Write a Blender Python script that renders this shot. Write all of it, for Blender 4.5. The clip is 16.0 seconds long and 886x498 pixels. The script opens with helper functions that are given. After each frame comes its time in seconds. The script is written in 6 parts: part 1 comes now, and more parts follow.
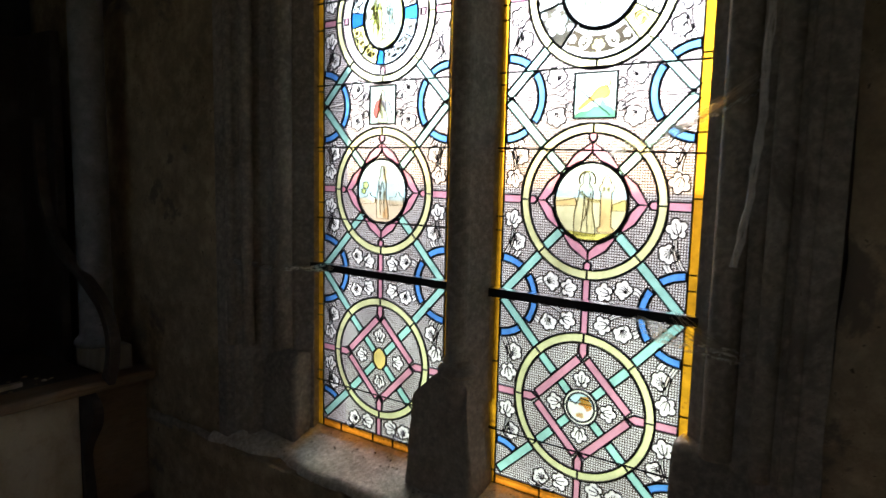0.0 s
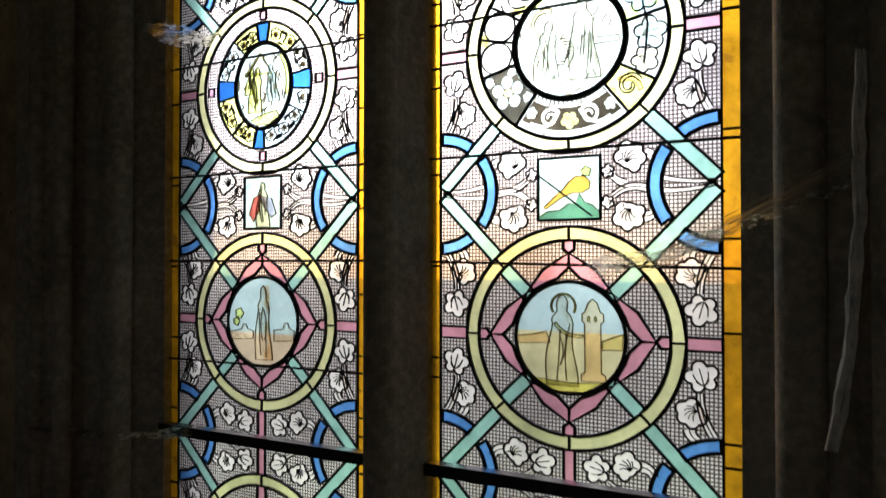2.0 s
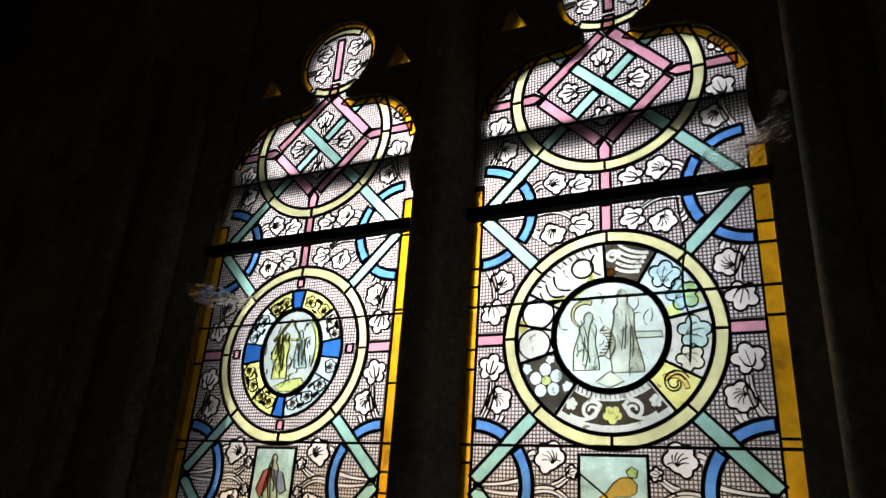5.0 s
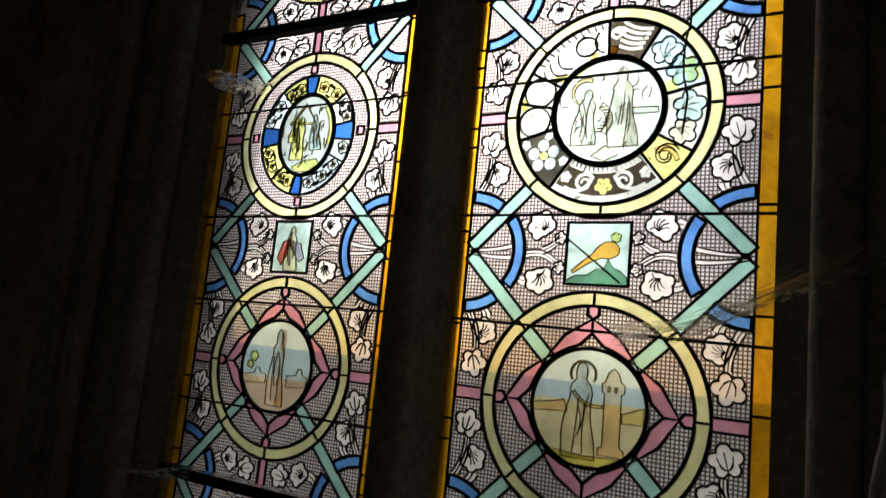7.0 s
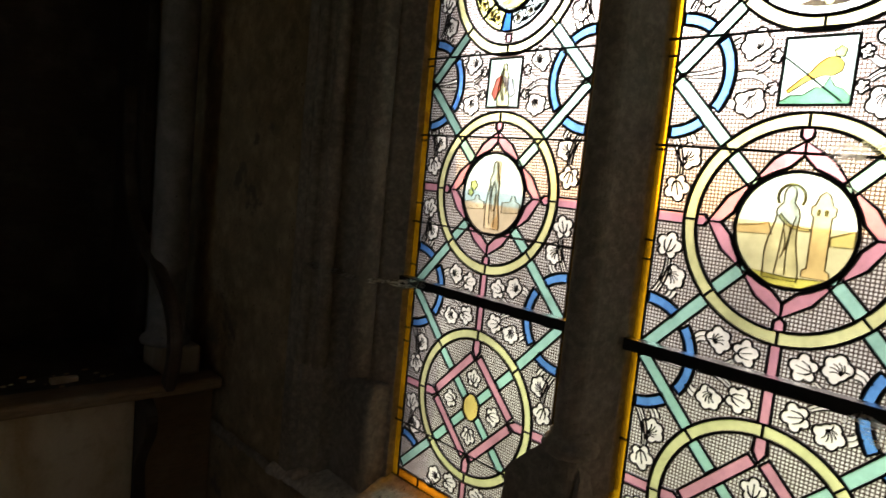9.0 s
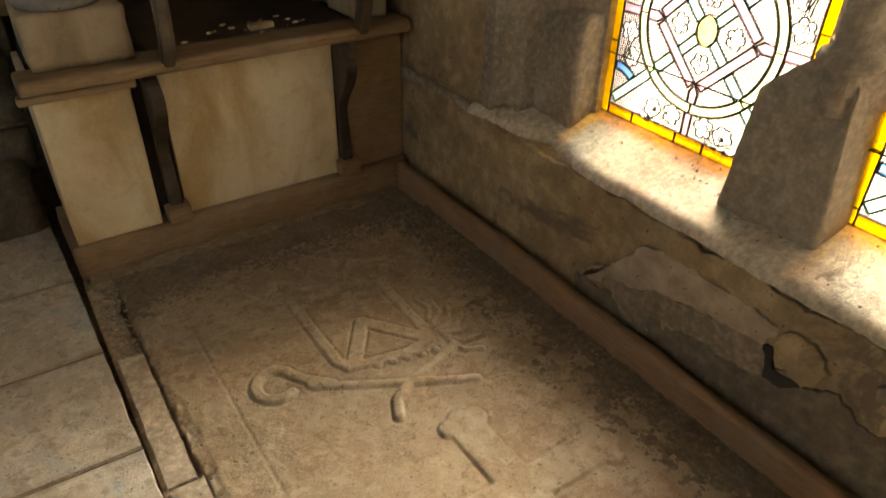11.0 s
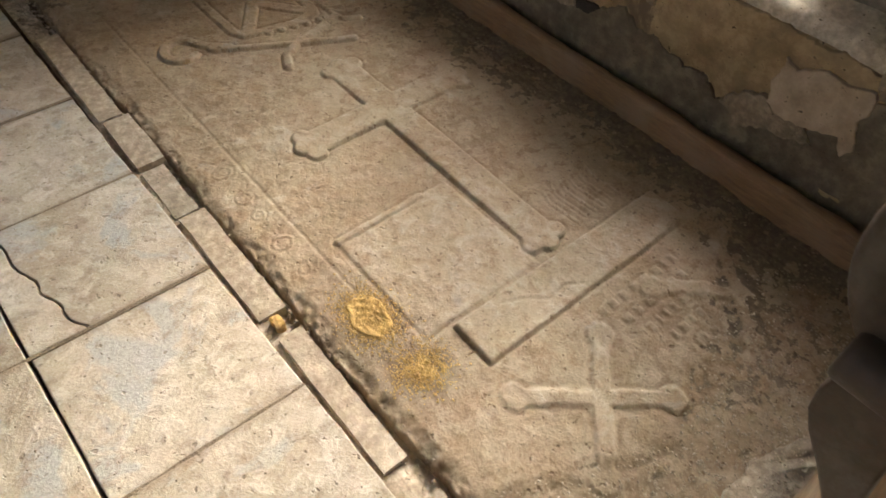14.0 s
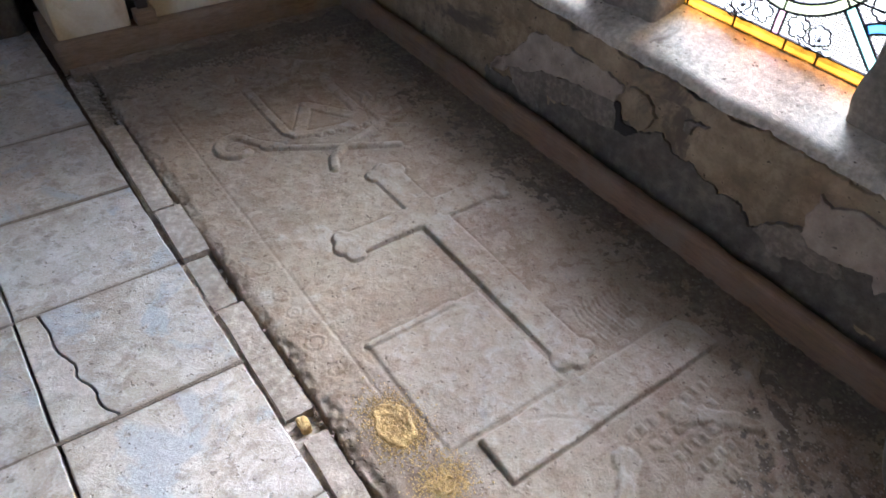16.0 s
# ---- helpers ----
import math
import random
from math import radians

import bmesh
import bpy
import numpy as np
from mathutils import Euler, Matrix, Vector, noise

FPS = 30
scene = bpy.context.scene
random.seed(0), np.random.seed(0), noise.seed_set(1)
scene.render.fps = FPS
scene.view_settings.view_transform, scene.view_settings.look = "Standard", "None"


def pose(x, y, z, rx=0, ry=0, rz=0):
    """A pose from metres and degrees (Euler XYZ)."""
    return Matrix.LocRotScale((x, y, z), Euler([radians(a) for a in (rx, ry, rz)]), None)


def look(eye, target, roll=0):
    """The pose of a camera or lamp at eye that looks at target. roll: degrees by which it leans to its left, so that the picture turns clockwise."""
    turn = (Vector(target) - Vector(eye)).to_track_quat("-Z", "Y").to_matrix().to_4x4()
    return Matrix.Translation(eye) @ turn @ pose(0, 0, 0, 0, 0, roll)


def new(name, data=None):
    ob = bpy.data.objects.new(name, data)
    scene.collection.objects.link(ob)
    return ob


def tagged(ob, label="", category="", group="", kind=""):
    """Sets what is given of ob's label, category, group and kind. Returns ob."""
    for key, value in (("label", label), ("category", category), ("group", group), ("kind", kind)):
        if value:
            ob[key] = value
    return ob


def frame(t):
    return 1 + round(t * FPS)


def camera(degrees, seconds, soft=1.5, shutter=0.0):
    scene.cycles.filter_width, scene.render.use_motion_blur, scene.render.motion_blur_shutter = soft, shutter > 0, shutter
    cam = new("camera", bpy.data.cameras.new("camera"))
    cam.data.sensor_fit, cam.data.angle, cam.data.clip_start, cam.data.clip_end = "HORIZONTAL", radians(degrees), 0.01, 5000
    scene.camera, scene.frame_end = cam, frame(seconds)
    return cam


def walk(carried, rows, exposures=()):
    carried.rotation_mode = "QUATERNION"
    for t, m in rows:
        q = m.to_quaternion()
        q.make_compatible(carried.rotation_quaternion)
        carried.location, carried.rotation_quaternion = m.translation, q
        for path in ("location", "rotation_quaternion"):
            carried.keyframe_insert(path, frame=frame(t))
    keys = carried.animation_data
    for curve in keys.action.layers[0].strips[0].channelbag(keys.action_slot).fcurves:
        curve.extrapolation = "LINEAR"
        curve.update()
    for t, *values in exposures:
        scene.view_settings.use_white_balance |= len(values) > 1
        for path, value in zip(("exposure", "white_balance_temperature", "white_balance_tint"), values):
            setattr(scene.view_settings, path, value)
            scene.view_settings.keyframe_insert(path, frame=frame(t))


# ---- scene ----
cam = camera(65.8, 16.0, shutter=0.2)
PATH = [
    (0, (-0.036, 0.096, 1.64), (1.569, 1.264, 1.4), 1.3),
    (0.5, (0.142, 0.196, 1.543), (1.666, 1.465, 1.278), 1.8),
    (1, (0.327, 0.291, 1.605), (1.906, 1.494, 1.364), 0.4),
    (1.5, (0.45, 0.397, 1.627), (2.127, 1.48, 1.51), 1.3),
    (2, (0.47, 0.547, 1.709), (2.262, 1.434, 1.737), 0.0),
    (2.5, (0.494, 0.62, 1.766), (2.286, 1.478, 1.992), 1.3),
    (3, (0.5, 0.643, 1.814), (2.238, 1.523, 2.265), 1.0),
    (3.5, (0.485, 0.638, 1.856), (2.156, 1.517, 2.515), 1.3),
    (3.7, (0.48, 0.631, 1.862), (2.126, 1.504, 2.588), 1.6),
    (5.8, (0.496, 0.633, 1.708), (2.172, 1.49, 2.384), 5.5),
    (6, (0.501, 0.621, 1.695), (2.197, 1.493, 2.298), 5.6),
    (6.5, (0.511, 0.593, 1.665), (2.24, 1.499, 2.101), 6.7),
    (7, (0.499, 0.541, 1.636), (2.226, 1.511, 1.916), 5.7),
    (7.5, (0.488, 0.487, 1.602), (2.198, 1.517, 1.736), 4.6),
    (8, (0.451, 0.437, 1.595), (2.101, 1.566, 1.589), 5.2),
    (8.2, (0.453, 0.419, 1.585), (2.056, 1.615, 1.549), 5.9),
    (10.3, (0.281, 0.49, 1.615), (1.301, 2.053, 0.899), 2.5),
    (10.5, (0.251, 0.515, 1.556), (1.265, 2.029, 0.731), 2.9),
    (11, (0.257, 0.633, 1.436), (1.191, 2.005, 0.32), 1.1),
    (11.5, (0.27, 0.746, 1.389), (1.07, 2.02, 0.071), 1.2),
    (12, (0.259, 0.625, 1.376), (0.943, 1.89, -0.014), 1.6),
    (12.5, (0.235, 0.422, 1.384), (0.832, 1.687, -0.046), -0.1),
    (13, (0.162, 0.262, 1.385), (0.822, 1.433, -0.096), -0.5),
    (13.5, (0.075, 0.113, 1.392), (0.839, 1.181, -0.116), 0.6),
    (14, (0.044, 0.002, 1.376), (0.891, 0.956, -0.164), 2.5),
    (14.5, (0.048, -0.047, 1.369), (0.902, 0.812, -0.222), 4.4),
    (15, (0.064, -0.038, 1.382), (0.943, 0.824, -0.195), 5.5),
    (15.5, (0.056, -0.002, 1.418), (0.972, 0.993, -0.055), 4.4),
    (16, (0.046, 0.033, 1.442), (0.936, 1.183, 0.068), 3.5),
]
EXPOSURES = [
    (0.0, 0.25, 5700, 10), (1.0, 0.15, 5800, 10), (1.5, -0.3, 5900, 10), (2.5, -1.1, 6000, 10), (3.5, -1.9, 6100, 10), (6.0, -2.15, 6300, 10), (7.0, -1.9, 6500, 10), (8.2, -0.8, 6700, 10), (10.4, 1.5, 7600, 10),
    (11.0, 2.65, 8400, 10), (11.5, 3.15, 8500, 10), (12.5, 3.0, 8100, 10), (13.5, 2.5, 7700, 10), (14.4, 2.4, 5800, 12), (15.0, 2.3, 5100, 14), (16.0, 2.45, 4900, 15),
]
walk(cam, [(t, look(eye, target, roll)) for t, eye, target, roll in PATH], EXPOSURES)

# ---- world, light ----
world = bpy.data.worlds.new("sky")
scene.world = world
world.use_nodes = True
_wn = world.node_tree
_sky = _wn.nodes.new("ShaderNodeTexSky")
_sky.sky_type = "NISHITA"
_sky.sun_disc = False
_sky.sun_elevation, _sky.sun_rotation = radians(24.0), radians(62.5)
_wn.links.new(_sky.outputs[0], _wn.nodes["Background"].inputs[0])
_wn.nodes["Background"].inputs[1].default_value = 0.15

sun_data = bpy.data.lights.new("sun", "SUN")
sun_data.energy, sun_data.angle, sun_data.color = 5.0, radians(17), (1.0, 0.95, 0.86)
sun = new("sun", sun_data)
sun.matrix_world = look((1.985, 1.033, 0.997), (0.0, 0.0, 0.0))

# the bright sky just outside the window's opening
area_data = bpy.data.lights.new("window_sky", "AREA")
area_data.shape, area_data.size, area_data.size_y, area_data.energy = "RECTANGLE", 2.4, 1.8, 1.2
area_data.color = (0.95, 0.98, 1.0)
window_sky = new("window_sky", area_data)
window_sky.matrix_world = look((2.75, 1.1, 1.10), (0.0, 1.1, 1.10))
# bright haze round the sun, higher up
high_data = bpy.data.lights.new("high_sky", "AREA")
high_data.shape, high_data.size, high_data.size_y, high_data.energy = "RECTANGLE", 4.6, 4.4, 1900
high_data.color = (0.97, 0.98, 1.0)
high_sky = new("high_sky", high_data)
high_sky.matrix_world = look((6.0, 3.3, 4.4), (1.88, 1.2, 1.8))

# ---- materials ----


def material(name):
    m = bpy.data.materials.new(name)
    m.use_nodes = True
    return m, m.node_tree, m.node_tree.nodes["Principled BSDF"]


def link(nt, a, b):
    nt.links.new(a, b)


def coords(nt, scale=1.0, kind="Object"):
    c = nt.nodes.new("ShaderNodeTexCoord")
    mp = nt.nodes.new("ShaderNodeMapping")
    mp.inputs["Scale"].default_value = (scale, scale, scale) if not isinstance(scale, tuple) else scale
    link(nt, c.outputs[kind], mp.inputs[0])
    return mp.outputs[0]


def noise_tex(nt, vec, scale, detail=5.0, rough=0.6, dist=0.0):
    n = nt.nodes.new("ShaderNodeTexNoise")
    n.inputs["Scale"].default_value, n.inputs["Detail"].default_value = scale, detail
    n.inputs["Roughness"].default_value, n.inputs["Distortion"].default_value = rough, dist
    link(nt, vec, n.inputs["Vector"])
    return n.outputs[0]


def ramp(nt, fac, stops):
    r = nt.nodes.new("ShaderNodeValToRGB")
    e = r.color_ramp.elements
    while len(e) < len(stops):
        e.new(0.5)
    for el, (p, c) in zip(e, stops):
        el.position, el.color = p, (*c, 1.0) if len(c) == 3 else c
    link(nt, fac, r.inputs[0])
    return r.outputs[0]


def mixc(nt, fac, a, b, mode="MIX"):
    m = nt.nodes.new("ShaderNodeMix")
    m.data_type, m.blend_type = "RGBA", mode
    for sock, v in ((m.inputs[0], fac), (m.inputs[6], a), (m.inputs[7], b)):
        if hasattr(v, "node"):
            link(nt, v, sock)
        elif isinstance(v, tuple):
            sock.default_value = (*v, 1.0)
        else:
            sock.default_value = v
    return m.outputs[2]


def bump(nt, bsdf, height, strength=0.4, distance=0.01):
    b = nt.nodes.new("ShaderNodeBump")
    b.inputs["Strength"].default_value, b.inputs["Distance"].default_value = strength, distance
    link(nt, height, b.inputs["Height"])
    link(nt, b.outputs[0], bsdf.inputs["Normal"])


def stone_mat(name, dark, mid, light, coarse=3.0, fine=45.0, rough=0.85, bump_s=0.5, stain=None, stain_scale=1.6, stain_at=0.56, rand=0.0, pits=0.0):
    """Dusty stone or plaster: broad blotches, grain, pits and stains."""
    m, nt, bs = material(name)
    v = coords(nt)
    if rand:
        oi = nt.nodes.new("ShaderNodeObjectInfo")
        ad = nt.nodes.new("ShaderNodeVectorMath")
        ad.operation = "ADD"
        sc = nt.nodes.new("ShaderNodeVectorMath")
        sc.operation = "SCALE"
        cb = nt.nodes.new("ShaderNodeCombineXYZ")
        for i in range(3):
            link(nt, oi.outputs["Random"], cb.inputs[i])
        link(nt, cb.outputs[0], sc.inputs[0])
        sc.inputs["Scale"].default_value = 37.0
        link(nt, v, ad.inputs[0])
        link(nt, sc.outputs[0], ad.inputs[1])
        v = ad.outputs[0]
    broad = noise_tex(nt, v, coarse, 6, 0.62, 0.4)
    grain = noise_tex(nt, v, fine, 6, 0.7)
    speck = noise_tex(nt, v, fine * 4, 3, 0.6)
    col = ramp(nt, broad, [(0.37, dark), (0.5, mid), (0.62, light)])
    col = mixc(nt, 0.55, col, ramp(nt, grain, [(0.35, tuple(c * 0.5 for c in mid)), (0.5, mid), (0.64, tuple(min(1, c * 1.3) for c in light))]))
    col = mixc(nt, ramp(nt, speck, [(0.64, (0, 0, 0)), (0.72, (1, 1, 1))]), col, tuple(c * 0.4 for c in dark))
    if pits:
        blot = noise_tex(nt, v, fine * 0.42, 7, 0.72, 0.3)
        col = mixc(nt, pits, col, mixc(nt, ramp(nt, blot, [(0.36, (1, 1, 1)), (0.49, (0, 0, 0))]), col, tuple(c * 0.62 for c in dark)))
        pale = noise_tex(nt, v, fine * 0.8, 7, 0.75, 0.2)
        col = mixc(nt, ramp(nt, pale, [(0.54, (0, 0, 0)), (0.64, (pits, pits, pits))]), col, tuple(min(1, c * 1.25) for c in light))
    if stain:
        st = noise_tex(nt, v, stain_scale, 8, 0.65, 0.6)
        col = mixc(nt, ramp(nt, st, [(stain_at, (0, 0, 0)), (stain_at + 0.05, (0.85, 0.85, 0.85))]), col, stain)
    if rand:
        vr = nt.nodes.new("ShaderNodeMapRange")
        vr.inputs[3].default_value, vr.inputs[4].default_value = 1 - rand, 1 + rand
        link(nt, oi.outputs["Random"], vr.inputs[0])
        col = mixc(nt, 1.0, col, vr.outputs[0], "MULTIPLY")
    link(nt, col, bs.inputs["Base Color"])
    rr = ramp(nt, grain, [(0.3, (rough - 0.12,) * 3), (0.7, (min(1, rough + 0.1),) * 3)])
    link(nt, rr, bs.inputs["Roughness"])
    h = mixc(nt, 0.4, grain, speck)
    h = mixc(nt, 0.35, h, broad)
    bump(nt, bs, h, bump_s, 0.012)
    return m


def wood_mat(name, dark, light, scale=(2.0, 14.0, 14.0), rough=0.55, dust=None):
    m, nt, bs = material(name)
    v = coords(nt, scale)
    g = noise_tex(nt, v, 3.0, 8, 0.65, 1.2)
    f = noise_tex(nt, v, 14.0, 4, 0.6)
    col = ramp(nt, g, [(0.3, dark), (0.7, light)])
    col = mixc(nt, 0.3, col, ramp(nt, f, [(0.35, tuple(c * 0.5 for c in dark)), (0.65, light)]))
    if dust:
        d = noise_tex(nt, coords(nt), 6.0, 6, 0.65)
        col = mixc(nt, ramp(nt, d, [(0.5, (0, 0, 0)), (0.68, (0.7, 0.7, 0.7))]), col, dust)
    link(nt, col, bs.inputs["Base Color"])
    link(nt, ramp(nt, f, [(0.3, (rough - 0.1,) * 3), (0.7, (rough + 0.15,) * 3)]), bs.inputs["Roughness"])
    bump(nt, bs, g, 0.25, 0.006)
    return m


def glass_mat(name, tint, hatch=False, clear=0.66, streak=0.16, paint=None):
    """Old coloured window glass: part of the daylight goes straight through, part is scattered; hatch is the fired-on mesh of fine lines."""
    m, nt, bs = material(name)
    nt.nodes.remove(bs)
    out = nt.nodes["Material Output"]
    v = coords(nt)
    n = noise_tex(nt, v, 9.0, 5, 0.6, 0.5)
    n2 = noise_tex(nt, v, 60.0, 3, 0.6)
    lo, hi = tuple(c * (1 - 2 * streak) for c in tint), tuple(min(1.0, c * (1 + streak)) for c in tint)
    col = ramp(nt, n, [(0.32, lo), (0.68, hi)])
    col = mixc(nt, 0.25, col, ramp(nt, n2, [(0.3, lo), (0.7, hi)]))
    # uneven brightness from outdoors, put into the tint as broad patches
    broad = noise_tex(nt, coords(nt, (1.0, 1.0, 0.6)), 3.2, 3, 0.55, 0.3)
    col = mixc(nt, 1.0, col, ramp(nt, broad, [(0.34, (0.62, 0.62, 0.63)), (0.6, (1.0, 1.0, 1.0))]), "MULTIPLY")
    if paint:
        pn = noise_tex(nt, v, paint[1], 5, 0.6, 0.8)
        col = mixc(nt, ramp(nt, pn, [(paint[2], (0, 0, 0)), (paint[2] + 0.05, (0.9, 0.9, 0.9))]), col, paint[0])
    if hatch:
        sp = nt.nodes.new("ShaderNodeSeparateXYZ")
        link(nt, v, sp.inputs[0])
        lines = []
        for ax in (1, 2):
            mu = nt.nodes.new("ShaderNodeMath")
            mu.operation = "MULTIPLY"
            mu.inputs[1].default_value = 1 / 0.0080
            link(nt, sp.outputs[ax], mu.inputs[0])
            fr = nt.nodes.new("ShaderNodeMath")
            fr.operation = "FRACT"
            link(nt, mu.outputs[0], fr.inputs[0])
            gt = nt.nodes.new("ShaderNodeMath")
            gt.operation = "LESS_THAN"
            gt.inputs[1].default_value = 0.36
            link(nt, fr.outputs[0], gt.inputs[0])
            lines.append(gt.outputs[0])
        mx = nt.nodes.new("ShaderNodeMath")
        mx.operation = "MAXIMUM"
        link(nt, lines[0], mx.inputs[0])
        link(nt, lines[1], mx.inputs[1])
        col = mixc(nt, mx.outputs[0], col, (0.11, 0.08, 0.07))
    tr = nt.nodes.new("ShaderNodeBsdfTransparent")
    tl = nt.nodes.new("ShaderNodeBsdfTranslucent")
    rf = nt.nodes.new("ShaderNodeBsdfRefraction")
    rf.inputs["IOR"].default_value, rf.inputs["Roughness"].default_value = 1.15, 1.0
    soft = nt.nodes.new("ShaderNodeMixShader")
    soft.inputs[0].default_value = 0.42
    mix = nt.nodes.new("ShaderNodeMixShader")
    mix.inputs[0].default_value = 1 - clear
    for s, m_, i in ((rf, soft, 1), (tl, soft, 2), (tr, mix, 1)):
        link(nt, col, s.inputs["Color"])
        link(nt, s.outputs[0], m_.inputs[i])
    link(nt, soft.outputs[0], mix.inputs[2])
    gl = nt.nodes.new("ShaderNodeBsdfGlossy")
    gl.inputs["Roughness"].default_value = 0.25
    mix2 = nt.nodes.new("ShaderNodeMixShader")
    mix2.inputs[0].default_value = 0.03
    link(nt, mix.outputs[0], mix2.inputs[1])
    link(nt, gl.outputs[0], mix2.inputs[2])
    link(nt, mix2.outputs[0], out.inputs[0])
    return m


def plain_mat(name, col, rough=0.7, metal=0.0, var=0.35, scale=30.0, bump_s=0.2):
    m, nt, bs = material(name)
    n = noise_tex(nt, coords(nt), scale, 5, 0.65)
    link(nt, ramp(nt, n, [(0.3, tuple(c * (1 - var) for c in col)), (0.7, tuple(min(1, c * (1 + var)) for c in col))]), bs.inputs["Base Color"])
    bs.inputs["Roughness"].default_value, bs.inputs["Metallic"].default_value = rough, metal
    bump(nt, bs, n, bump_s, 0.004)
    return m


def shifted(nt, v, oi):
    """Moves a pattern by the object's own random number, so that alike pieces differ."""
    cb = nt.nodes.new("ShaderNodeCombineXYZ")
    for i, f in enumerate((37.0, 61.0, 23.0)):
        mu = nt.nodes.new("ShaderNodeMath")
        mu.operation = "MULTIPLY"
        mu.inputs[1].default_value = f
        link(nt, oi.outputs["Random"], mu.inputs[0])
        link(nt, mu.outputs[0], cb.inputs[i])
    ad = nt.nodes.new("ShaderNodeVectorMath")
    ad.operation = "ADD"
    link(nt, v, ad.inputs[0])
    link(nt, cb.outputs[0], ad.inputs[1])
    return ad.outputs[0]


def tile_mat(name, dark, mid, light, brown, skin_c, grey_c, joint=True, skin_f=0.6, grey_at=0.6):
    """Foot-worn stone: soft brown blotches, pale worn skin, pits, a grey stain here and there; by filled joints brown dirt."""
    m, nt, bs = material(name)
    oi = nt.nodes.new("ShaderNodeObjectInfo")
    v0 = coords(nt)
    v = shifted(nt, v0, oi)
    broad = noise_tex(nt, v, 3.4, 4, 0.55, 0.5)
    blot = noise_tex(nt, v, 9.0, 6, 0.62, 0.5)
    fleck = noise_tex(nt, v, 24.0, 6, 0.66, 0.3)
    skin = noise_tex(nt, v, 17.0, 7, 0.7, 0.8)
    grain = noise_tex(nt, v, 150.0, 4, 0.6)
    pit = noise_tex(nt, v, 60.0, 2, 0.5, 0.2)
    grey = noise_tex(nt, v, 4.6, 6, 0.6, 0.6)
    col = ramp(nt, broad, [(0.32, dark), (0.5, mid), (0.68, light)])
    col = mixc(nt, ramp(nt, blot, [(0.47, (0, 0, 0)), (0.62, (0.5, 0.5, 0.5))]), col, brown)
    col = mixc(nt, ramp(nt, skin, [(0.5, (0, 0, 0)), (0.6, (min(1.0, skin_f * 1.1),) * 3)]), col, skin_c)
    col = mixc(nt, ramp(nt, grey, [(grey_at, (0, 0, 0)), (grey_at + 0.06, (0.8, 0.8, 0.8))]), col, grey_c)
    col = mixc(nt, ramp(nt, fleck, [(0.53, (0, 0, 0)), (0.63, (0.75, 0.75, 0.75))]), col, tuple(c * 0.72 for c in brown))
    col = mixc(nt, ramp(nt, pit, [(0.28, (0.85, 0.85, 0.85)), (0.34, (0, 0, 0))]), col, tuple(c * 0.5 for c in brown))
    col = mixc(nt, 0.25, col, ramp(nt, grain, [(0.35, tuple(c * 0.8 for c in dark)), (0.65, skin_c)]))
    if joint:
        sp = nt.nodes.new("ShaderNodeSeparateXYZ")
        link(nt, v0, sp.inputs[0])
        ab = nt.nodes.new("ShaderNodeMath")
        ab.operation = "ABSOLUTE"
        link(nt, sp.outputs[1], ab.inputs[0])
        wob = nt.nodes.new("ShaderNodeMath")
        wob.operation = "MULTIPLY_ADD"
        wob.inputs[1].default_value = 0.06
        link(nt, blot, wob.inputs[0])
        link(nt, ab.outputs[0], wob.inputs[2])
        mr = nt.nodes.new("ShaderNodeMapRange")
        mr.inputs[1].default_value, mr.inputs[2].default_value = 0.224, 0.25
        mr.inputs[4].default_value = 0.75
        link(nt, wob.outputs[0], mr.inputs[0])
        col = mixc(nt, mr.outputs[0], col, tuple(c * 0.75 for c in brown))
    vr = nt.nodes.new("ShaderNodeMapRange")
    vr.inputs[3].default_value, vr.inputs[4].default_value = 0.9, 1.1
    link(nt, oi.outputs["Random"], vr.inputs[0])
    col = mixc(nt, 1.0, col, vr.outputs[0], "MULTIPLY")
    link(nt, col, bs.inputs["Base Color"])
    link(nt, ramp(nt, skin, [(0.35, (0.88,) * 3), (0.65, (0.62,) * 3)]), bs.inputs["Roughness"])
    h = mixc(nt, 0.5, skin, mixc(nt, 0.4, fleck, grain))
    h = mixc(nt, ramp(nt, pit, [(0.28, (0.7, 0.7, 0.7)), (0.34, (0, 0, 0))]), h, (0.0, 0.0, 0.0))
    bump(nt, bs, h, 0.6, 0.012)
    return m


def soft_plaster(name, base, stain, pale):
    """Smooth old plaster with soft yellow-brown stains running down it."""
    m, nt, bs = material(name)
    v = coords(nt)
    a = noise_tex(nt, coords(nt, (1.0, 1.0, 0.45)), 5.0, 4, 0.55, 0.6)
    b = noise_tex(nt, v, 14.0, 5, 0.6, 0.3)
    g = noise_tex(nt, v, 90.0, 4, 0.6)
    col = ramp(nt, a, [(0.36, stain), (0.56, base), (0.72, pale)])
    col = mixc(nt, ramp(nt, b, [(0.54, (0, 0, 0)), (0.75, (0.6, 0.6, 0.6))]), col, stain)
    col = mixc(nt, 0.12, col, ramp(nt, g, [(0.3, tuple(c * 0.5 for c in stain)), (0.7, pale)]))
    link(nt, col, bs.inputs["Base Color"])
    bs.inputs["Roughness"].default_value = 0.75
    bump(nt, bs, mixc(nt, 0.3, b, g), 0.15, 0.006)
    return m


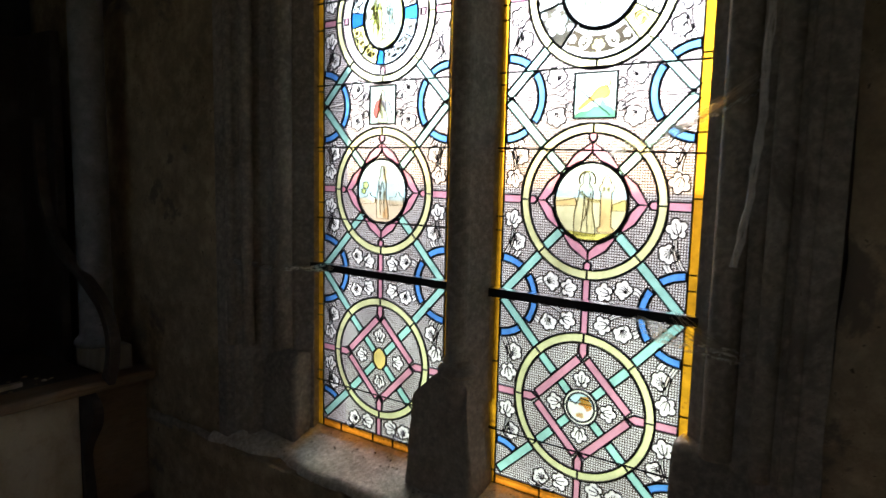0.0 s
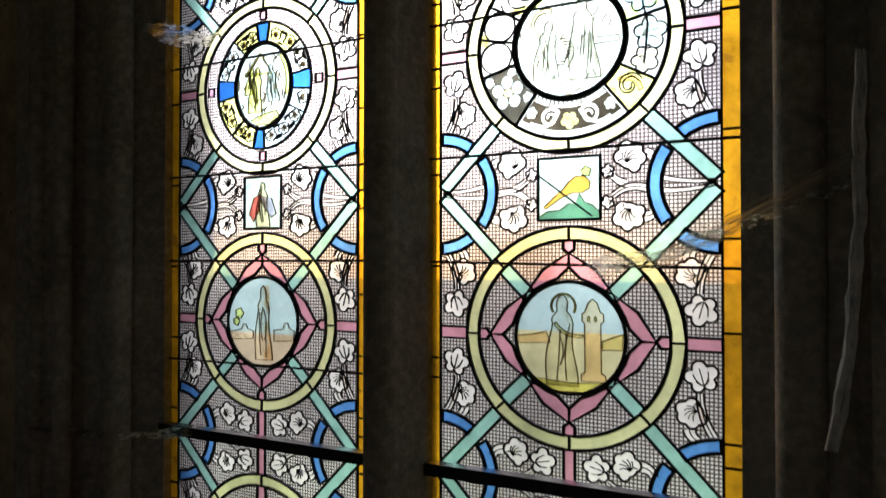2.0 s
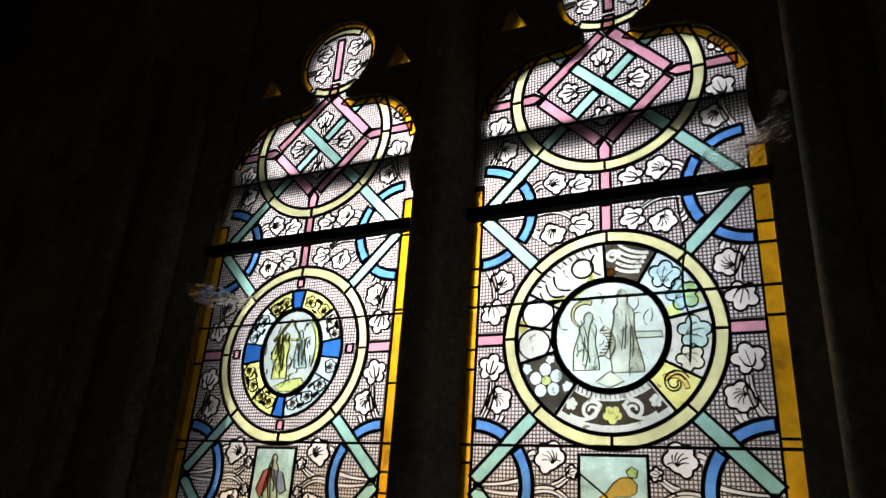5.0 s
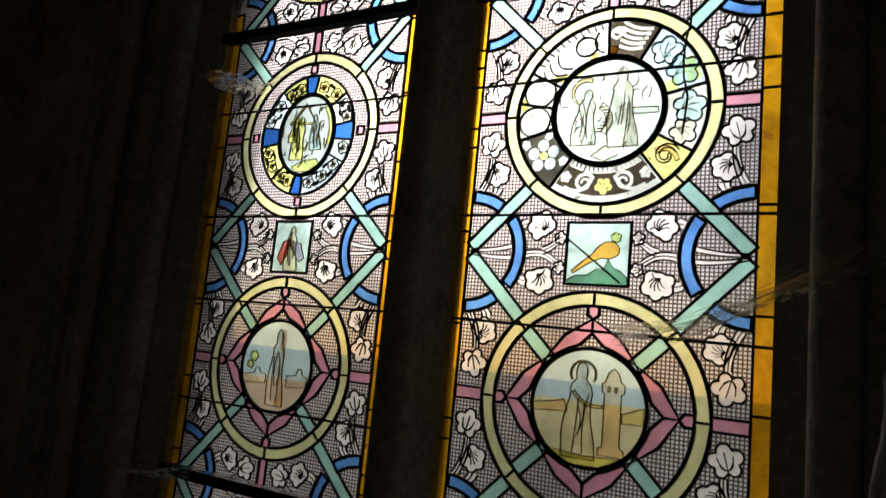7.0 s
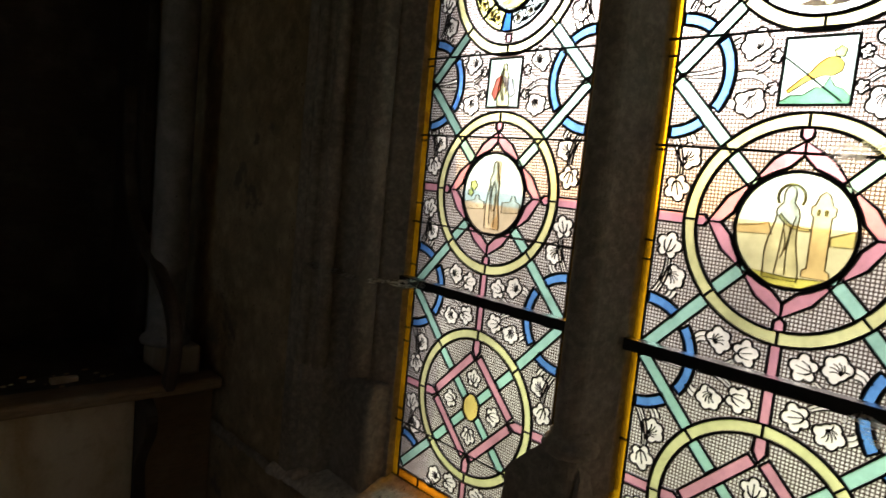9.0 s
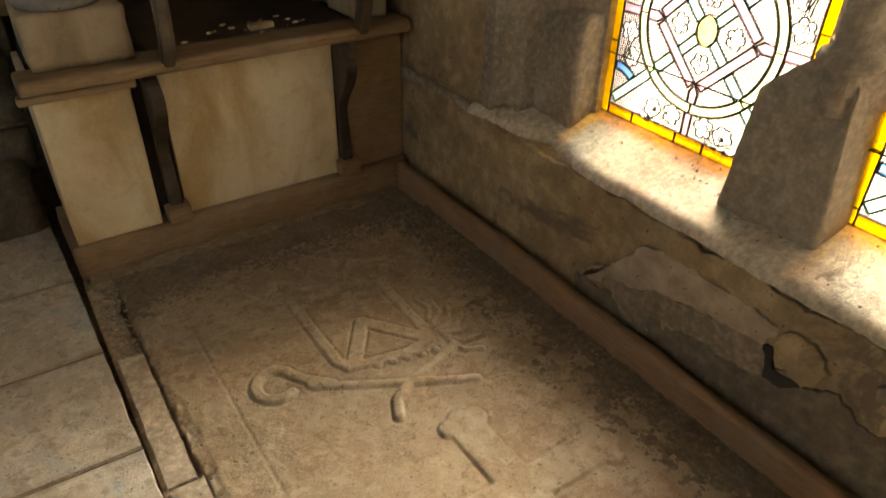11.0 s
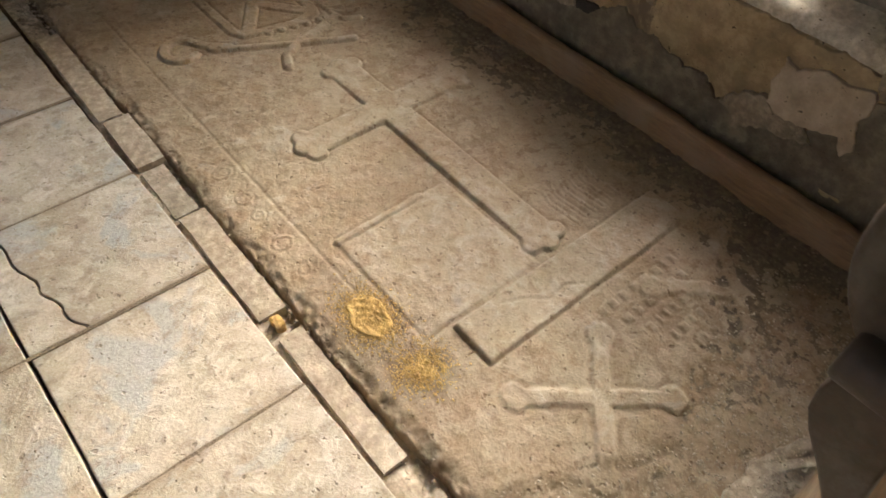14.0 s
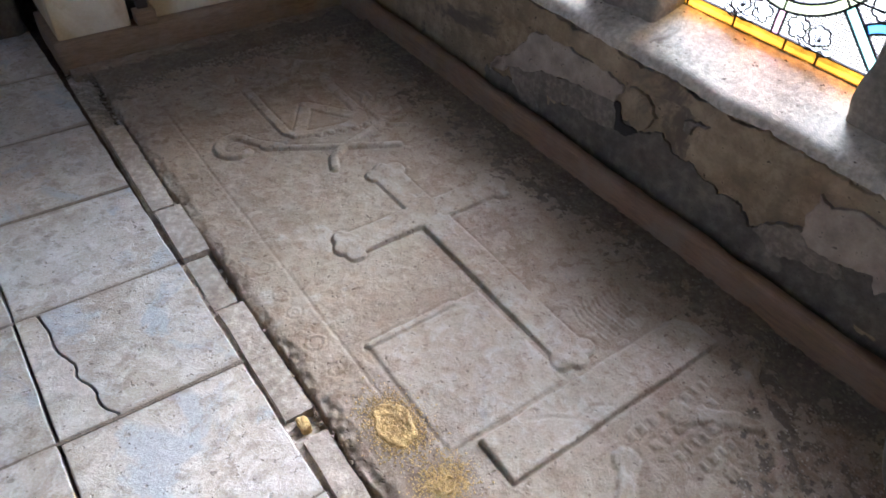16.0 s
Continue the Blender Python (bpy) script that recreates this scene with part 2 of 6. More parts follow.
M_TILE = tile_mat("flagstone", (0.35, 0.285, 0.21), (0.455, 0.395, 0.32), (0.52, 0.47, 0.40), (0.32, 0.25, 0.175), (0.62, 0.585, 0.52), (0.35, 0.37, 0.385), grey_at=0.565)
M_SLAB = tile_mat("ledger_stone", (0.22, 0.165, 0.11), (0.30, 0.238, 0.165), (0.36, 0.295, 0.215), (0.235, 0.15, 0.08), (0.4, 0.345, 0.27), (0.25, 0.23, 0.2), False, 0.5, 0.64)
M_SUNK = tile_mat("ledger_ground", (0.185, 0.135, 0.085), (0.26, 0.2, 0.135), (0.325, 0.262, 0.185), (0.205, 0.122, 0.062), (0.37, 0.3, 0.215), (0.24, 0.215, 0.18), False, 0.55, 0.66)
M_STRIP = stone_mat("kerb_stone", (0.22, 0.175, 0.13), (0.34, 0.28, 0.215), (0.46, 0.4, 0.32), 5.0, 45, 0.85, 0.5, rand=0.15)
M_DIRT = stone_mat("loose_dirt", (0.06, 0.045, 0.032), (0.12, 0.092, 0.066), (0.2, 0.155, 0.11), 8.0, 70, 0.95, 0.9)
M_PLASTER = stone_mat("ochre_plaster", (0.16, 0.112, 0.06), (0.275, 0.198, 0.11), (0.38, 0.29, 0.175), 2.2, 13, 0.9, 0.35, (0.12, 0.09, 0.065), 2.4, 0.57)
M_PATCH = stone_mat("smooth_plaster", (0.29, 0.225, 0.16), (0.35, 0.275, 0.198), (0.40, 0.318, 0.235), 2.0, 16, 0.85, 0.15)
M_ROUGH = stone_mat("rough_mortar", (0.15, 0.12, 0.088), (0.24, 0.192, 0.14), (0.33, 0.27, 0.20), 7.0, 45, 0.92, 0.9)
M_DAMP = stone_mat("damp_wall", (0.095, 0.08, 0.06), (0.15, 0.124, 0.09), (0.21, 0.172, 0.125), 3.0, 26, 0.88, 0.5, (0.24, 0.195, 0.14), 4.0, 0.58)
M_ASHLAR = stone_mat("window_stone", (0.16, 0.13, 0.095), (0.24, 0.2, 0.15), (0.32, 0.27, 0.21), 3.0, 45, 0.88, 0.4, (0.13, 0.105, 0.08), 2.2, 0.6)
M_SILL = stone_mat("sill_stone", (0.38, 0.32, 0.24), (0.5, 0.43, 0.33), (0.6, 0.54, 0.44), 5.0, 50, 0.88, 0.5, (0.2, 0.155, 0.11), 5.0, 0.63)
M_PANEL = soft_plaster("cream_plaster", (0.66, 0.56, 0.385), (0.44, 0.31, 0.15), (0.72, 0.64, 0.48))
M_COLUMN = stone_mat("grey_column_stone", (0.14, 0.13, 0.118), (0.19, 0.178, 0.162), (0.23, 0.215, 0.20), 2.0, 18, 0.7, 0.15)
M_EARTH = stone_mat("trodden_earth", (0.11, 0.083, 0.057), (0.165, 0.127, 0.088), (0.22, 0.175, 0.122), 9.0, 60, 0.95, 0.7)
M_PEDESTAL = soft_plaster("brown_stained_block", (0.34, 0.275, 0.185), (0.2, 0.145, 0.085), (0.42, 0.35, 0.25))
M_RUBBLE = stone_mat("rubble_stone", (0.06, 0.05, 0.04), (0.10, 0.085, 0.066), (0.15, 0.128, 0.1), 4.0, 35, 0.92, 0.8, rand=0.25)
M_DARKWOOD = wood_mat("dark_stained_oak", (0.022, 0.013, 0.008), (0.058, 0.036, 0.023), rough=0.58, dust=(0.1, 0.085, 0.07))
M_ARMWOOD = wood_mat("brown_stained_oak", (0.034, 0.022, 0.015), (0.085, 0.058, 0.04), rough=0.45, dust=(0.16, 0.13, 0.1))
M_PALEWOOD = wood_mat("worn_oak", (0.17, 0.105, 0.055), (0.32, 0.215, 0.125), rough=0.6, dust=(0.3, 0.24, 0.17))
M_BEAM = wood_mat("brown_beam_wood", (0.17, 0.1, 0.055), (0.33, 0.21, 0.12), (14.0, 1.6, 14.0), rough=0.6, dust=(0.27, 0.21, 0.15))
M_IRON = plain_mat("black_iron", (0.02, 0.018, 0.017), 0.7, 0.6)
M_LEAD = plain_mat("lead_came", (0.018, 0.018, 0.019), 0.75, 0.3, 0.3)
M_PAINT = plain_mat("fired_brown_paint", (0.016, 0.012, 0.011), 0.85)
M_SEPIA = glass_mat("sepia_ground_paint", (0.095, 0.075, 0.055), streak=0.3)
M_WASH = glass_mat("brown_wash_paint", (0.33, 0.27, 0.18))
M_DUST = plain_mat("grey_dust_fibre", (0.5, 0.45, 0.39), 0.95)
M_WEB = glass_mat("dusty_cobweb", (0.62, 0.54, 0.44), clear=0.35)
# unseen walls and ceiling; paleness raised to bounce more daylight
M_LIME = stone_mat("old_limewash", (0.56, 0.52, 0.46), (0.66, 0.62, 0.55), (0.72, 0.68, 0.62), 1.5, 20, 0.9, 0.2)
M_SAND = stone_mat("yellow_powder", (0.36, 0.24, 0.1), (0.54, 0.36, 0.13), (0.66, 0.46, 0.18), 34.0, 80, 0.95, 0.8)
# near-black colour that stands in for deep shade, not a stain
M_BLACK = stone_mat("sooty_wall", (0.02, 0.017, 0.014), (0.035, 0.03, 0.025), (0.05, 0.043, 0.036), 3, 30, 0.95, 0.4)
M_GROUND = stone_mat("outdoor_grass", (0.05, 0.07, 0.03), (0.08, 0.1, 0.045), (0.11, 0.13, 0.06), 1.0, 12, 0.95, 0.5)
M_HATCH = glass_mat("hatched_grisaille_glass", (0.9, 0.82, 0.82), hatch=True)
M_WHITE = glass_mat("white_leaf_glass", (0.9, 0.83, 0.78), clear=0.55, streak=0.12)
M_YELLOW = glass_mat("pale_yellow_glass", (0.82, 0.8, 0.42))
M_TURQ = glass_mat("turquoise_glass", (0.42, 0.72, 0.63))
M_BLUE = glass_mat("blue_glass", (0.14, 0.36, 0.92), streak=0.24)
M_DEEPBLUE = glass_mat("deep_blue_glass", (0.035, 0.16, 0.56))
M_PINK = glass_mat("rose_pink_glass", (0.74, 0.34, 0.43))
M_GOLD = glass_mat("amber_gold_glass", (0.80, 0.37, 0.010), streak=0.3, paint=((0.30, 0.13, 0.01), 16.0, 0.62))
# bottom border: dirty amber, tint also darkened for the missing sunlight
M_AMBER = glass_mat("dirty_amber_glass", (0.4, 0.14, 0.006), streak=0.3)
M_PALEBLUE = glass_mat("pale_blue_glass", (0.62, 0.82, 0.86), streak=0.1)
M_AQUA = glass_mat("streaky_aqua_glass", (0.56, 0.76, 0.70), streak=0.3, paint=((0.42, 0.58, 0.5), 22.0, 0.56))
M_FIELD = glass_mat("pale_meadow_glass", (0.86, 0.79, 0.45), streak=0.12)
M_HONEY = glass_mat("honey_glass", (0.84, 0.64, 0.2), paint=((0.5, 0.3, 0.08), 60.0, 0.58))
M_CREAM = glass_mat("cream_glass", (0.95, 0.9, 0.78), streak=0.1)
M_BUFF = glass_mat("buff_glass", (0.86, 0.68, 0.47), streak=0.12)
M_GREY = glass_mat("grey_drapery_glass", (0.86, 0.83, 0.75), streak=0.2, paint=((0.45, 0.41, 0.33), 50.0, 0.62))
M_ORANGE = glass_mat("orange_glass", (0.95, 0.42, 0.08))
M_GREEN = glass_mat("dark_green_glass", (0.2, 0.38, 0.26), streak=0.25)
M_RED = glass_mat("red_glass", (0.72, 0.14, 0.12))
M_MAUVE = glass_mat("mauve_glass", (0.5, 0.42, 0.56))
M_OLIVE = glass_mat("yellow_stain_glass", (0.9, 0.86, 0.3), paint=((0.22, 0.2, 0.07), 42.0, 0.6))
M_FRAG = glass_mat("painted_fragment_glass", (0.74, 0.77, 0.70), paint=((0.16, 0.15, 0.12), 40.0, 0.6))
M_FRAGB = glass_mat("pale_blue_fragment_glass", (0.72, 0.88, 0.95), paint=((0.2, 0.25, 0.26), 40.0, 0.6))
M_SCENE = glass_mat("line_drawn_glass", (0.60, 0.71, 0.66), paint=((0.55, 0.56, 0.42), 34.0, 0.6))

# ---- mesh helpers ----


def finish(bm, name, mat, parent=None, label="", smooth=False):
    bmesh.ops.recalc_face_normals(bm, faces=bm.faces[:])
    me = bpy.data.meshes.new(name)
    bm.to_mesh(me)
    bm.free()
    if smooth:
        for p in me.polygons:
            p.use_smooth = True
    if mat:
        me.materials.append(mat)
    ob = new(name, me)
    if parent:
        ob.parent = parent
    if label:
        ob["label"] = label
    return ob


def part(name, bm, mat, parent, label="", smooth=False):
    return finish(bm, name, mat, parent, label, smooth)


def thing(name, label, category, group="", kind=""):
    return tagged(new(name), label, category, group, kind)


def add_box(bm, x0, x1, y0, y1, z0, z1, bev=0.0, seg=2, rough=0.0):
    """A box with worn edges added to bm."""
    g = bmesh.ops.create_cube(bm, size=1.0)
    vs = g["verts"]
    for v in vs:
        v.co = Vector(((x0 + x1) / 2 + v.co.x * (x1 - x0), (y0 + y1) / 2 + v.co.y * (y1 - y0), (z0 + z1) / 2 + v.co.z * (z1 - z0)))
    if bev:
        es = list({e for v in vs for e in v.link_edges})
        bmesh.ops.bevel(bm, geom=es, offset=bev, segments=seg, profile=0.5, affect="EDGES")
    return bm


def box(x0, x1, y0, y1, z0, z1, bev=0.0, seg=2):
    return add_box(bmesh.new(), x0, x1, y0, y1, z0, z1, bev, seg)


def roughen(bm, amount, scale=12.0, cuts=0, seed=0.0):
    """Wears a shape by noise along its normals."""
    if cuts:
        bmesh.ops.subdivide_edges(bm, edges=bm.edges[:], cuts=cuts, use_grid_fill=True)
    bm.normal_update()
    off = Vector((seed, seed * 1.7, -seed))
    moves = [(v, v.normal * amount * noise.fractal(v.co * scale + off, 1.0, 2.0, 4)) for v in bm.verts]
    for v, d in moves:
        v.co += d
    return bm


def fine_box(x0, x1, y0, y1, z0, z1, step, amount, scale=10.0, bev=0.012, seed=0.0):
    """A dense box with worn faces: hewn or broken stone."""
    bm = bmesh.new()
    n = [max(1, round((b - a) / step)) for a, b in ((x0, x1), (y0, y1), (z0, z1))]
    lo, hi = (x0, y0, z0), (x1, y1, z1)
    keys = {}

    def vert(i, j, k):
        key = (i, j, k)
        if key not in keys:
            keys[key] = bm.verts.new([lo[a] + (hi[a] - lo[a]) * c / n[a] for a, c in enumerate(key)])
        return keys[key]
    for a in range(3):
        b, c = (a + 1) % 3, (a + 2) % 3
        for end in (0, n[a]):
            for i in range(n[b]):
                for j in range(n[c]):
                    q = []
                    for di, dj in ((0, 0), (1, 0), (1, 1), (0, 1)):
                        key = [0, 0, 0]
                        key[a], key[b], key[c] = end, i + di, j + dj
                        q.append(vert(*key))
                    bm.faces.new(q)
    bmesh.ops.recalc_face_normals(bm, faces=bm.faces[:])
    # edges drawn in a little where two faces meet
    for v in bm.verts:
        on = [a for a in range(3) if abs(v.co[a] - lo[a]) < 1e-6 or abs(v.co[a] - hi[a]) < 1e-6]
        if len(on) > 1:
            for a in on:
                v.co[a] += bev * (1 if abs(v.co[a] - lo[a]) < 1e-6 else -1) * (0.6 + 0.6 * noise.noise(v.co * 9))
    return roughen(bm, amount, scale, 0, seed)


def prism(pts, axis, a0, a1, bev=0.0):
    """A plane outline drawn out along an axis from a0 to a1. pts in the other two axes, in the order xyz."""
    bm = bmesh.new()
    rest = [i for i in range(3) if i != axis]

    def at(p, a):
        c = [0.0, 0.0, 0.0]
        c[axis], c[rest[0]], c[rest[1]] = a, p[0], p[1]
        return c
    lo = [bm.verts.new(at(p, a0)) for p in pts]
    hi = [bm.verts.new(at(p, a1)) for p in pts]
    caps = [bm.faces.new(lo), bm.faces.new(hi[::-1])]
    n = len(pts)
    for i in range(n):
        bm.faces.new((lo[i], lo[(i + 1) % n], hi[(i + 1) % n], hi[i]))
    bmesh.ops.recalc_face_normals(bm, faces=bm.faces[:])
    if bev:
        es = list({e for f in caps for e in f.edges})
        bmesh.ops.bevel(bm, geom=es, offset=bev, segments=2, profile=0.5, affect="EDGES")
    return bm


def lathe(profile, x, y, steps=40):
    """A turned upright shape from (radius, z) pairs."""
    bm = bmesh.new()
    rings = []
    for r, z in profile:
        rings.append([bm.verts.new((x + r * math.cos(2 * math.pi * i / steps), y + r * math.sin(2 * math.pi * i / steps), z)) for i in range(steps)])
    for a, b in zip(rings, rings[1:]):
        for i in range(steps):
            bm.faces.new((a[i], a[(i + 1) % steps], b[(i + 1) % steps], b[i]))
    bm.faces.new(rings[0][::-1])
    bm.faces.new(rings[-1])
    return bm


def tube(pts, r, sides=6, taper=1.0, bm=None):
    """A rod along points."""
    bm = bm or bmesh.new()
    prev = None
    n = len(pts)
    for i, p in enumerate(pts):
        p = Vector(p)
        d = (Vector(pts[min(i + 1, n - 1)]) - Vector(pts[max(i - 1, 0)])).normalized()
        a = d.orthogonal().normalized() if prev is None else (prev - d * prev.dot(d)).normalized()
        prev = a
        b = d.cross(a)
        rr = r * (1 + (taper - 1) * i / max(1, n - 1))
        ring = [bm.verts.new(p + rr * (math.cos(2 * math.pi * k / sides) * a + math.sin(2 * math.pi * k / sides) * b)) for k in range(sides)]
        if i:
            for k in range(sides):
                bm.faces.new((last[k], last[(k + 1) % sides], ring[(k + 1) % sides], ring[k]))
        else:
            bm.faces.new(ring[::-1])
        last = ring
    bm.faces.new(last)
    return bm


# ---- the stained glass ----
GX = 1.878                       # plane of the glass
RINGS = (0.908, 1.543, 2.167, 2.785)   # heights of the four ring centres
MIDS = (1.226, 1.857, 2.475)     # heights between them
RO, RI = 0.234, 0.205            # the yellow rings
HALF, EDGE = 0.300, 0.337        # inner and outer edge of the amber border
BOTTOM = 0.572


def arc(cx, cy, r, a0, a1, n):
    return [(cx + r * math.cos(radians(a0 + (a1 - a0) * i / n)), cy + r * math.sin(radians(a0 + (a1 - a0) * i / n))) for i in range(n + 1)]


def sector(cx, cy, r0, r1, a0, a1, n=8):
    return arc(cx, cy, r1, a0, a1, n) + arc(cx, cy, r0, a1, a0, n)


def bar(p, q, w):
    d = Vector((q[0] - p[0], q[1] - p[1])).normalized()
    s = Vector((-d.y, d.x)) * w / 2
    return [(p[0] + s.x, p[1] + s.y), (q[0] + s.x, q[1] + s.y), (q[0] - s.x, q[1] - s.y), (p[0] - s.x, p[1] - s.y)]


def lobed(cx, cy, circles, n=56):
    """The outline round a cluster of circles (x, y, radius) that all reach over the centre or near it."""
    out = []
    for i in range(n):
        a = 2 * math.pi * i / n
        c, s = math.cos(a), math.sin(a)
        best = 0.0
        for x, y, r in circles:
            t = x * c + y * s
            h = r * r - (x * s - y * c) ** 2
            if h > 0:
                best = max(best, t + math.sqrt(h))
        out.append((cx + best * c, cy + best * s))
    return out


def vine(cx, cy, r, turn=0.0):
    """A vine leaf of five round lobes with notches between them; its tip points along turn."""
    spec = ((0.0, 0.0, 0.44), (0.0, 0.60, 0.40), (1.22, 0.60, 0.385), (-1.22, 0.60, 0.385), (2.45, 0.52, 0.34), (-2.45, 0.52, 0.34))
    return lobed(cx, cy, [(d * r * math.cos(turn + a), d * r * math.sin(turn + a), q * r) for a, d, q in spec], 64)


def flower(cx, cy, r, turn=0.0, lobes=5):
    return lobed(cx, cy, [(0.0, 0.0, 0.5 * r)] + [(0.6 * r * math.cos(turn + 2 * math.pi * k / lobes), 0.6 * r * math.sin(turn + 2 * math.pi * k / lobes), 0.42 * r) for k in range(lobes)])


def curl(cx, cy, r, turn, flip=1):
    """A broad leaf curled to one side, with round lobes on its outer edge."""
    c, s = math.cos(turn), math.sin(turn)
    spec = ((0.0, 0.0, 0.66), (0.55, 0.42 * flip, 0.46), (0.68, -0.18 * flip, 0.42), (0.22, -0.62 * flip, 0.42), (-0.36, -0.52 * flip, 0.38), (-0.1, 0.5 * flip, 0.46))
    return lobed(cx, cy, [(r * (x * c - y * s), r * (x * s + y * c), r * q) for x, y, q in spec])


def stroke(pts, w0, w1):
    """A ribbon along a curved line."""
    a, b = [], []
    n = len(pts)
    for i, p in enumerate(pts):
        q, o = pts[min(i + 1, n - 1)], pts[max(i - 1, 0)]
        d = Vector((q[0] - o[0], q[1] - o[1])).normalized()
        w = (w0 + (w1 - w0) * i / (n - 1)) / 2
        a.append((p[0] - d.y * w, p[1] + d.x * w))
        b.append((p[0] + d.y * w, p[1] - d.x * w))
    return a + b[::-1]


def bend(p, q, bow, n=9):
    """A bowed line from p to q."""
    out = []
    for i in range(n + 1):
        t = i / n
        k = 4 * t * (1 - t) * bow
        out.append((p[0] + (q[0] - p[0]) * t - (q[1] - p[1]) * k, p[1] + (q[1] - p[1]) * t + (q[0] - p[0]) * k))
    return out


def half_outline():
    """One side of the opening's outline, from the sill up to the crown."""
    pts = [(EDGE, BOTTOM), (EDGE, 2.555), (0.322, 2.59), (0.312, 2.65), (0.312, 2.71), (0.322, 2.76)]
    pts += [(0.312, 2.79), (0.285, 2.84), (0.245, 2.882), (0.195, 2.908), (0.14, 2.916), (0.09, 2.918), (0.062, 2.93), (0.057, 2.948), (0.07, 2.968)]
    return pts + arc(0, 3.078, 0.135, -45, 90, 12)


def outline():
    h = half_outline()
    return h + [(-u, w) for u, w in h[::-1]][1:]


def inside(poly, U, W):
    res = np.zeros(U.shape, bool)
    n = len(poly)
    for i in range(n):
        (x0, y0), (x1, y1) = poly[i], poly[(i + 1) % n]
        if y0 == y1:
            continue
        cross = ((y0 > W) != (y1 > W)) & (U < (x1 - x0) * (W - y0) / (y1 - y0) + x0)
        res ^= cross
    return res


def holds(poly, p):
    """Whether an outline holds a point."""
    odd = False
    for (x0, y0), (x1, y1) in zip(poly, poly[1:] + poly[:1]):
        if (y0 > p[1]) != (y1 > p[1]) and p[0] < (x1 - x0) * (p[1] - y0) / (y1 - y0) + x0:
            odd = not odd
    return odd


def lean(u, w):
    """The head of each light stands a little to one side."""
    return u + 0.02 * min(1.0, max(0.0, (w - 2.89) / 0.08))


class Light:
    """One light of the window: collects the panes, leads and painted lines, then builds them."""

    def __init__(self, cy):
        self.cy, self.panes, self.grounds, self.over, self.lines = cy, [], [], [], {"lead": [], "paint": [], "wash": []}

    def pane(self, name, poly, mat, lead=0.0085, kind="lead"):
        self.panes.append((name, poly, mat))
        if lead:
            self.lines[kind].append((poly, lead, True))

    def line(self, pts, w, kind="lead"):
        self.lines[kind].append((pts, w, False))

    def leaf(self, cx, cy, r, turn, stem=None, bow=0.2, curled=0):
        if stem and not curled:
            turn = math.atan2(cy - stem[1], cx - stem[0]) + bow
        poly = curl(cx, cy, r * 1.08, turn, curled) if curled else vine(cx, cy, r * 1.14, turn)
        self.pane("painted_leaf", poly, M_WHITE, 0.0046, "paint")
        if stem:
            run, best = [], []
            for p in bend(stem, (cx, cy), bow * 1.5, 24):
                if any(holds(q, p) for _, q, _ in self.panes):
                    run = []
                else:
                    run = run + [p]
                    best = run if len(run) > len(best) else best
            if len(best) > 3:
                rib = stroke(best, 0.016, 0.024 if curled else 0.013)
                self.pane("leaf_stem", rib, M_WHITE, 0)
                self.line(rib[:len(best)], 0.0036, "paint")
                self.line(rib[len(best):], 0.0036, "paint")
                self.line(best, 0.0020, "paint")
        # veins fan out from the stalk's end
        if curled:
            o = (cx - 0.32 * r * math.cos(turn), cy - 0.32 * r * math.sin(turn))
            for k in range(5):
                a = turn + curled * (1.15 - 0.62 * k)
                self.line(bend(o, (cx + 0.6 * r * math.cos(a), cy + 0.6 * r * math.sin(a)), 0.18 * curled, 5), 0.0019, "paint")
            self.line(bend(o, (cx + 0.75 * r * math.cos(turn + 2.2 * curled), cy + 0.75 * r * math.sin(turn + 2.2 * curled)), -0.3 * curled, 6), 0.0022, "paint")
        else:
            o = (cx - 0.5 * r * math.cos(turn), cy - 0.5 * r * math.sin(turn))
            for a, d in ((0.0, 0.62), (0.95, 0.58), (-0.95, 0.58), (1.9, 0.42), (-1.9, 0.42)):
                self.line(bend(o, (cx + d * r * math.cos(turn + a), cy + d * r * math.sin(turn + a)), 0.12 if a > 0 else -0.12 if a else 0.0, 5), 0.0019, "paint")

    def ground(self, poly, gaps):
        """Opaque dark paint over a piece of glass, with clear gaps left in it."""
        self.grounds.append((poly, gaps))

    def place(self, u, w, x=GX):
        return (x, self.cy - lean(u, w), w)

    def build(self, window):
        root = thing(*window)
        # hatched ground between the panes, in rows
        step = 0.0025
        us = np.arange(-0.345 + step / 2, 0.345, step)
        ws = np.arange(0.55 + step / 2, 3.23, step)
        U, W = np.meshgrid(us, ws)
        free = inside(outline(), U, W)
        for _, poly, _ in self.panes:
            p = np.array(poly)
            i0, i1 = np.searchsorted(ws, [p[:, 1].min() - step, p[:, 1].max() + step])
            j0, j1 = np.searchsorted(us, [p[:, 0].min() - step, p[:, 0].max() + step])
            if i1 > i0 and j1 > j0:
                free[i0:i1, j0:j1] &= ~inside(poly, U[i0:i1, j0:j1], W[i0:i1, j0:j1])
        verts, faces = [], []
        h = step / 2
        for i, w in enumerate(ws):
            row = np.concatenate(([0], free[i].astype(np.int8), [0]))
            d = np.diff(row)
            for s, e in zip(np.where(d == 1)[0], np.where(d == -1)[0]):
                k = len(verts)
                u0, u1 = us[s] - h, us[e - 1] + h
                verts += [self.place(u0, w - h), self.place(u1, w - h), self.place(u1, w + h), self.place(u0, w + h)]
                faces.append((k, k + 1, k + 2, k + 3))
        me = bpy.data.meshes.new("hatched_glass")
        me.from_pydata(verts, [], faces)
        me.materials.append(M_HATCH)
        ob = new("hatched_glass", me)
        ob.parent = root
        ob["label"] = "whitish glass painted with a fine dark mesh"
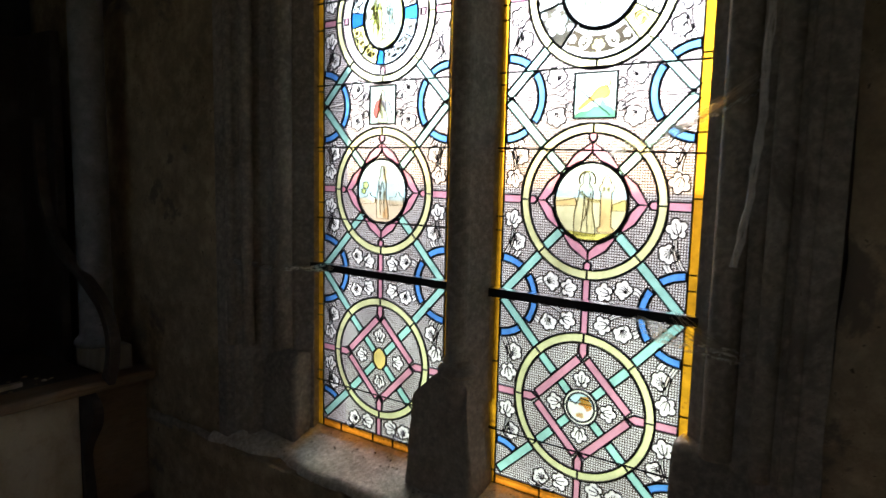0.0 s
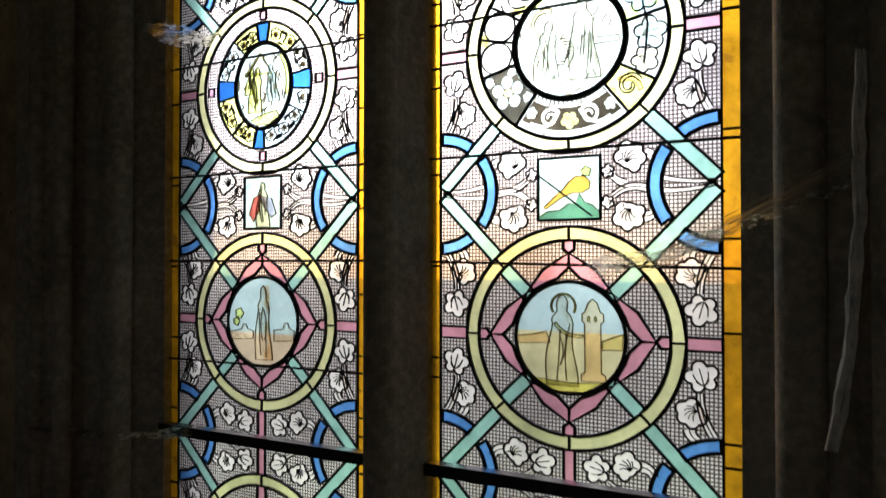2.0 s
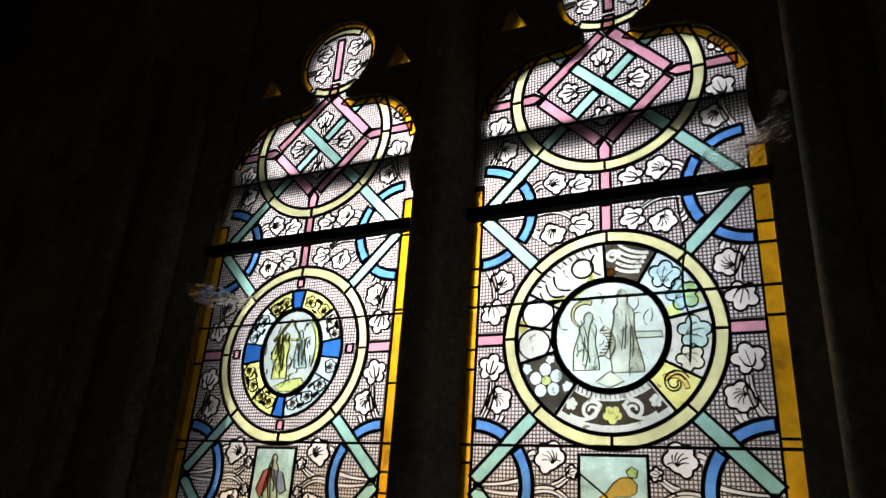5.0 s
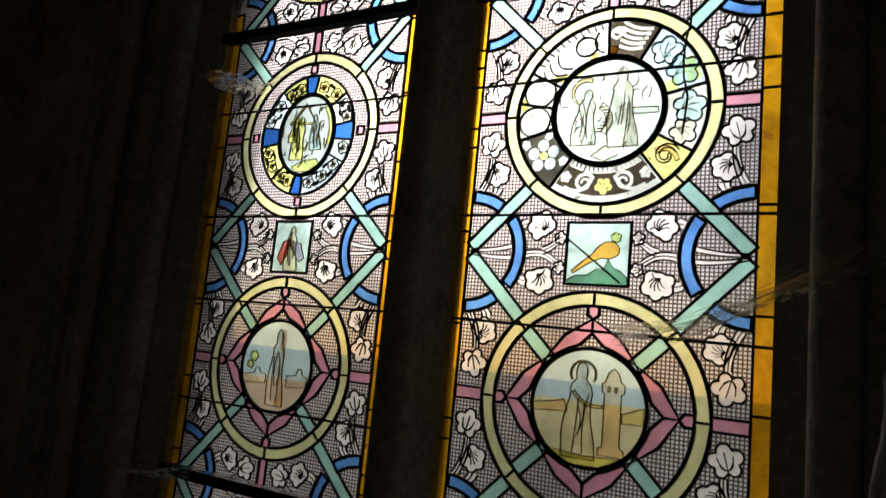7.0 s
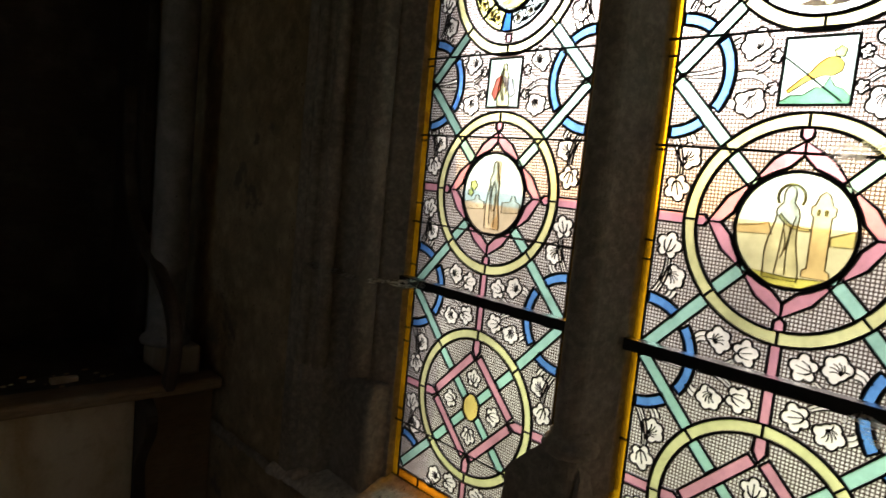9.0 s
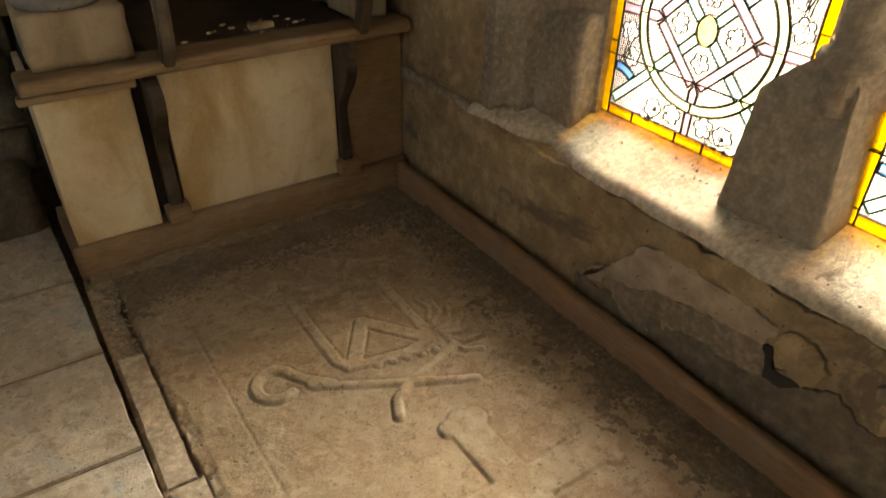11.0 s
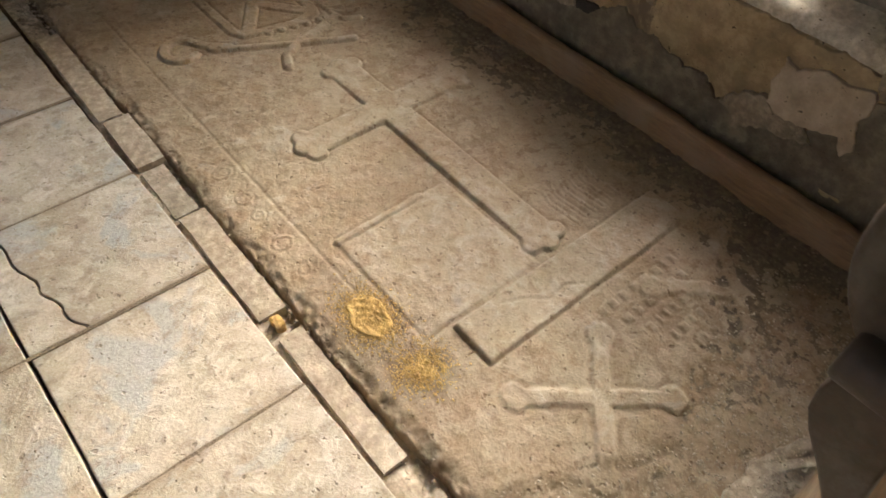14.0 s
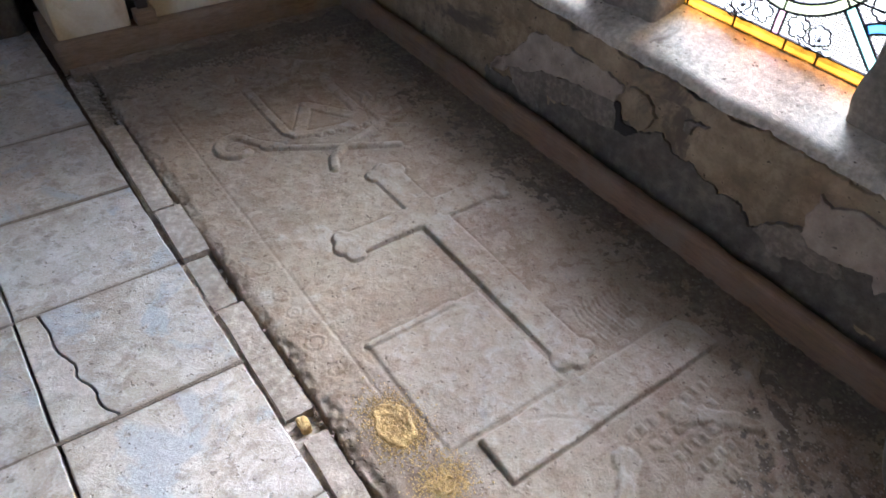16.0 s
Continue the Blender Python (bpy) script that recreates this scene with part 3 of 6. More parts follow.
        # painted grounds
        verts, faces = [], []
        fine = 0.0012
        for poly, gaps in self.grounds:
            p = np.array(poly)
            us, ws = np.arange(p[:, 0].min(), p[:, 0].max(), fine), np.arange(p[:, 1].min(), p[:, 1].max(), fine)
            U, W = np.meshgrid(us, ws)
            mask = inside(poly, U, W)
            for g in gaps:
                mask &= ~inside(g, U, W)
            for i, w in enumerate(ws):
                d = np.diff(np.concatenate(([0], mask[i].astype(np.int8), [0])))
                for a, b in zip(np.where(d == 1)[0], np.where(d == -1)[0]):
                    k = len(verts)
                    u0, u1 = us[a] - fine / 2, us[b - 1] + fine / 2
                    verts += [self.place(u, v, GX - 0.001) for u, v in ((u0, w - fine / 2), (u1, w - fine / 2), (u1, w + fine / 2), (u0, w + fine / 2))]
                    faces.append((k, k + 1, k + 2, k + 3))
        if verts:
            me = bpy.data.meshes.new("painted_ground")
            me.from_pydata(verts, [], faces)
            me.materials.append(M_SEPIA)
            ob = new("painted_ground", me)
            ob.parent = root
            ob["kind"] = "stuff"
        # the panes
        for name, poly, mat in self.panes:
            bm = bmesh.new()
            bm.faces.new([bm.verts.new(self.place(u, w)) for u, w in poly])
            part(name, bm, mat, root)
        # leads and painted outlines
        for kind, mat, depth in (("lead", M_LEAD, 0.0045), ("paint", M_PAINT, 0.0032), ("wash", M_WASH, 0.0028)):
            verts, faces = [], []
            for pts, w, closed in self.lines[kind]:
                n = len(pts)
                k0 = len(verts)
                for i, p in enumerate(pts):
                    o = pts[i - 1] if closed or i else p
                    q = pts[(i + 1) % n] if closed or i < n - 1 else p
                    d1, d2 = Vector((p[0] - o[0], p[1] - o[1])), Vector((q[0] - p[0], q[1] - p[1]))
                    d = ((d1.normalized() if d1.length else Vector((0, 0))) + (d2.normalized() if d2.length else Vector((0, 0))))
                    d = d.normalized() if d.length > 1e-6 else Vector((1, 0))
                    for side, x in ((1, GX + 0.002), (0.7, GX - depth), (-0.7, GX - depth), (-1, GX + 0.002)):
                        verts.append(self.place(p[0] - d.y * side * w / 2, p[1] + d.x * side * w / 2, x))
                for i in range(n if closed else n - 1):
                    a, b = k0 + 4 * i, k0 + 4 * ((i + 1) % n)
                    faces += [(a + s, a + (s + 1) % 4, b + (s + 1) % 4, b + s) for s in range(4)]
            me = bpy.data.meshes.new({"lead": "lead_came", "paint": "painted_outline", "wash": "brushed_line"}[kind])
            me.from_pydata(verts, [], faces)
            me.materials.append(mat)
            ob = new(me.name, me)
            ob.parent = root
            ob["kind"] = "stuff"
        return root


def common_pattern(L, rng):
    """The geometric pattern that both lights share."""
    t = 0.030
    for c in RINGS:
        top = c > 2.6
        for k in range(8):
            a0 = 45 * k
            if top and a0 in (45, 90):
                continue
            L.pane("yellow_ring_segment", sector(0, c, RI, RO, a0, a0 + 45), M_YELLOW)
        for s in (-1, 1):
            L.pane("pink_bar", bar((s * RO, c), (s * HALF, c), 0.026), M_PINK)
    # upright rose bars between the rings
    for a, b in ((RINGS[0], RINGS[1]), (RINGS[2], RINGS[3])):
        m = (a + b) / 2
        L.pane("pink_bar", bar((0, a + RO), (0, m - 0.012), 0.024), M_PINK)
        L.pane("pink_bar", bar((0, m + 0.012), (0, b - RO), 0.024), M_PINK)
    L.pane("pink_bar", bar((0, BOTTOM + 0.034), (0, RINGS[0] - RO), 0.024), M_PINK)
    # turquoise lattice between the rings, blue arcs round its tips
    for m in MIDS:
        for s in (-1, 1):
            for c in RINGS:
                if abs(c - m) > 0.4:
                    continue
                d = Vector((-s * HALF, c - m)).normalized()
                e = Vector((0 + s * RO * abs(d.x), c - d.y * RO))
                L.pane("turquoise_bar", bar((s * (HALF - 0.008), m + 0.008 * (1 if c > m else -1)), (e.x, e.y), t), M_TURQ)
            base = 180 if s > 0 else 0
            for a0, a1 in ((-36, 36), (53, 88), (-88, -53)):
                if m == MIDS[1] or a0 != -36:
                    L.pane("blue_arc", sector(s * HALF, m, 0.112, 0.138, base + a0, base + a1), M_BLUE)
                else:
                    L.pane("blue_arc", sector(s * HALF, m, 0.112, 0.138, base - 36, base - 5, 5), M_BLUE)
                    L.pane("blue_arc", sector(s * HALF, m, 0.112, 0.138, base + 5, base + 36, 5), M_BLUE)
            # double white stalks within the tip
            for dw in (-0.008, 0.008):
                L.pane("leaf_stem", stroke(bend((s * (HALF - 0.008), m + dw * 0.4), (s * (HALF - 0.108), m + dw * 1.6), 0.04 * s), 0.006, 0.010), M_WHITE, 0.003, "paint")
    # lattice ends at the foot of the lowest ring
    for s in (-1, 1):
        L.pane("turquoise_bar", bar((s * RO * 0.70, RINGS[0] - RO * 0.70), (s * (HALF - 0.012), BOTTOM + 0.055), t), M_TURQ)
        L.pane("blue_arc", sector(s * HALF, BOTTOM + 0.036, 0.112, 0.138, 92 if s > 0 else 54, 126 if s > 0 else 88), M_BLUE)
        L.leaf(s * 0.06, BOTTOM + 0.078, 0.03, 0.6 * s, (s * 0.14, BOTTOM + 0.05), 0.2 * s)
        L.leaf(s * 0.125, BOTTOM + 0.07, 0.028, 2.2, (s * 0.17, BOTTOM + 0.05), 0.3 * s, curled=s)
    # rose star and lattice within the rings
    for i, c in enumerate(RINGS):
        if i == 2:
            continue
        v = 0.166
        corners = [(0, c + v), (v, c), (0, c - v), (-v, c)]
        w = 0.028
        if i in (0, 3):
            for p, q in zip(corners, corners[1:] + corners[:1]):
                d = Vector((q[0] - p[0], q[1] - p[1])) * 0.075
                L.pane("pink_bar", bar((p[0] + d.x, p[1] + d.y), (q[0] - d.x, q[1] - d.y), w), M_PINK)
        for k in range(4):
            a = math.pi / 2 * (1 - k)

            def polar(r, deg, side=0.0):
                t_ = a + radians(deg)
                return (r * math.cos(t_) - side * math.sin(a), c + r * math.sin(t_) + side * math.cos(a))
            if i == 1:
                for sg in (-1, 1):
                    L.pane("pink_blade", [polar(0.178, 0), polar(0.153, 22 * sg), polar(0.131, 45 * sg), polar(0.1245, 36 * sg), polar(0.1245, 22 * sg), polar(0.1265, 11 * sg), polar(0.148, 0)], M_PINK, 0.0075)
                L.pane("pink_bar", [polar(RI, 0, -0.012), polar(RI, 0, 0.012), polar(0.186, 0, 0.012), polar(0.177, 0), polar(0.186, 0, -0.012)], M_PINK)
            else:
                L.pane("pink_bar", [polar(RI, 0, -0.013), polar(RI, 0, 0.013), polar(0.172, 0, 0.015), polar(0.150, 0), polar(0.172, 0, -0.015)], M_PINK)
        for sx, sy in ((1, 1), (1, -1), (-1, 1), (-1, -1)):
            k = 0.7071
            r1 = 0.122 if i == 1 else 0.134
            L.pane("turquoise_bar", bar((sx * k * RI, c + sy * k * RI), (sx * k * r1, c + sy * k * r1), t), M_TURQ)
            if i in (0, 3):
                r0 = 0.02 if sx == sy else 0.0
                r0 = 0.058 if (i == 0 and L.big) else 0.036 if i == 0 else r0
                if sx == sy or i == 0:
                    L.pane("turquoise_bar", bar((sx * k * 0.103, c + sy * k * 0.103), (sx * k * r0, c + sy * k * r0), t * 0.95), M_TURQ)
                elif sx < sy:
                    L.pane("turquoise_bar", bar((-k * 0.103, c + k * 0.103), (k * 0.103, c - k * 0.103), t * 0.95), M_TURQ)
        if i in (0, 3):
            for a in (0, 90, 180, 270):
                x, y = 0.082 * math.cos(radians(a)), 0.082 * math.sin(radians(a))
                L.leaf(x * (1.0 if i else 1.06), c + y * (1.0 if i else 1.06), 0.027, radians(a), (x * 0.45, c + y * 0.45) if i else None, 0.0)
    # leaves at the sides of each ring
    for i, c in enumerate(RINGS):
        for s in (-1, 1):
            for v in (-1, 1):
                if i == 3 and v > 0:
                    L.leaf(s * 0.266, c + 0.05, 0.026, 1.0, None)
                    continue
                j = rng.uniform(-0.004, 0.004)
                L.leaf(s * 0.262, c + v * (0.068 + j), 0.030, v * 1.57 + j * 40, (s * 0.284, c + v * 0.178), -s * v * 0.07)
                L.leaf(s * 0.245, c + v * (0.136 + j), 0.027, (0.3 if s < 0 else 2.84) * v, (s * 0.285, c + v * 0.19), -s * v * 0.26, curled=s * v)
    # leaves between the rings
    for m in (MIDS[0], MIDS[2]):
        for s in (-1, 1):
            for v in (-1, 1):
                L.leaf(s * 0.060, m + v * 0.050, 0.028, 0.4 * s, (s * 0.166, m + v * 0.012), s * v * 0.12)
                L.leaf(s * 0.120, m + v * 0.062, 0.027, 1.57 * v + 0.6 * s, (s * 0.168, m + v * 0.014), -s * v * 0.3, curled=-s * v)
    m = MIDS[1]
    for s in (-1, 1):
        for v in (-1, 1):
            L.leaf(s * 0.125, m + v * 0.056, 0.030, 1.57 * v - 0.4 * s, (s * 0.165, m + v * 0.012), -s * v * 0.4, curled=s * v)
            L.leaf(s * 0.083, m + v * 0.032, 0.013, 0, (s * 0.16, m + v * 0.006), s * v * 0.12)
    # amber border
    for s in (-1, 1):
        z = BOTTOM
        while z < 2.555:
            n = min(2.56, z + (rng.choice((0.045, 0.15, 0.18, 0.20, 0.21, 0.23))))
            L.pane("amber_border_pane", [(s * HALF, z), (s * EDGE, z), (s * EDGE, n), (s * HALF, n)], M_GOLD, 0.0075)
            z = n
        pts = half_outline()[5:15]
        rim = []
        for k, p in enumerate(pts):
            o, q = pts[max(0, k - 1)], pts[min(len(pts) - 1, k + 1)]
            d = Vector((q[0] - o[0], q[1] - o[1])).normalized()
            rim.append(((s * (p[0] - d.y * 0.003), p[1] + d.x * 0.003), (s * (p[0] - d.y * 0.024), p[1] + d.x * 0.024)))
        for a, b in ((0, 4), (4, 7)):
            seg = rim[a:b + 1]
            L.pane("amber_border_pane", [p for p, _ in seg] + [q for _, q in seg[::-1]], M_GOLD, 0.004)
        for a0 in (-45, 0, 45):
            q = sector(0, 3.078, 0.118, 0.135, a0, a0 + 45)
            L.pane("amber_border_pane", [(s * u, w) for u, w in q], M_GOLD, 0.005)
    z = -HALF
    while z < HALF - 0.01:
        n = min(HALF, z + rng.choice((0.1, 0.14, 0.17)))
        L.pane("amber_border_pane", [(z, BOTTOM), (n, BOTTOM), (n, BOTTOM + 0.034), (z, BOTTOM + 0.034)], M_AMBER, 0.0075)
        z = n
    # the round lobe at the head
    L.pane("pink_bar", bar((0, 3.005), (0, 3.155), 0.024), M_PINK)
    L.pane("yellow_ring_segment", stroke(bend((-0.075, 2.982), (0.075, 2.982), -0.12), 0.024, 0.024), M_YELLOW)
    L.pane("yellow_ring_segment", stroke(bend((-0.07, 3.165), (0.07, 3.165), 0.13), 0.022, 0.022), M_YELLOW)
    for s in (-1, 1):
        for w in (3.04, 3.115):
            L.leaf(s * 0.058, w, 0.029, 0.5 * s, (s * 0.112, w + 0.01), 0.1)


def disc(cx, cy, rx, ry, n=40):
    return [(cx + rx * math.cos(2 * math.pi * i / n), cy + ry * math.sin(2 * math.pi * i / n)) for i in range(n)]


def cut_disc(cx, cy, rx, ry, lo, hi, n=20):
    """The part of an oval between two heights."""
    lo, hi = max(-0.9999, (lo - cy) / ry), min(0.9999, (hi - cy) / ry)
    a, b = math.asin(lo), math.asin(hi)
    right = [(cx + rx * math.cos(a + (b - a) * i / n), cy + ry * math.sin(a + (b - a) * i / n)) for i in range(n + 1)]
    left = [(2 * cx - x, y) for x, y in right[::-1]]
    return right + left


def shade_side(shape):
    """The shaded half of a draped shape."""
    us, ws = [u for u, _ in shape], [w for _, w in shape]
    m, h = sum(us) / len(us), max(ws) - min(ws)
    right = sorted([(u, w) for u, w in shape if u > m], key=lambda q: q[1])
    return right + [(m + 0.06 * h + 0.05 * h * math.sin(w * 90), w) for _, w in right[::-1]]


def robe(x, y, h, lean=0.0, wide=1.0):
    """A plain draped shape: broad hem, rounded top, no features."""
    out = []
    for side in (-1, 1):
        run = []
        for i in range(29):
            t = i / 28
            w = 0.19 - 0.085 * t + 0.022 * math.sin(t * 8 + side)
            if t > 0.70:
                w = max(0.066 * math.sqrt(max(0.0, 1 - ((t - 0.885) / 0.115) ** 2)), (0.125 * math.sqrt(max(0.0, 1 - ((t - 0.70) / 0.12) ** 2))) if t < 0.82 else 0.0)
            run.append((x + side * w * h * wide + lean * t * h, y + t * h))
        out += run if side > 0 else run[::-1]
    half = len(out) // 2
    return out[half:] + out[:half]


def sketch(L, cx, cy, rx, ry, count, rng):
    """Fine drawn lines on a medallion: short folds, hooks and strokes."""
    for _ in range(count):
        a, k = rng.uniform(0, 6.283), math.sqrt(rng.uniform(0.02, 0.85))
        x, y = cx + rx * k * math.cos(a), cy + ry * k * math.sin(a)
        t, l = rng.gauss(1.5, 0.6), rng.uniform(0.012, 0.034)
        q = (x + l * math.cos(t), y + l * math.sin(t))
        if ((q[0] - cx) / rx) ** 2 + ((q[1] - cy) / ry) ** 2 < 0.9:
            L.line(bend((x, y), q, rng.uniform(-0.35, 0.35), 5), rng.uniform(0.0008, 0.0015), "wash")


def ornament(L, c, r, a0, a1, size, rng):
    """Brush-drawn scrolls and leaf veins on a fragment of old glass."""
    n = max(1, int((a1 - a0) / 15))
    for k in range(n):
        a = radians(a0 + (a1 - a0) * (k + 0.5) / n)
        x, y = r * math.cos(a), c + r * math.sin(a)
        turn, way = a + rng.uniform(-0.8, 0.8), rng.choice((-1, 1))
        shape = curl(x, y, size * 0.86, turn, way)
        L.line(shape + shape[:1], 0.0024, "paint")
        for j in range(5):
            b = turn + way * (1.2 - 0.65 * j)
            L.line(bend((x - 0.35 * size * math.cos(turn), y - 0.35 * size * math.sin(turn)), (x + 0.62 * size * math.cos(b), y + 0.62 * size * math.sin(b)), 0.16 * way, 5), 0.0015, "wash")
        spiral = [(x + 0.3 * size * (1 - i / 12) * math.cos(turn + way * i * 0.7), y + 0.3 * size * (1 - i / 12) * math.sin(turn + way * i * 0.7)) for i in range(10)]
        L.line(spiral, 0.0022, "wash")
        # dark ground painted between the leaves
        g = radians(a0 + (a1 - a0) * (k + 1) / n)
        if k < n - 1:
            for rr, w in ((r + size * 0.75, 0.010), (r - size * 0.75, 0.007)):
                L.line(bend((rr * math.cos(g - 0.07), c + rr * math.sin(g - 0.07)), (rr * math.cos(g + 0.07), c + rr * math.sin(g + 0.07)), 0.1, 4), w, "paint")


def fragment_ring(L, c, over):
    """Old glass of many kinds leaded together round the third medallion."""
    def at(r, deg):
        return (r * math.cos(radians(deg)), c + r * math.sin(radians(deg)))

    def spiral(o, r, a, way, turns=1.5):
        n = 22
        return stroke([(o[0] + r * (1 - 0.8 * i / n) * math.cos(a + way * turns * 6.283 * i / n), o[1] + r * (1 - 0.8 * i / n) * math.sin(a + way * turns * 6.283 * i / n)) for i in range(n)], 0.0085, 0.005)

    def tint(name, poly, mat):
        over.append((name, [(u, w - c) for u, w in poly], mat))
    cuts = (235, 308, 331, 372, 419, 452, 510, 556, 595)
    mats = (M_FRAG, M_OLIVE, M_FRAG, M_FRAGB, M_FRAG, M_FRAG, M_FRAG, M_FRAGB)
    for a0, a1, m in zip(cuts, cuts[1:], mats):
        L.pane("glass_fragment", sector(0, c, 0.122, RI, a0, a1, 10), m, 0.009)
    # scrolls and a leaf on the lowest piece
    mid = at(0.165, 271)
    gaps = [spiral(at(0.163, 256), 0.021, 0.6, 1), spiral(at(0.163, 286), 0.021, 2.5, -1), vine(mid[0], mid[1], 0.020, -1.57), sector(0, c, 0.188, RI, 236, 307, 10), sector(0, c, 0.122, 0.140, 238, 305, 10)]
    gaps += [stroke(bend(at(0.146, 262), at(0.185, 243), 0.3), 0.009, 0.006), stroke(bend(at(0.146, 280), at(0.185, 299), -0.3), 0.009, 0.006), vine(*at(0.165, 241), 0.014, 2.6), vine(*at(0.165, 302), 0.014, 0.4)]
    L.ground(sector(0, c, 0.126, 0.200, 237, 306, 12), gaps)
    tint("yellow_stain", vine(mid[0], mid[1], 0.020, -1.57), M_OLIVE)
    for k in range(16):
        d = 239 + 4.3 * k
        L.line([at(0.124, d), at(0.136, d + 1)], 0.0016, "paint")
    # small amber piece
    L.line(spiral(at(0.165, 320), 0.024, 0.3, 1, 1.1), 0.003, "paint")
    tint("amber_stain", stroke(bend(at(0.142, 318), at(0.19, 322), 0.3), 0.012, 0.008), M_BUFF)
    # pale leaves at the side
    for d, m, r, turn in ((340, M_CREAM, 0.030, -0.6), (358, M_PALEBLUE, 0.036, 0.3), (386, M_PALEBLUE, 0.036, 0.6), (405, M_FRAGB, 0.034, 1.4)):
        p = at(0.166, d)
        leaf = vine(p[0], p[1], r, turn)
        L.line(leaf + leaf[:1], 0.0034, "paint")
        tint("leaf_tint", leaf, m)
        for v in (-0.9, 0.0, 0.9):
            L.line(bend((p[0] - 0.4 * r * math.cos(turn), p[1] - 0.4 * r * math.sin(turn)), (p[0] + 0.6 * r * math.cos(turn + v), p[1] + 0.6 * r * math.sin(turn + v)), 0.1, 5), 0.0016, "wash")
    tint("yellow_stain", sector(0, c, 0.124, 0.150, 371, 383, 5), M_OLIVE)
    tint("yellow_stain", sector(0, c, 0.170, 0.198, 376, 392, 5), M_OLIVE)
    # wing-like strokes on a black ground, an orange drop beside them
    gaps = [stroke(bend(at(0.150 + 0.011 * k, 423), at(0.145 + 0.014 * k, 443), 0.10), 0.008, 0.006) for k in range(5)] + [spiral(at(0.172, 446), 0.015, 0.0, 1)]
    L.ground(sector(0, c, 0.126, 0.202, 420, 451, 8), gaps)
    tint("orange_drop", disc(*at(0.136, 448), 0.010, 0.009, 16), M_ORANGE)
    # dotted border, yellow stroke
    for k in range(11):
        L.line([at(0.186, 456 + 4.6 * k), at(0.198, 457 + 4.6 * k)], 0.004, "paint")
    loop = disc(*at(0.160, 470), 0.024, 0.022, 20)
    L.line(loop + loop[:1], 0.0045, "paint")
    for d in (456, 488, 496, 503):
        L.line(bend(at(0.132, d), at(0.182, d + 3), 0.3), 0.004, "paint")
    tint("yellow_stain", stroke(bend(at(0.138, 462), at(0.150, 508), 0.16), 0.013, 0.016), M_OLIVE)
    # two round white petals
    for d in (521, 545):
        p = at(0.164, d)
        petal = disc(p[0], p[1], 0.036, 0.034, 26)
        L.line(petal + petal[:1], 0.004, "paint")
    L.line([at(0.124, 533), at(0.203, 531)], 0.006, "paint")
    tint("yellow_stain", disc(*at(0.192, 532), 0.012, 0.015, 14), M_OLIVE)
    # flower on black
    p = at(0.165, 575)
    gaps = [disc(p[0] + 0.024 * math.cos(k * 1.257 + 0.4), p[1] + 0.024 * math.sin(k * 1.257 + 0.4), 0.0125, 0.0135, 16) for k in range(5)] + [disc(p[0], p[1], 0.010, 0.009, 14)]
    gaps += [vine(*at(0.190, 561), 0.012, 3.4), vine(*at(0.140, 590), 0.012, 5.4), vine(*at(0.136, 562), 0.010, 2.0)]
    L.ground(sector(0, c, 0.126, 0.202, 557, 594, 8), gaps)
    tint("yellow_stain", disc(p[0], p[1], 0.010, 0.009, 14), M_OLIVE)


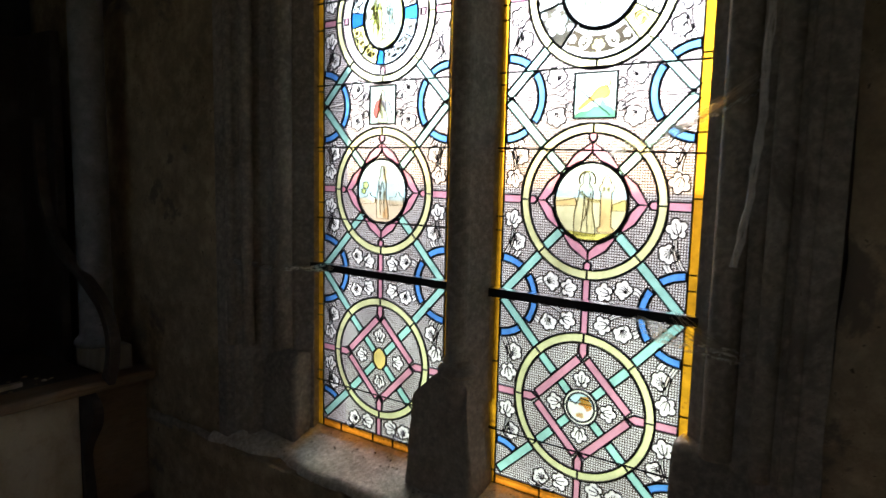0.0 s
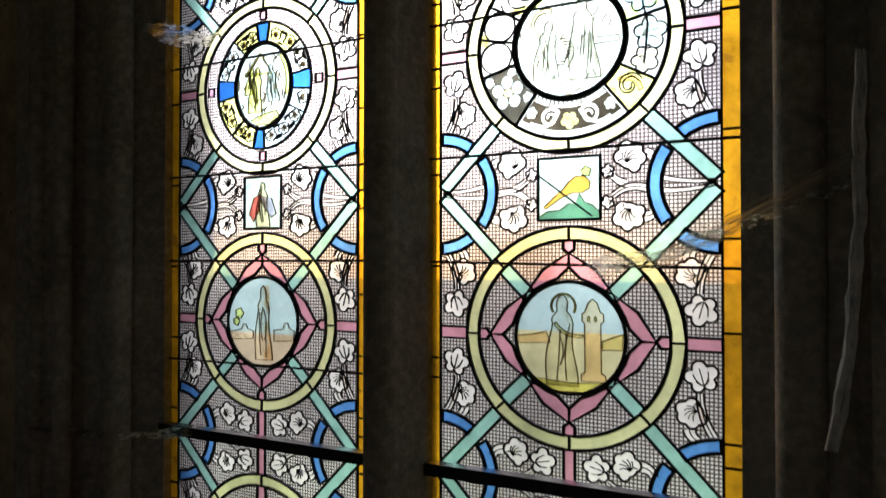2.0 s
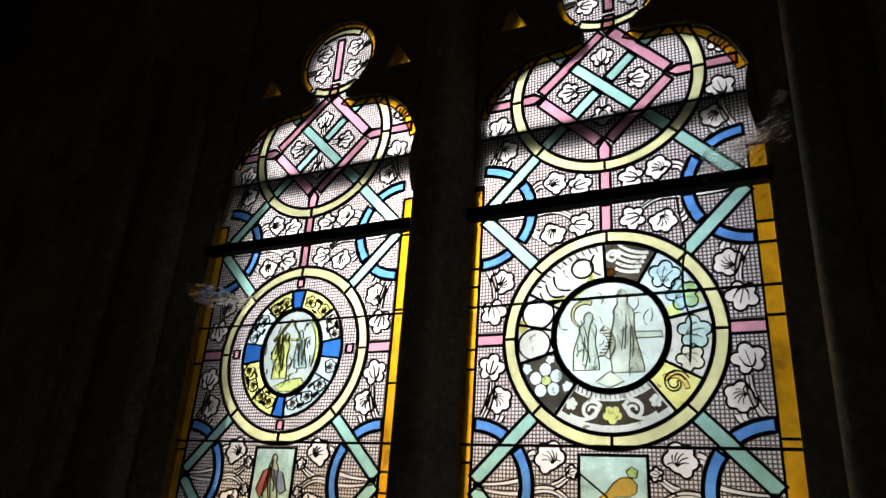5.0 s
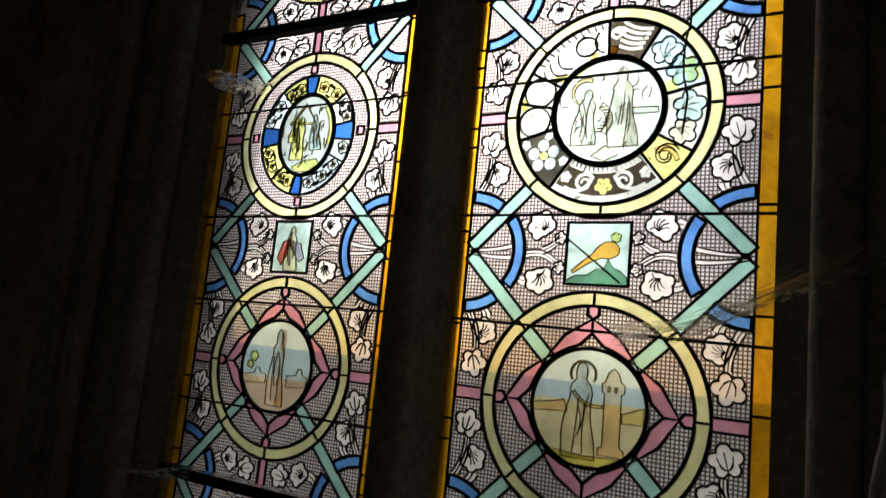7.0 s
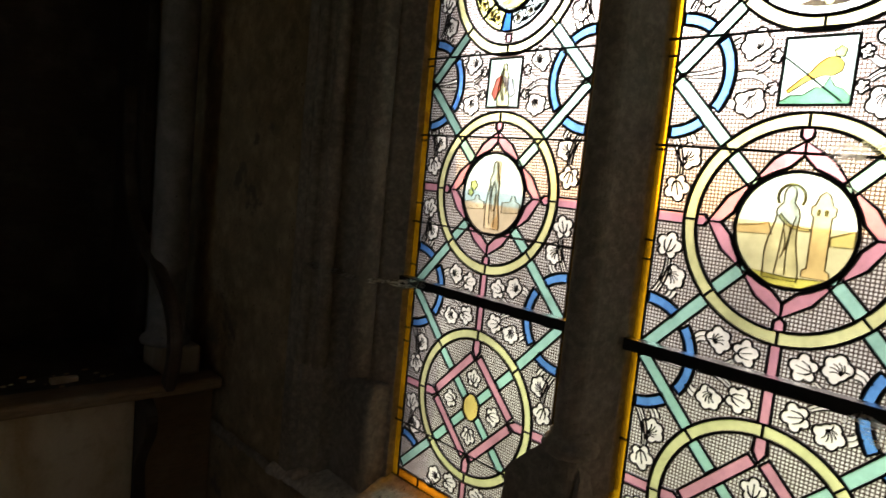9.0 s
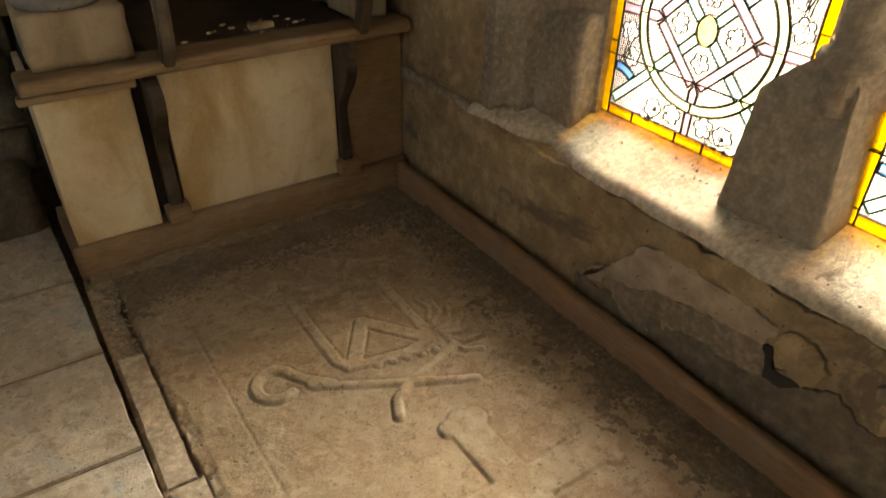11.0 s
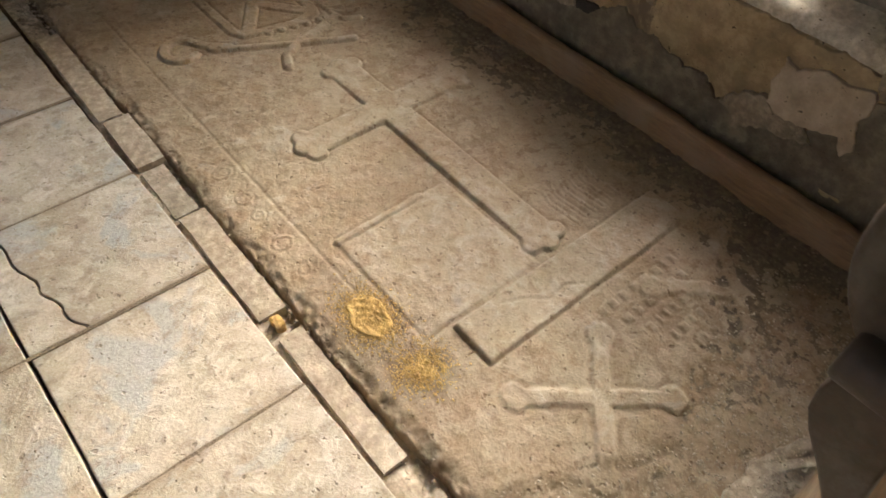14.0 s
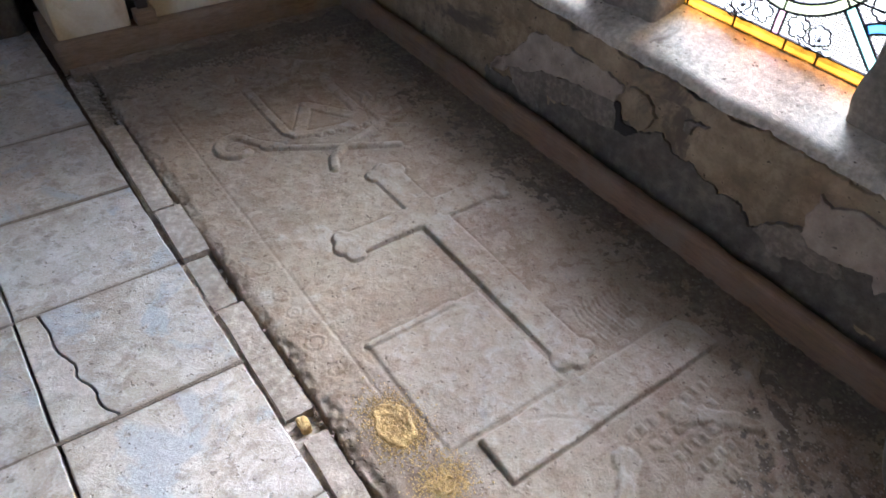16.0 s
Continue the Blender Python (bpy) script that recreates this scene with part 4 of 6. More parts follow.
def stained_light(cy, big, label):
    L = Light(cy)
    L.big = big
    rng = random.Random(7 if big else 11)
    common_pattern(L, rng)
    c4, c3, c2, _ = RINGS
    # lowest ring: small medallion
    if big:
        L.pane("medallion_rim", sector(0, c4, 0.046, 0.057, 0, 180, 16), M_CREAM, 0.006)
        L.pane("medallion_rim", sector(0, c4, 0.046, 0.057, 180, 360, 16), M_CREAM, 0.006)
        L.pane("medallion_glass", cut_disc(0, c4, 0.046, 0.046, c4 - 0.05, c4 + 0.012), M_CREAM, 0.002, "paint")
        L.pane("medallion_glass", cut_disc(0, c4, 0.046, 0.046, c4 + 0.012, c4 + 0.05), M_PALEBLUE, 0.002, "paint")
        L.line([(-0.04, c4 + 0.02), (-0.015, c4 + 0.008), (0.0, c4 + 0.03), (0.03, c4 + 0.026)], 0.003)
        for poly in (((-0.002, 0.034), (0.022, 0.036), (0.036, 0.018), (0.038, 0.0), (0.022, -0.010), (0.012, 0.004), (-0.006, 0.006)), ((-0.012, -0.02), (0.01, -0.018), (0.012, -0.034), (-0.014, -0.032))):
            L.panes.append(("orange_fragment", [(u, c4 + w) for u, w in poly], M_ORANGE))
    else:
        L.pane("medallion_glass", disc(0, c4, 0.033, 0.042), M_HONEY, 0.006)
    # second ring: pictorial medallion with a plain draped shape
    r = 0.118
    hz = c3 + (0.012 if big else -0.03)
    shapes = [("medallion_sky", cut_disc(0, c3, r, r, hz, c3 + r), M_PALEBLUE), ("medallion_field", cut_disc(0, c3, r, r, c3 - r, hz), M_FIELD if big else M_BUFF)]
    for n_, p_, m_ in shapes:
        L.pane(n_, p_, m_, 0)
    L.lines["lead"].append((disc(0, c3, r, r), 0.008, True))
    if big:
        body = robe(-0.018, -0.1, 0.19, 0.02, 0.95)
        over = [("tower", [(0.026, -0.088), (0.078, -0.088), (0.076, -0.074), (0.068, -0.07), (0.067, 0.032), (0.073, 0.036), (0.073, 0.052), (0.066, 0.055), (0.06, 0.074), (0.05, 0.082), (0.04, 0.074), (0.034, 0.055), (0.028, 0.052), (0.028, 0.036), (0.033, 0.032), (0.034, -0.07), (0.026, -0.074)], M_BUFF),
                ("tower_window", [(0.040, 0.036), (0.044, 0.036), (0.044, 0.046), (0.040, 0.046)], M_OLIVE), ("tower_window", [(0.054, 0.036), (0.058, 0.036), (0.058, 0.046), (0.054, 0.046)], M_OLIVE),
                ("far_hill", [(-0.115, 0.0), (-0.07, 0.006), (-0.05, 0.012), (-0.04, -0.012), (-0.116, -0.016)], M_BUFF), ("far_hill", [(0.07, -0.004), (0.1, 0.008), (0.112, 0.012), (0.112, -0.02), (0.07, -0.022)], M_FIELD),
                ("meadow", [(-0.075, -0.088), (0.0, -0.094), (0.07, -0.09), (0.03, -0.112), (-0.03, -0.113)], M_OLIVE),
                ("draped_shape", body, M_GREY), ("drapery_shade", shade_side(body), M_GREY), ("yellow_sash", stroke(bend((-0.03, 0.03), (0.03, 0.005), -0.15), 0.007, 0.005), M_FIELD), ("halo", stroke(arc(-0.012, 0.066, 0.026, -30, 210, 14), 0.003, 0.003), M_OLIVE)]
    else:
        body = robe(0.004, -0.1, 0.195, 0.0, 0.75)
        over = [("draped_shape", body, M_GREY), ("drapery_shade", shade_side(body), M_BUFF), ("small_tree", flower(-0.078, 0.02, 0.014), M_OLIVE), ("small_tree", flower(-0.088, -0.002, 0.011), M_OLIVE),
                ("town_wall", [(-0.108, -0.05), (-0.03, -0.045), (-0.03, -0.025), (-0.05, -0.02), (-0.055, -0.008), (-0.065, -0.008), (-0.07, -0.022), (-0.11, -0.03)], M_GREY),
                ("town_wall", [(0.04, -0.05), (0.104, -0.045), (0.106, -0.02), (0.09, -0.014), (0.085, 0.0), (0.075, 0.0), (0.07, -0.016), (0.04, -0.02)], M_GREY)]
    paint_over(L, over, c3)
    # third ring
    if big:
        L.pane("medallion_glass", disc(0, c2, 0.117, 0.117), M_SCENE)
        over = []
        fragment_ring(L, c2, over)
        left, right = robe(-0.052, -0.075, 0.125, 0.08, 1.15), robe(0.034, -0.082, 0.178, -0.03, 0.95)
        over += [("draped_shape", left, M_FRAG), ("draped_shape", right, M_GREY), ("drapery_shade", shade_side(right), M_GREY),
                 ("lectern_shape", [(0.056, -0.012), (0.108, -0.012), (0.106, 0.0), (0.052, 0.002)], M_FRAG), ("yellow_sash", stroke(arc(-0.05, 0.045, 0.028, 60, 250, 12), 0.010, 0.004), M_FIELD),
                 ("hanging_ribbon", stroke(bend((-0.014, 0.012), (-0.006, -0.05), 0.25), 0.016, 0.012), M_CREAM), ("open_book", [(-0.03, -0.1), (0.0, -0.078), (0.028, -0.1), (0.0, -0.112)], M_CREAM)]
        for k in range(9):
            w = c2 + 0.008 - 0.0068 * k
            L.line([(-0.016 + 0.012 * math.sin(k * 0.5), w), (-0.002 + 0.012 * math.sin(k * 0.5), w)], 0.0026, "wash")
    else:
        L.pane("medallion_glass", disc(0, c2, 0.092, 0.112), M_SCENE)
        cols = (M_DEEPBLUE, M_FRAG, M_OLIVE, M_DEEPBLUE, M_OLIVE, M_FRAGB, M_DEEPBLUE, M_OLIVE, M_OLIVE, M_DEEPBLUE, M_FRAGB, M_FRAGB)
        cuts = (-8, 10, 40, 82, 98, 130, 170, 190, 228, 258, 272, 330, 352)
        for k in range(12):
            a0, a1 = cuts[k], cuts[k + 1]
            q = [(0.158 * math.cos(radians(a)), 0.168 * math.sin(radians(a))) for a in np.linspace(a0, a1, 8)]
            p = [(0.096 * math.cos(radians(a)), 0.116 * math.sin(radians(a))) for a in np.linspace(a1, a0, 8)]
            L.pane("glass_fragment", [(u, c2 + w) for u, w in q + p], cols[k], 0.0075)
            if cols[k] is not M_DEEPBLUE:
                ornament(L, c2, 0.135, a0, a1, 0.02, rng)
        over = [("gable_shape", stroke([(-0.06, 0.03), (-0.01, 0.085), (0.03, 0.03), (-0.06, 0.034)], 0.007, 0.007), M_OLIVE), ("draped_shape", robe(-0.03, -0.07, 0.12, 0.1), M_OLIVE), ("draped_shape", robe(0.035, -0.045, 0.1, -0.1), M_FRAGB), ("draped_shape", robe(-0.05, -0.02, 0.07, 0.2), M_OLIVE), ("painted_ground", [(-0.04, -0.09), (0.0, -0.075), (0.045, -0.07), (0.055, -0.085), (0.02, -0.104), (-0.02, -0.104)], M_OLIVE),
                ("gable_shape", stroke(bend((0.06, 0.075), (0.078, -0.03), 0.12), 0.012, 0.012), M_OLIVE)]
        for a in (0, 90, 180, 270):
            x, y = 0.182 * math.cos(radians(a)), 0.187 * math.sin(radians(a))
            L.pane("pink_bar", [(x - 0.01, c2 + y - 0.011), (x + 0.01, c2 + y - 0.011), (x + 0.01, c2 + y + 0.011), (x - 0.01, c2 + y + 0.011)], M_PINK, 0.006)
    sketch(L, 0, c2, *((0.117, 0.117) if big else (0.092, 0.112)), 26 if big else 34, rng)
    paint_over(L, over, c2)
    # square panel between second and third ring
    m = MIDS[1]
    a, b = (0.067, 0.066) if big else (0.062, 0.068)
    L.pane("square_panel", [(-a, m - b), (a, m - b), (a, m + b), (-a, m + b)], M_AQUA, 0.009)
    if big:
        over = [("painted_bird", [(-0.054, -0.038), (-0.03, -0.016), (-0.012, -0.002), (0.0, 0.014), (0.014, 0.024), (0.034, 0.026), (0.046, 0.012), (0.044, -0.002), (0.03, -0.01), (0.008, -0.01), (-0.016, -0.02), (-0.05, -0.043)], M_ORANGE),
                ("bird_head", flower(0.037, 0.034, 0.011, 0.4), M_OLIVE),
                ("painted_foliage", [(-0.066, -0.06), (-0.045, -0.047), (-0.02, -0.046), (0.0, -0.032), (0.014, -0.034), (0.024, -0.012), (0.034, -0.03), (0.05, -0.036), (0.064, -0.05), (0.066, -0.064), (-0.066, -0.065)], M_GREEN)]
        L.line([(-0.066, m + 0.03), (0.05, m - 0.06)], 0.004)
    else:
        over = [("draped_shape", robe(0.0, -0.064, 0.118), M_BUFF), ("red_cloak", [(-0.045, -0.03), (-0.03, 0.012), (-0.008, 0.022), (-0.012, -0.02), (-0.03, -0.05)], M_RED), ("mauve_cloak", [(-0.006, 0.018), (0.03, 0.01), (0.046, -0.03), (0.03, -0.04), (0.004, -0.01)], M_MAUVE)]
    paint_over(L, over, m)
    return L.build(("stained_glass_light", label, "window", "lights of the stained glass window"))


def paint_over(L, shapes, c):
    """Cuts painted shapes out of the panes below them: each is a pane of its own, a hair in front."""
    rng = random.Random(len(shapes) + int(c * 100))
    for n, p, m in shapes:
        q = [(u, c + w) for u, w in p]
        if n not in ("leaf_tint", "yellow_stain", "drapery_shade"):
            L.lines["wash"].append((q, 0.0020, True))
        if n == "draped_shape":
            us, ws = [u for u, _ in q], [w for _, w in q]
            for f in fold_lines(q, min(us) * 0.7 + max(us) * 0.3, max(us) * 0.7 + min(us) * 0.3, min(ws), max(ws), 4, rng):
                L.line(f, 0.0018, "wash")
    L.over += [(n, [(u, c + w) for u, w in p], m) for n, p, m in shapes]


_build = Light.build


def build_with_paint(self, window):
    root = _build(self, window)
    for i, (name, poly, mat) in enumerate(self.over):
        bm = bmesh.new()
        bm.faces.new([bm.verts.new(self.place(u, w, GX - 0.0015 - 0.0004 * (i % 3))) for u, w in poly])
        part(name, bm, mat, root)
    return root


def fold_lines(poly, x0, x1, y0, y1, count, rng):
    """Loose painted lines that follow a shape downwards."""
    out = []
    for k in range(count):
        u = x0 + (x1 - x0) * (k + 0.5) / count
        b, t = rng.uniform(0.02, 0.35), rng.uniform(0.5, 0.9)
        out.append(bend((u, y0 + (y1 - y0) * b), (u + rng.uniform(-0.008, 0.008), y0 + (y1 - y0) * t), rng.uniform(-0.12, 0.12), 6))
    return out


Light.build = build_with_paint
CY_R, CY_L = 0.949, 1.775
light_right = stained_light(CY_R, True, "stained glass light with rings, a bird panel and fragments")
light_left = stained_light(CY_L, False, "stained glass light with rings, a square panel and amber border")

# ---- structure: walls, floor, ceiling ----


def jag(poly, amp, per=0.04, seed=1):
    """A rough, broken outline through the given corners."""
    rng = random.Random(seed)
    out = []
    n = len(poly)
    for i in range(n):
        p, q = Vector(poly[i]), Vector(poly[(i + 1) % n])
        k = max(1, round((q - p).length / per))
        d = (q - p).normalized()
        s = Vector((-d.y, d.x))
        for j in range(k):
            t = (j + (rng.uniform(-0.25, 0.25) if j else 0)) / k
            v = p.lerp(q, t) + s * rng.uniform(-amp, amp)
            out.append((v.x, v.y))
    return out


def structure(ob, label, category="wall"):
    return tagged(ob, label, category, kind="structure")


def crumbled(poly, amp, seed):
    """A broken plaster edge: long waves with small bites."""
    out = []
    n = len(poly)
    for i in range(n):
        p, q = Vector(poly[i]), Vector(poly[(i + 1) % n])
        k = max(1, round((q - p).length / 0.007))
        d = (q - p).normalized()
        s = Vector((-d.y, d.x))
        for j in range(k):
            v = p.lerp(q, j / k)
            at = Vector((v.x * 14, v.y * 14, seed * 3.7))
            v = v + s * amp * (1.5 * noise.noise(at) + 0.9 * noise.noise(at * 2.7) + 0.5 * noise.noise(at * 6.5))
            out.append((v.x, v.y))
    return out


WX = 1.648                        # face of the window wall
SILL = 0.502

# window wall below the sill
structure(finish(fine_box(WX, 2.05, -1.5, 4.0, -0.08, 0.480, 0.028, 0.010, 7.0, 0.004), "wall_east", M_PLASTER, smooth=True), "ochre plastered wall under the window, stained and peeling")
wall_e = bpy.data.objects["wall_east"]
patches = [
    ("damp_patch", [(1.90, 0.06), (1.89, 0.125), (1.582, 0.165), (1.386, 0.21), (1.23, 0.245), (1.065, 0.29), (0.9, 0.25), (0.664, 0.20), (0.519, 0.215), (0.36, 0.29), (0.31, 0.40), (0.20, 0.37), (-0.3, 0.36), (-0.3, 0.02), (1.5, 0.02)], 0.012, 0.010, M_DAMP, "dark damp grey render"),
    ("plaster_patch", [(1.862, 0.150), (1.833, 0.191), (1.757, 0.237), (1.693, 0.321), (1.644, 0.377), (1.574, 0.393), (1.502, 0.387), (1.394, 0.384), (1.292, 0.382), (1.229, 0.374), (1.217, 0.358), (1.246, 0.307), (1.321, 0.305), (1.45, 0.283), (1.586, 0.25), (1.628, 0.23), (1.748, 0.191), (1.793, 0.158)], 0.006, 0.022, M_PATCH, "smooth pinkish plaster"),
    ("render_patch", [(1.748, 0.191), (1.628, 0.23), (1.586, 0.25), (1.45, 0.283), (1.321, 0.305), (1.246, 0.307), (1.227, 0.229), (1.253, 0.203), (1.341, 0.187), (1.386, 0.2), (1.494, 0.172), (1.582, 0.157), (1.583, 0.09), (1.662, 0.084), (1.737, 0.13)], 0.007, 0.016, M_ROUGH, "crumbling grey render"),
    # flat patch; the hole's inner darkness is only its black colour
    ("damp_patch", [(1.252, 0.31), (1.223, 0.315), (1.206, 0.262), (1.132, 0.255), (1.169, 0.219), (1.225, 0.213)], 0.004, 0.0135, M_BLACK, "wall hole shown by a flat near-black patch"),
    ("wall_stone", [(1.213, 0.362), (1.185, 0.384), (1.125, 0.376), (1.077, 0.333), (1.128, 0.262), (1.198, 0.275), (1.217, 0.315)], 0.006, 0.022, M_PLASTER, "exposed ochre stone"),
    ("plaster_flake", [(0.990, 0.383), (0.941, 0.402), (0.905, 0.396), (0.940, 0.380), (0.952, 0.345), (0.985, 0.346)], 0.006, 0.016, M_ROUGH, "pale broken plaster flake"),
    ("plaster_patch", [(0.556, 0.27), (0.558, 0.322), (0.552, 0.406), (0.513, 0.380), (0.448, 0.412), (0.399, 0.410), (0.333, 0.422), (0.318, 0.389), (0.332, 0.334), (0.306, 0.268), (0.325, 0.235), (0.352, 0.281), (0.381, 0.274), (0.454, 0.25), (0.52, 0.24)], 0.005, 0.018, M_PATCH, "smooth pinkish plaster"),
    ("render_patch", [(0.672, 0.198), (0.603, 0.263), (0.558, 0.276), (0.52, 0.24), (0.454, 0.25), (0.40, 0.22), (0.519, 0.186), (0.611, 0.145)], 0.012, 0.015, M_ROUGH, "crumbling grey render"),
    ("wall_stone", [(0.340, 0.470), (0.335, 0.485), (0.20, 0.485), (0.215, 0.432), (0.257, 0.4), (0.316, 0.417)], 0.006, 0.026, M_ROUGH, "exposed grey wall stone"),
    ("wall_stone", [(0.248, 0.394), (0.205, 0.424), (0.150, 0.40), (0.165, 0.345), (0.214, 0.350)], 0.006, 0.024, M_PLASTER, "exposed ochre stone"),
    ("upper_band", [(2.78, 0.472), (2.78, 0.40), (2.2, 0.36), (1.85, 0.36), (1.644, 0.392), (1.502, 0.400), (1.292, 0.396), (1.175, 0.398), (1.0, 0.42), (0.8, 0.40), (0.6, 0.425), (0.36, 0.44), (0.30, 0.472)], 0.007, 0.018, M_PLASTER, "worn brown plaster band"),
]
for i, (nm, poly, amp, th, mat, lab) in enumerate(patches):
    bm = prism(crumbled(poly, amp * 1.4, 20 + i), 0, WX - th * 0.55 - 0.0006 * i, WX + 0.02, 0.003)
    part(nm, bm, mat, wall_e, lab)

# sill, sloping up to the glass, with a broken inner edge
def sill_mesh():
    bm = bmesh.new()
    nx, ny = 14, 90
    x0, x1, y0, y1 = WX - 0.012, 1.90, 0.22, 2.50
    top = []
    for j in range(ny + 1):
        row = []
        y = y0 + (y1 - y0) * j / ny
        chip = 0.02 * noise.fractal(Vector((3.1, y * 5, 0)), 1, 2, 4) + (0.055 * max(0.0, 1 - abs(y - 2.12) / 0.16))
        for i in range(nx + 1):
            s = i / nx
            x = x0 + chip * (1 - s) + (x1 - x0) * s
            z = SILL + 0.077 * s + 0.004 * noise.fractal(Vector((x * 14, y * 14, 1)), 1, 2, 4)
            if i == 0:
                z -= 0.012
            row.append(bm.verts.new((x, y, z)))
        top.append(row)
    for a, b in zip(top, top[1:]):
        for i in range(nx):
            bm.faces.new((a[i], a[i + 1], b[i + 1], b[i]))
    edge = [e for e in bm.edges if e.is_boundary]
    g = bmesh.ops.extrude_edge_only(bm, edges=edge)
    for v in g["geom"]:
        if isinstance(v, bmesh.types.BMVert):
            v.co.z = 0.474
    return bm


structure(finish(sill_mesh(), "window_sill", M_SILL, smooth=True), "sunlit sloping stone window sill with a broken edge", "sill")

# ledge that carries the sill's line along the wall
ledge_far = finish(fine_box(WX - 0.014, 1.72, 2.47, 3.4, 0.445, 0.499, 0.022, 0.006, 12, 0.006, 3.0), "wall_ledge_1", M_ASHLAR, smooth=True)
structure(ledge_far, "worn stone ledge along the plastered wall", "ledge")
ledge_near = finish(fine_box(WX - 0.014, 1.72, -1.5, 0.24, 0.445, 0.499, 0.022, 0.006, 12, 0.006, 4.0), "wall_ledge_2", M_ASHLAR, smooth=True)
structure(ledge_near, "worn stone ledge along the plastered wall", "ledge")

# wall beside and above the window
structure(finish(fine_box(1.648, 2.05, 2.46, 4.0, 0.481, 3.95, 0.07, 0.012, 4.0, 0.006, 2), "wall_east_far", M_PLASTER, smooth=True), "stained plaster wall beside the window")
structure(finish(fine_box(1.648, 2.05, -1.5, 0.264, 0.481, 3.95, 0.07, 0.012, 4.0, 0.006, 5), "wall_east_near", M_PLASTER, smooth=True), "stained plaster wall beside the window")
structure(finish(box(1.648, 2.05, 0.264, 2.46, 3.55, 3.95), "wall_east_top", M_PLASTER), "plaster wall above the window")
# coloured near-black so the niche above the stall reads as shade
structure(finish(box(-2.8, 2.05, 4.0, 4.2, -0.1, 3.95), "wall_north", M_BLACK), "wall behind the stall, coloured near-black for deep shade")
structure(finish(box(-2.8, 2.05, -1.7, -1.5, -0.1, 3.95), "wall_south", M_LIME), "plain limewashed wall")
# unseen west wall; its opening is added to let in fill daylight
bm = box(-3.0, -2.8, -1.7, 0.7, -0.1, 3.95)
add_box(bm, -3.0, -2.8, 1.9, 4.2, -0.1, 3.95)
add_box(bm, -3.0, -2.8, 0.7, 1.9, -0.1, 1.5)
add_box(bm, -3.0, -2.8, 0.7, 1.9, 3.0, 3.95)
structure(finish(bm, "wall_west", M_LIME), "plain unseen wall with an opening added for fill daylight")
structure(finish(box(-3.0, 2.05, -1.7, 4.2, 3.96, 4.1), "ceiling", M_LIME), "plain limewashed ceiling", "ceiling")
structure(finish(box(-60, 60, -60, 60, -0.5, -0.3), "ground", M_GROUND), "grass outside the windows", "ground")

# jambs: splayed, with hollow and roll mouldings; mirrored about the window's middle
MIDY = (CY_R + CY_L) / 2


def jamb(sign, name):
    def y(v):
        return v if sign > 0 else 2 * MIDY - v
    root = structure(thing(name, "moulded stone window jamb with rolls and hollows", "window jamb"), "moulded stone window jamb with rolls and hollows", "window jamb")
    plan = [(1.652, 2.462), (1.652, 2.408), (1.664, 2.398), (1.668, 2.376), (1.685, 2.368), (1.70, 2.345), (1.715, 2.318), (1.75, 2.305), (1.768, 2.285), (1.78, 2.23), (1.81, 2.165), (1.85, 2.105 if sign > 0 else 2.109), (2.04, 2.105 if sign > 0 else 2.109), (2.04, 2.462)]
    part("jamb_moulding", prism([(a, y(b)) for a, b in plan], 2, 0.50, 3.6), M_ASHLAR, root)
    for cx, cy, r in ((1.672, 2.392, 0.020), (1.70, 2.325, 0.026), (1.775, 2.205, 0.040)):
        bm = lathe([(r, 0.9), (r, 1.4), (r * 1.02, 2.0), (r, 2.6), (r, 3.1)], cx, y(cy), 20)
        part("jamb_shaft", bm, M_ASHLAR, root, smooth=True)
    a, b = sorted((y(2.113 if sign > 0 else 2.088), y(2.315)))
    bm = fine_box(1.752, 1.86, a, b, 0.515, 0.885 if sign > 0 else 0.91, 0.022, 0.007, 14, 0.008, sign * 3.0)
    for v in bm.verts:
        if v.co.z > 0.83:
            v.co.x += (v.co.z - 0.83) * 0.5
    part("base_block", bm, M_ASHLAR, root, "chipped stone base block", smooth=True)
    return root


jamb(1, "window_jamb_1")
jamb(-1, "window_jamb_2")


def tracery_plate():
    """Cusped stone heads of both lights, pierced right through."""
    bm = bmesh.new()

    def loop(pts):
        vs = [bm.verts.new((1.864, a, b)) for a, b in pts]
        return [bm.edges.new((vs[i], vs[(i + 1) % len(vs)])) for i in range(len(vs))]
    y0, y1 = 2 * MIDY - 2.118, 2.118
    es = []
    # lower edge follows each light's opening up and over
    low = [(y1, 2.50)]
    for cy in (CY_L, CY_R):
        left = [(cy - lean(-u, w), w) for u, w in half_outline() if w > 2.5]
        right = [(cy - lean(u, w), w) for u, w in half_outline()[::-1] if w > 2.5][1:]
        low += [(left[0][0], 2.50)] + left + right + [(right[-1][0], 2.50)]
    low += [(y0, 2.50)]
    es += loop(low + [(y0, 3.58), (y1, 3.58)])
    for a, b, s in TRACERY_HOLES:
        es += loop([(a - 0.036 * s, b - 0.026), (a + 0.008, b + 0.05), (a + 0.04 * s, b - 0.026)])
    bmesh.ops.triangle_fill(bm, use_beauty=True, edges=es)
    g = bmesh.ops.extrude_face_region(bm, geom=bm.faces[:])
    for v in g["geom"]:
        if isinstance(v, bmesh.types.BMVert):
            v.co.x = 1.93
    return bm


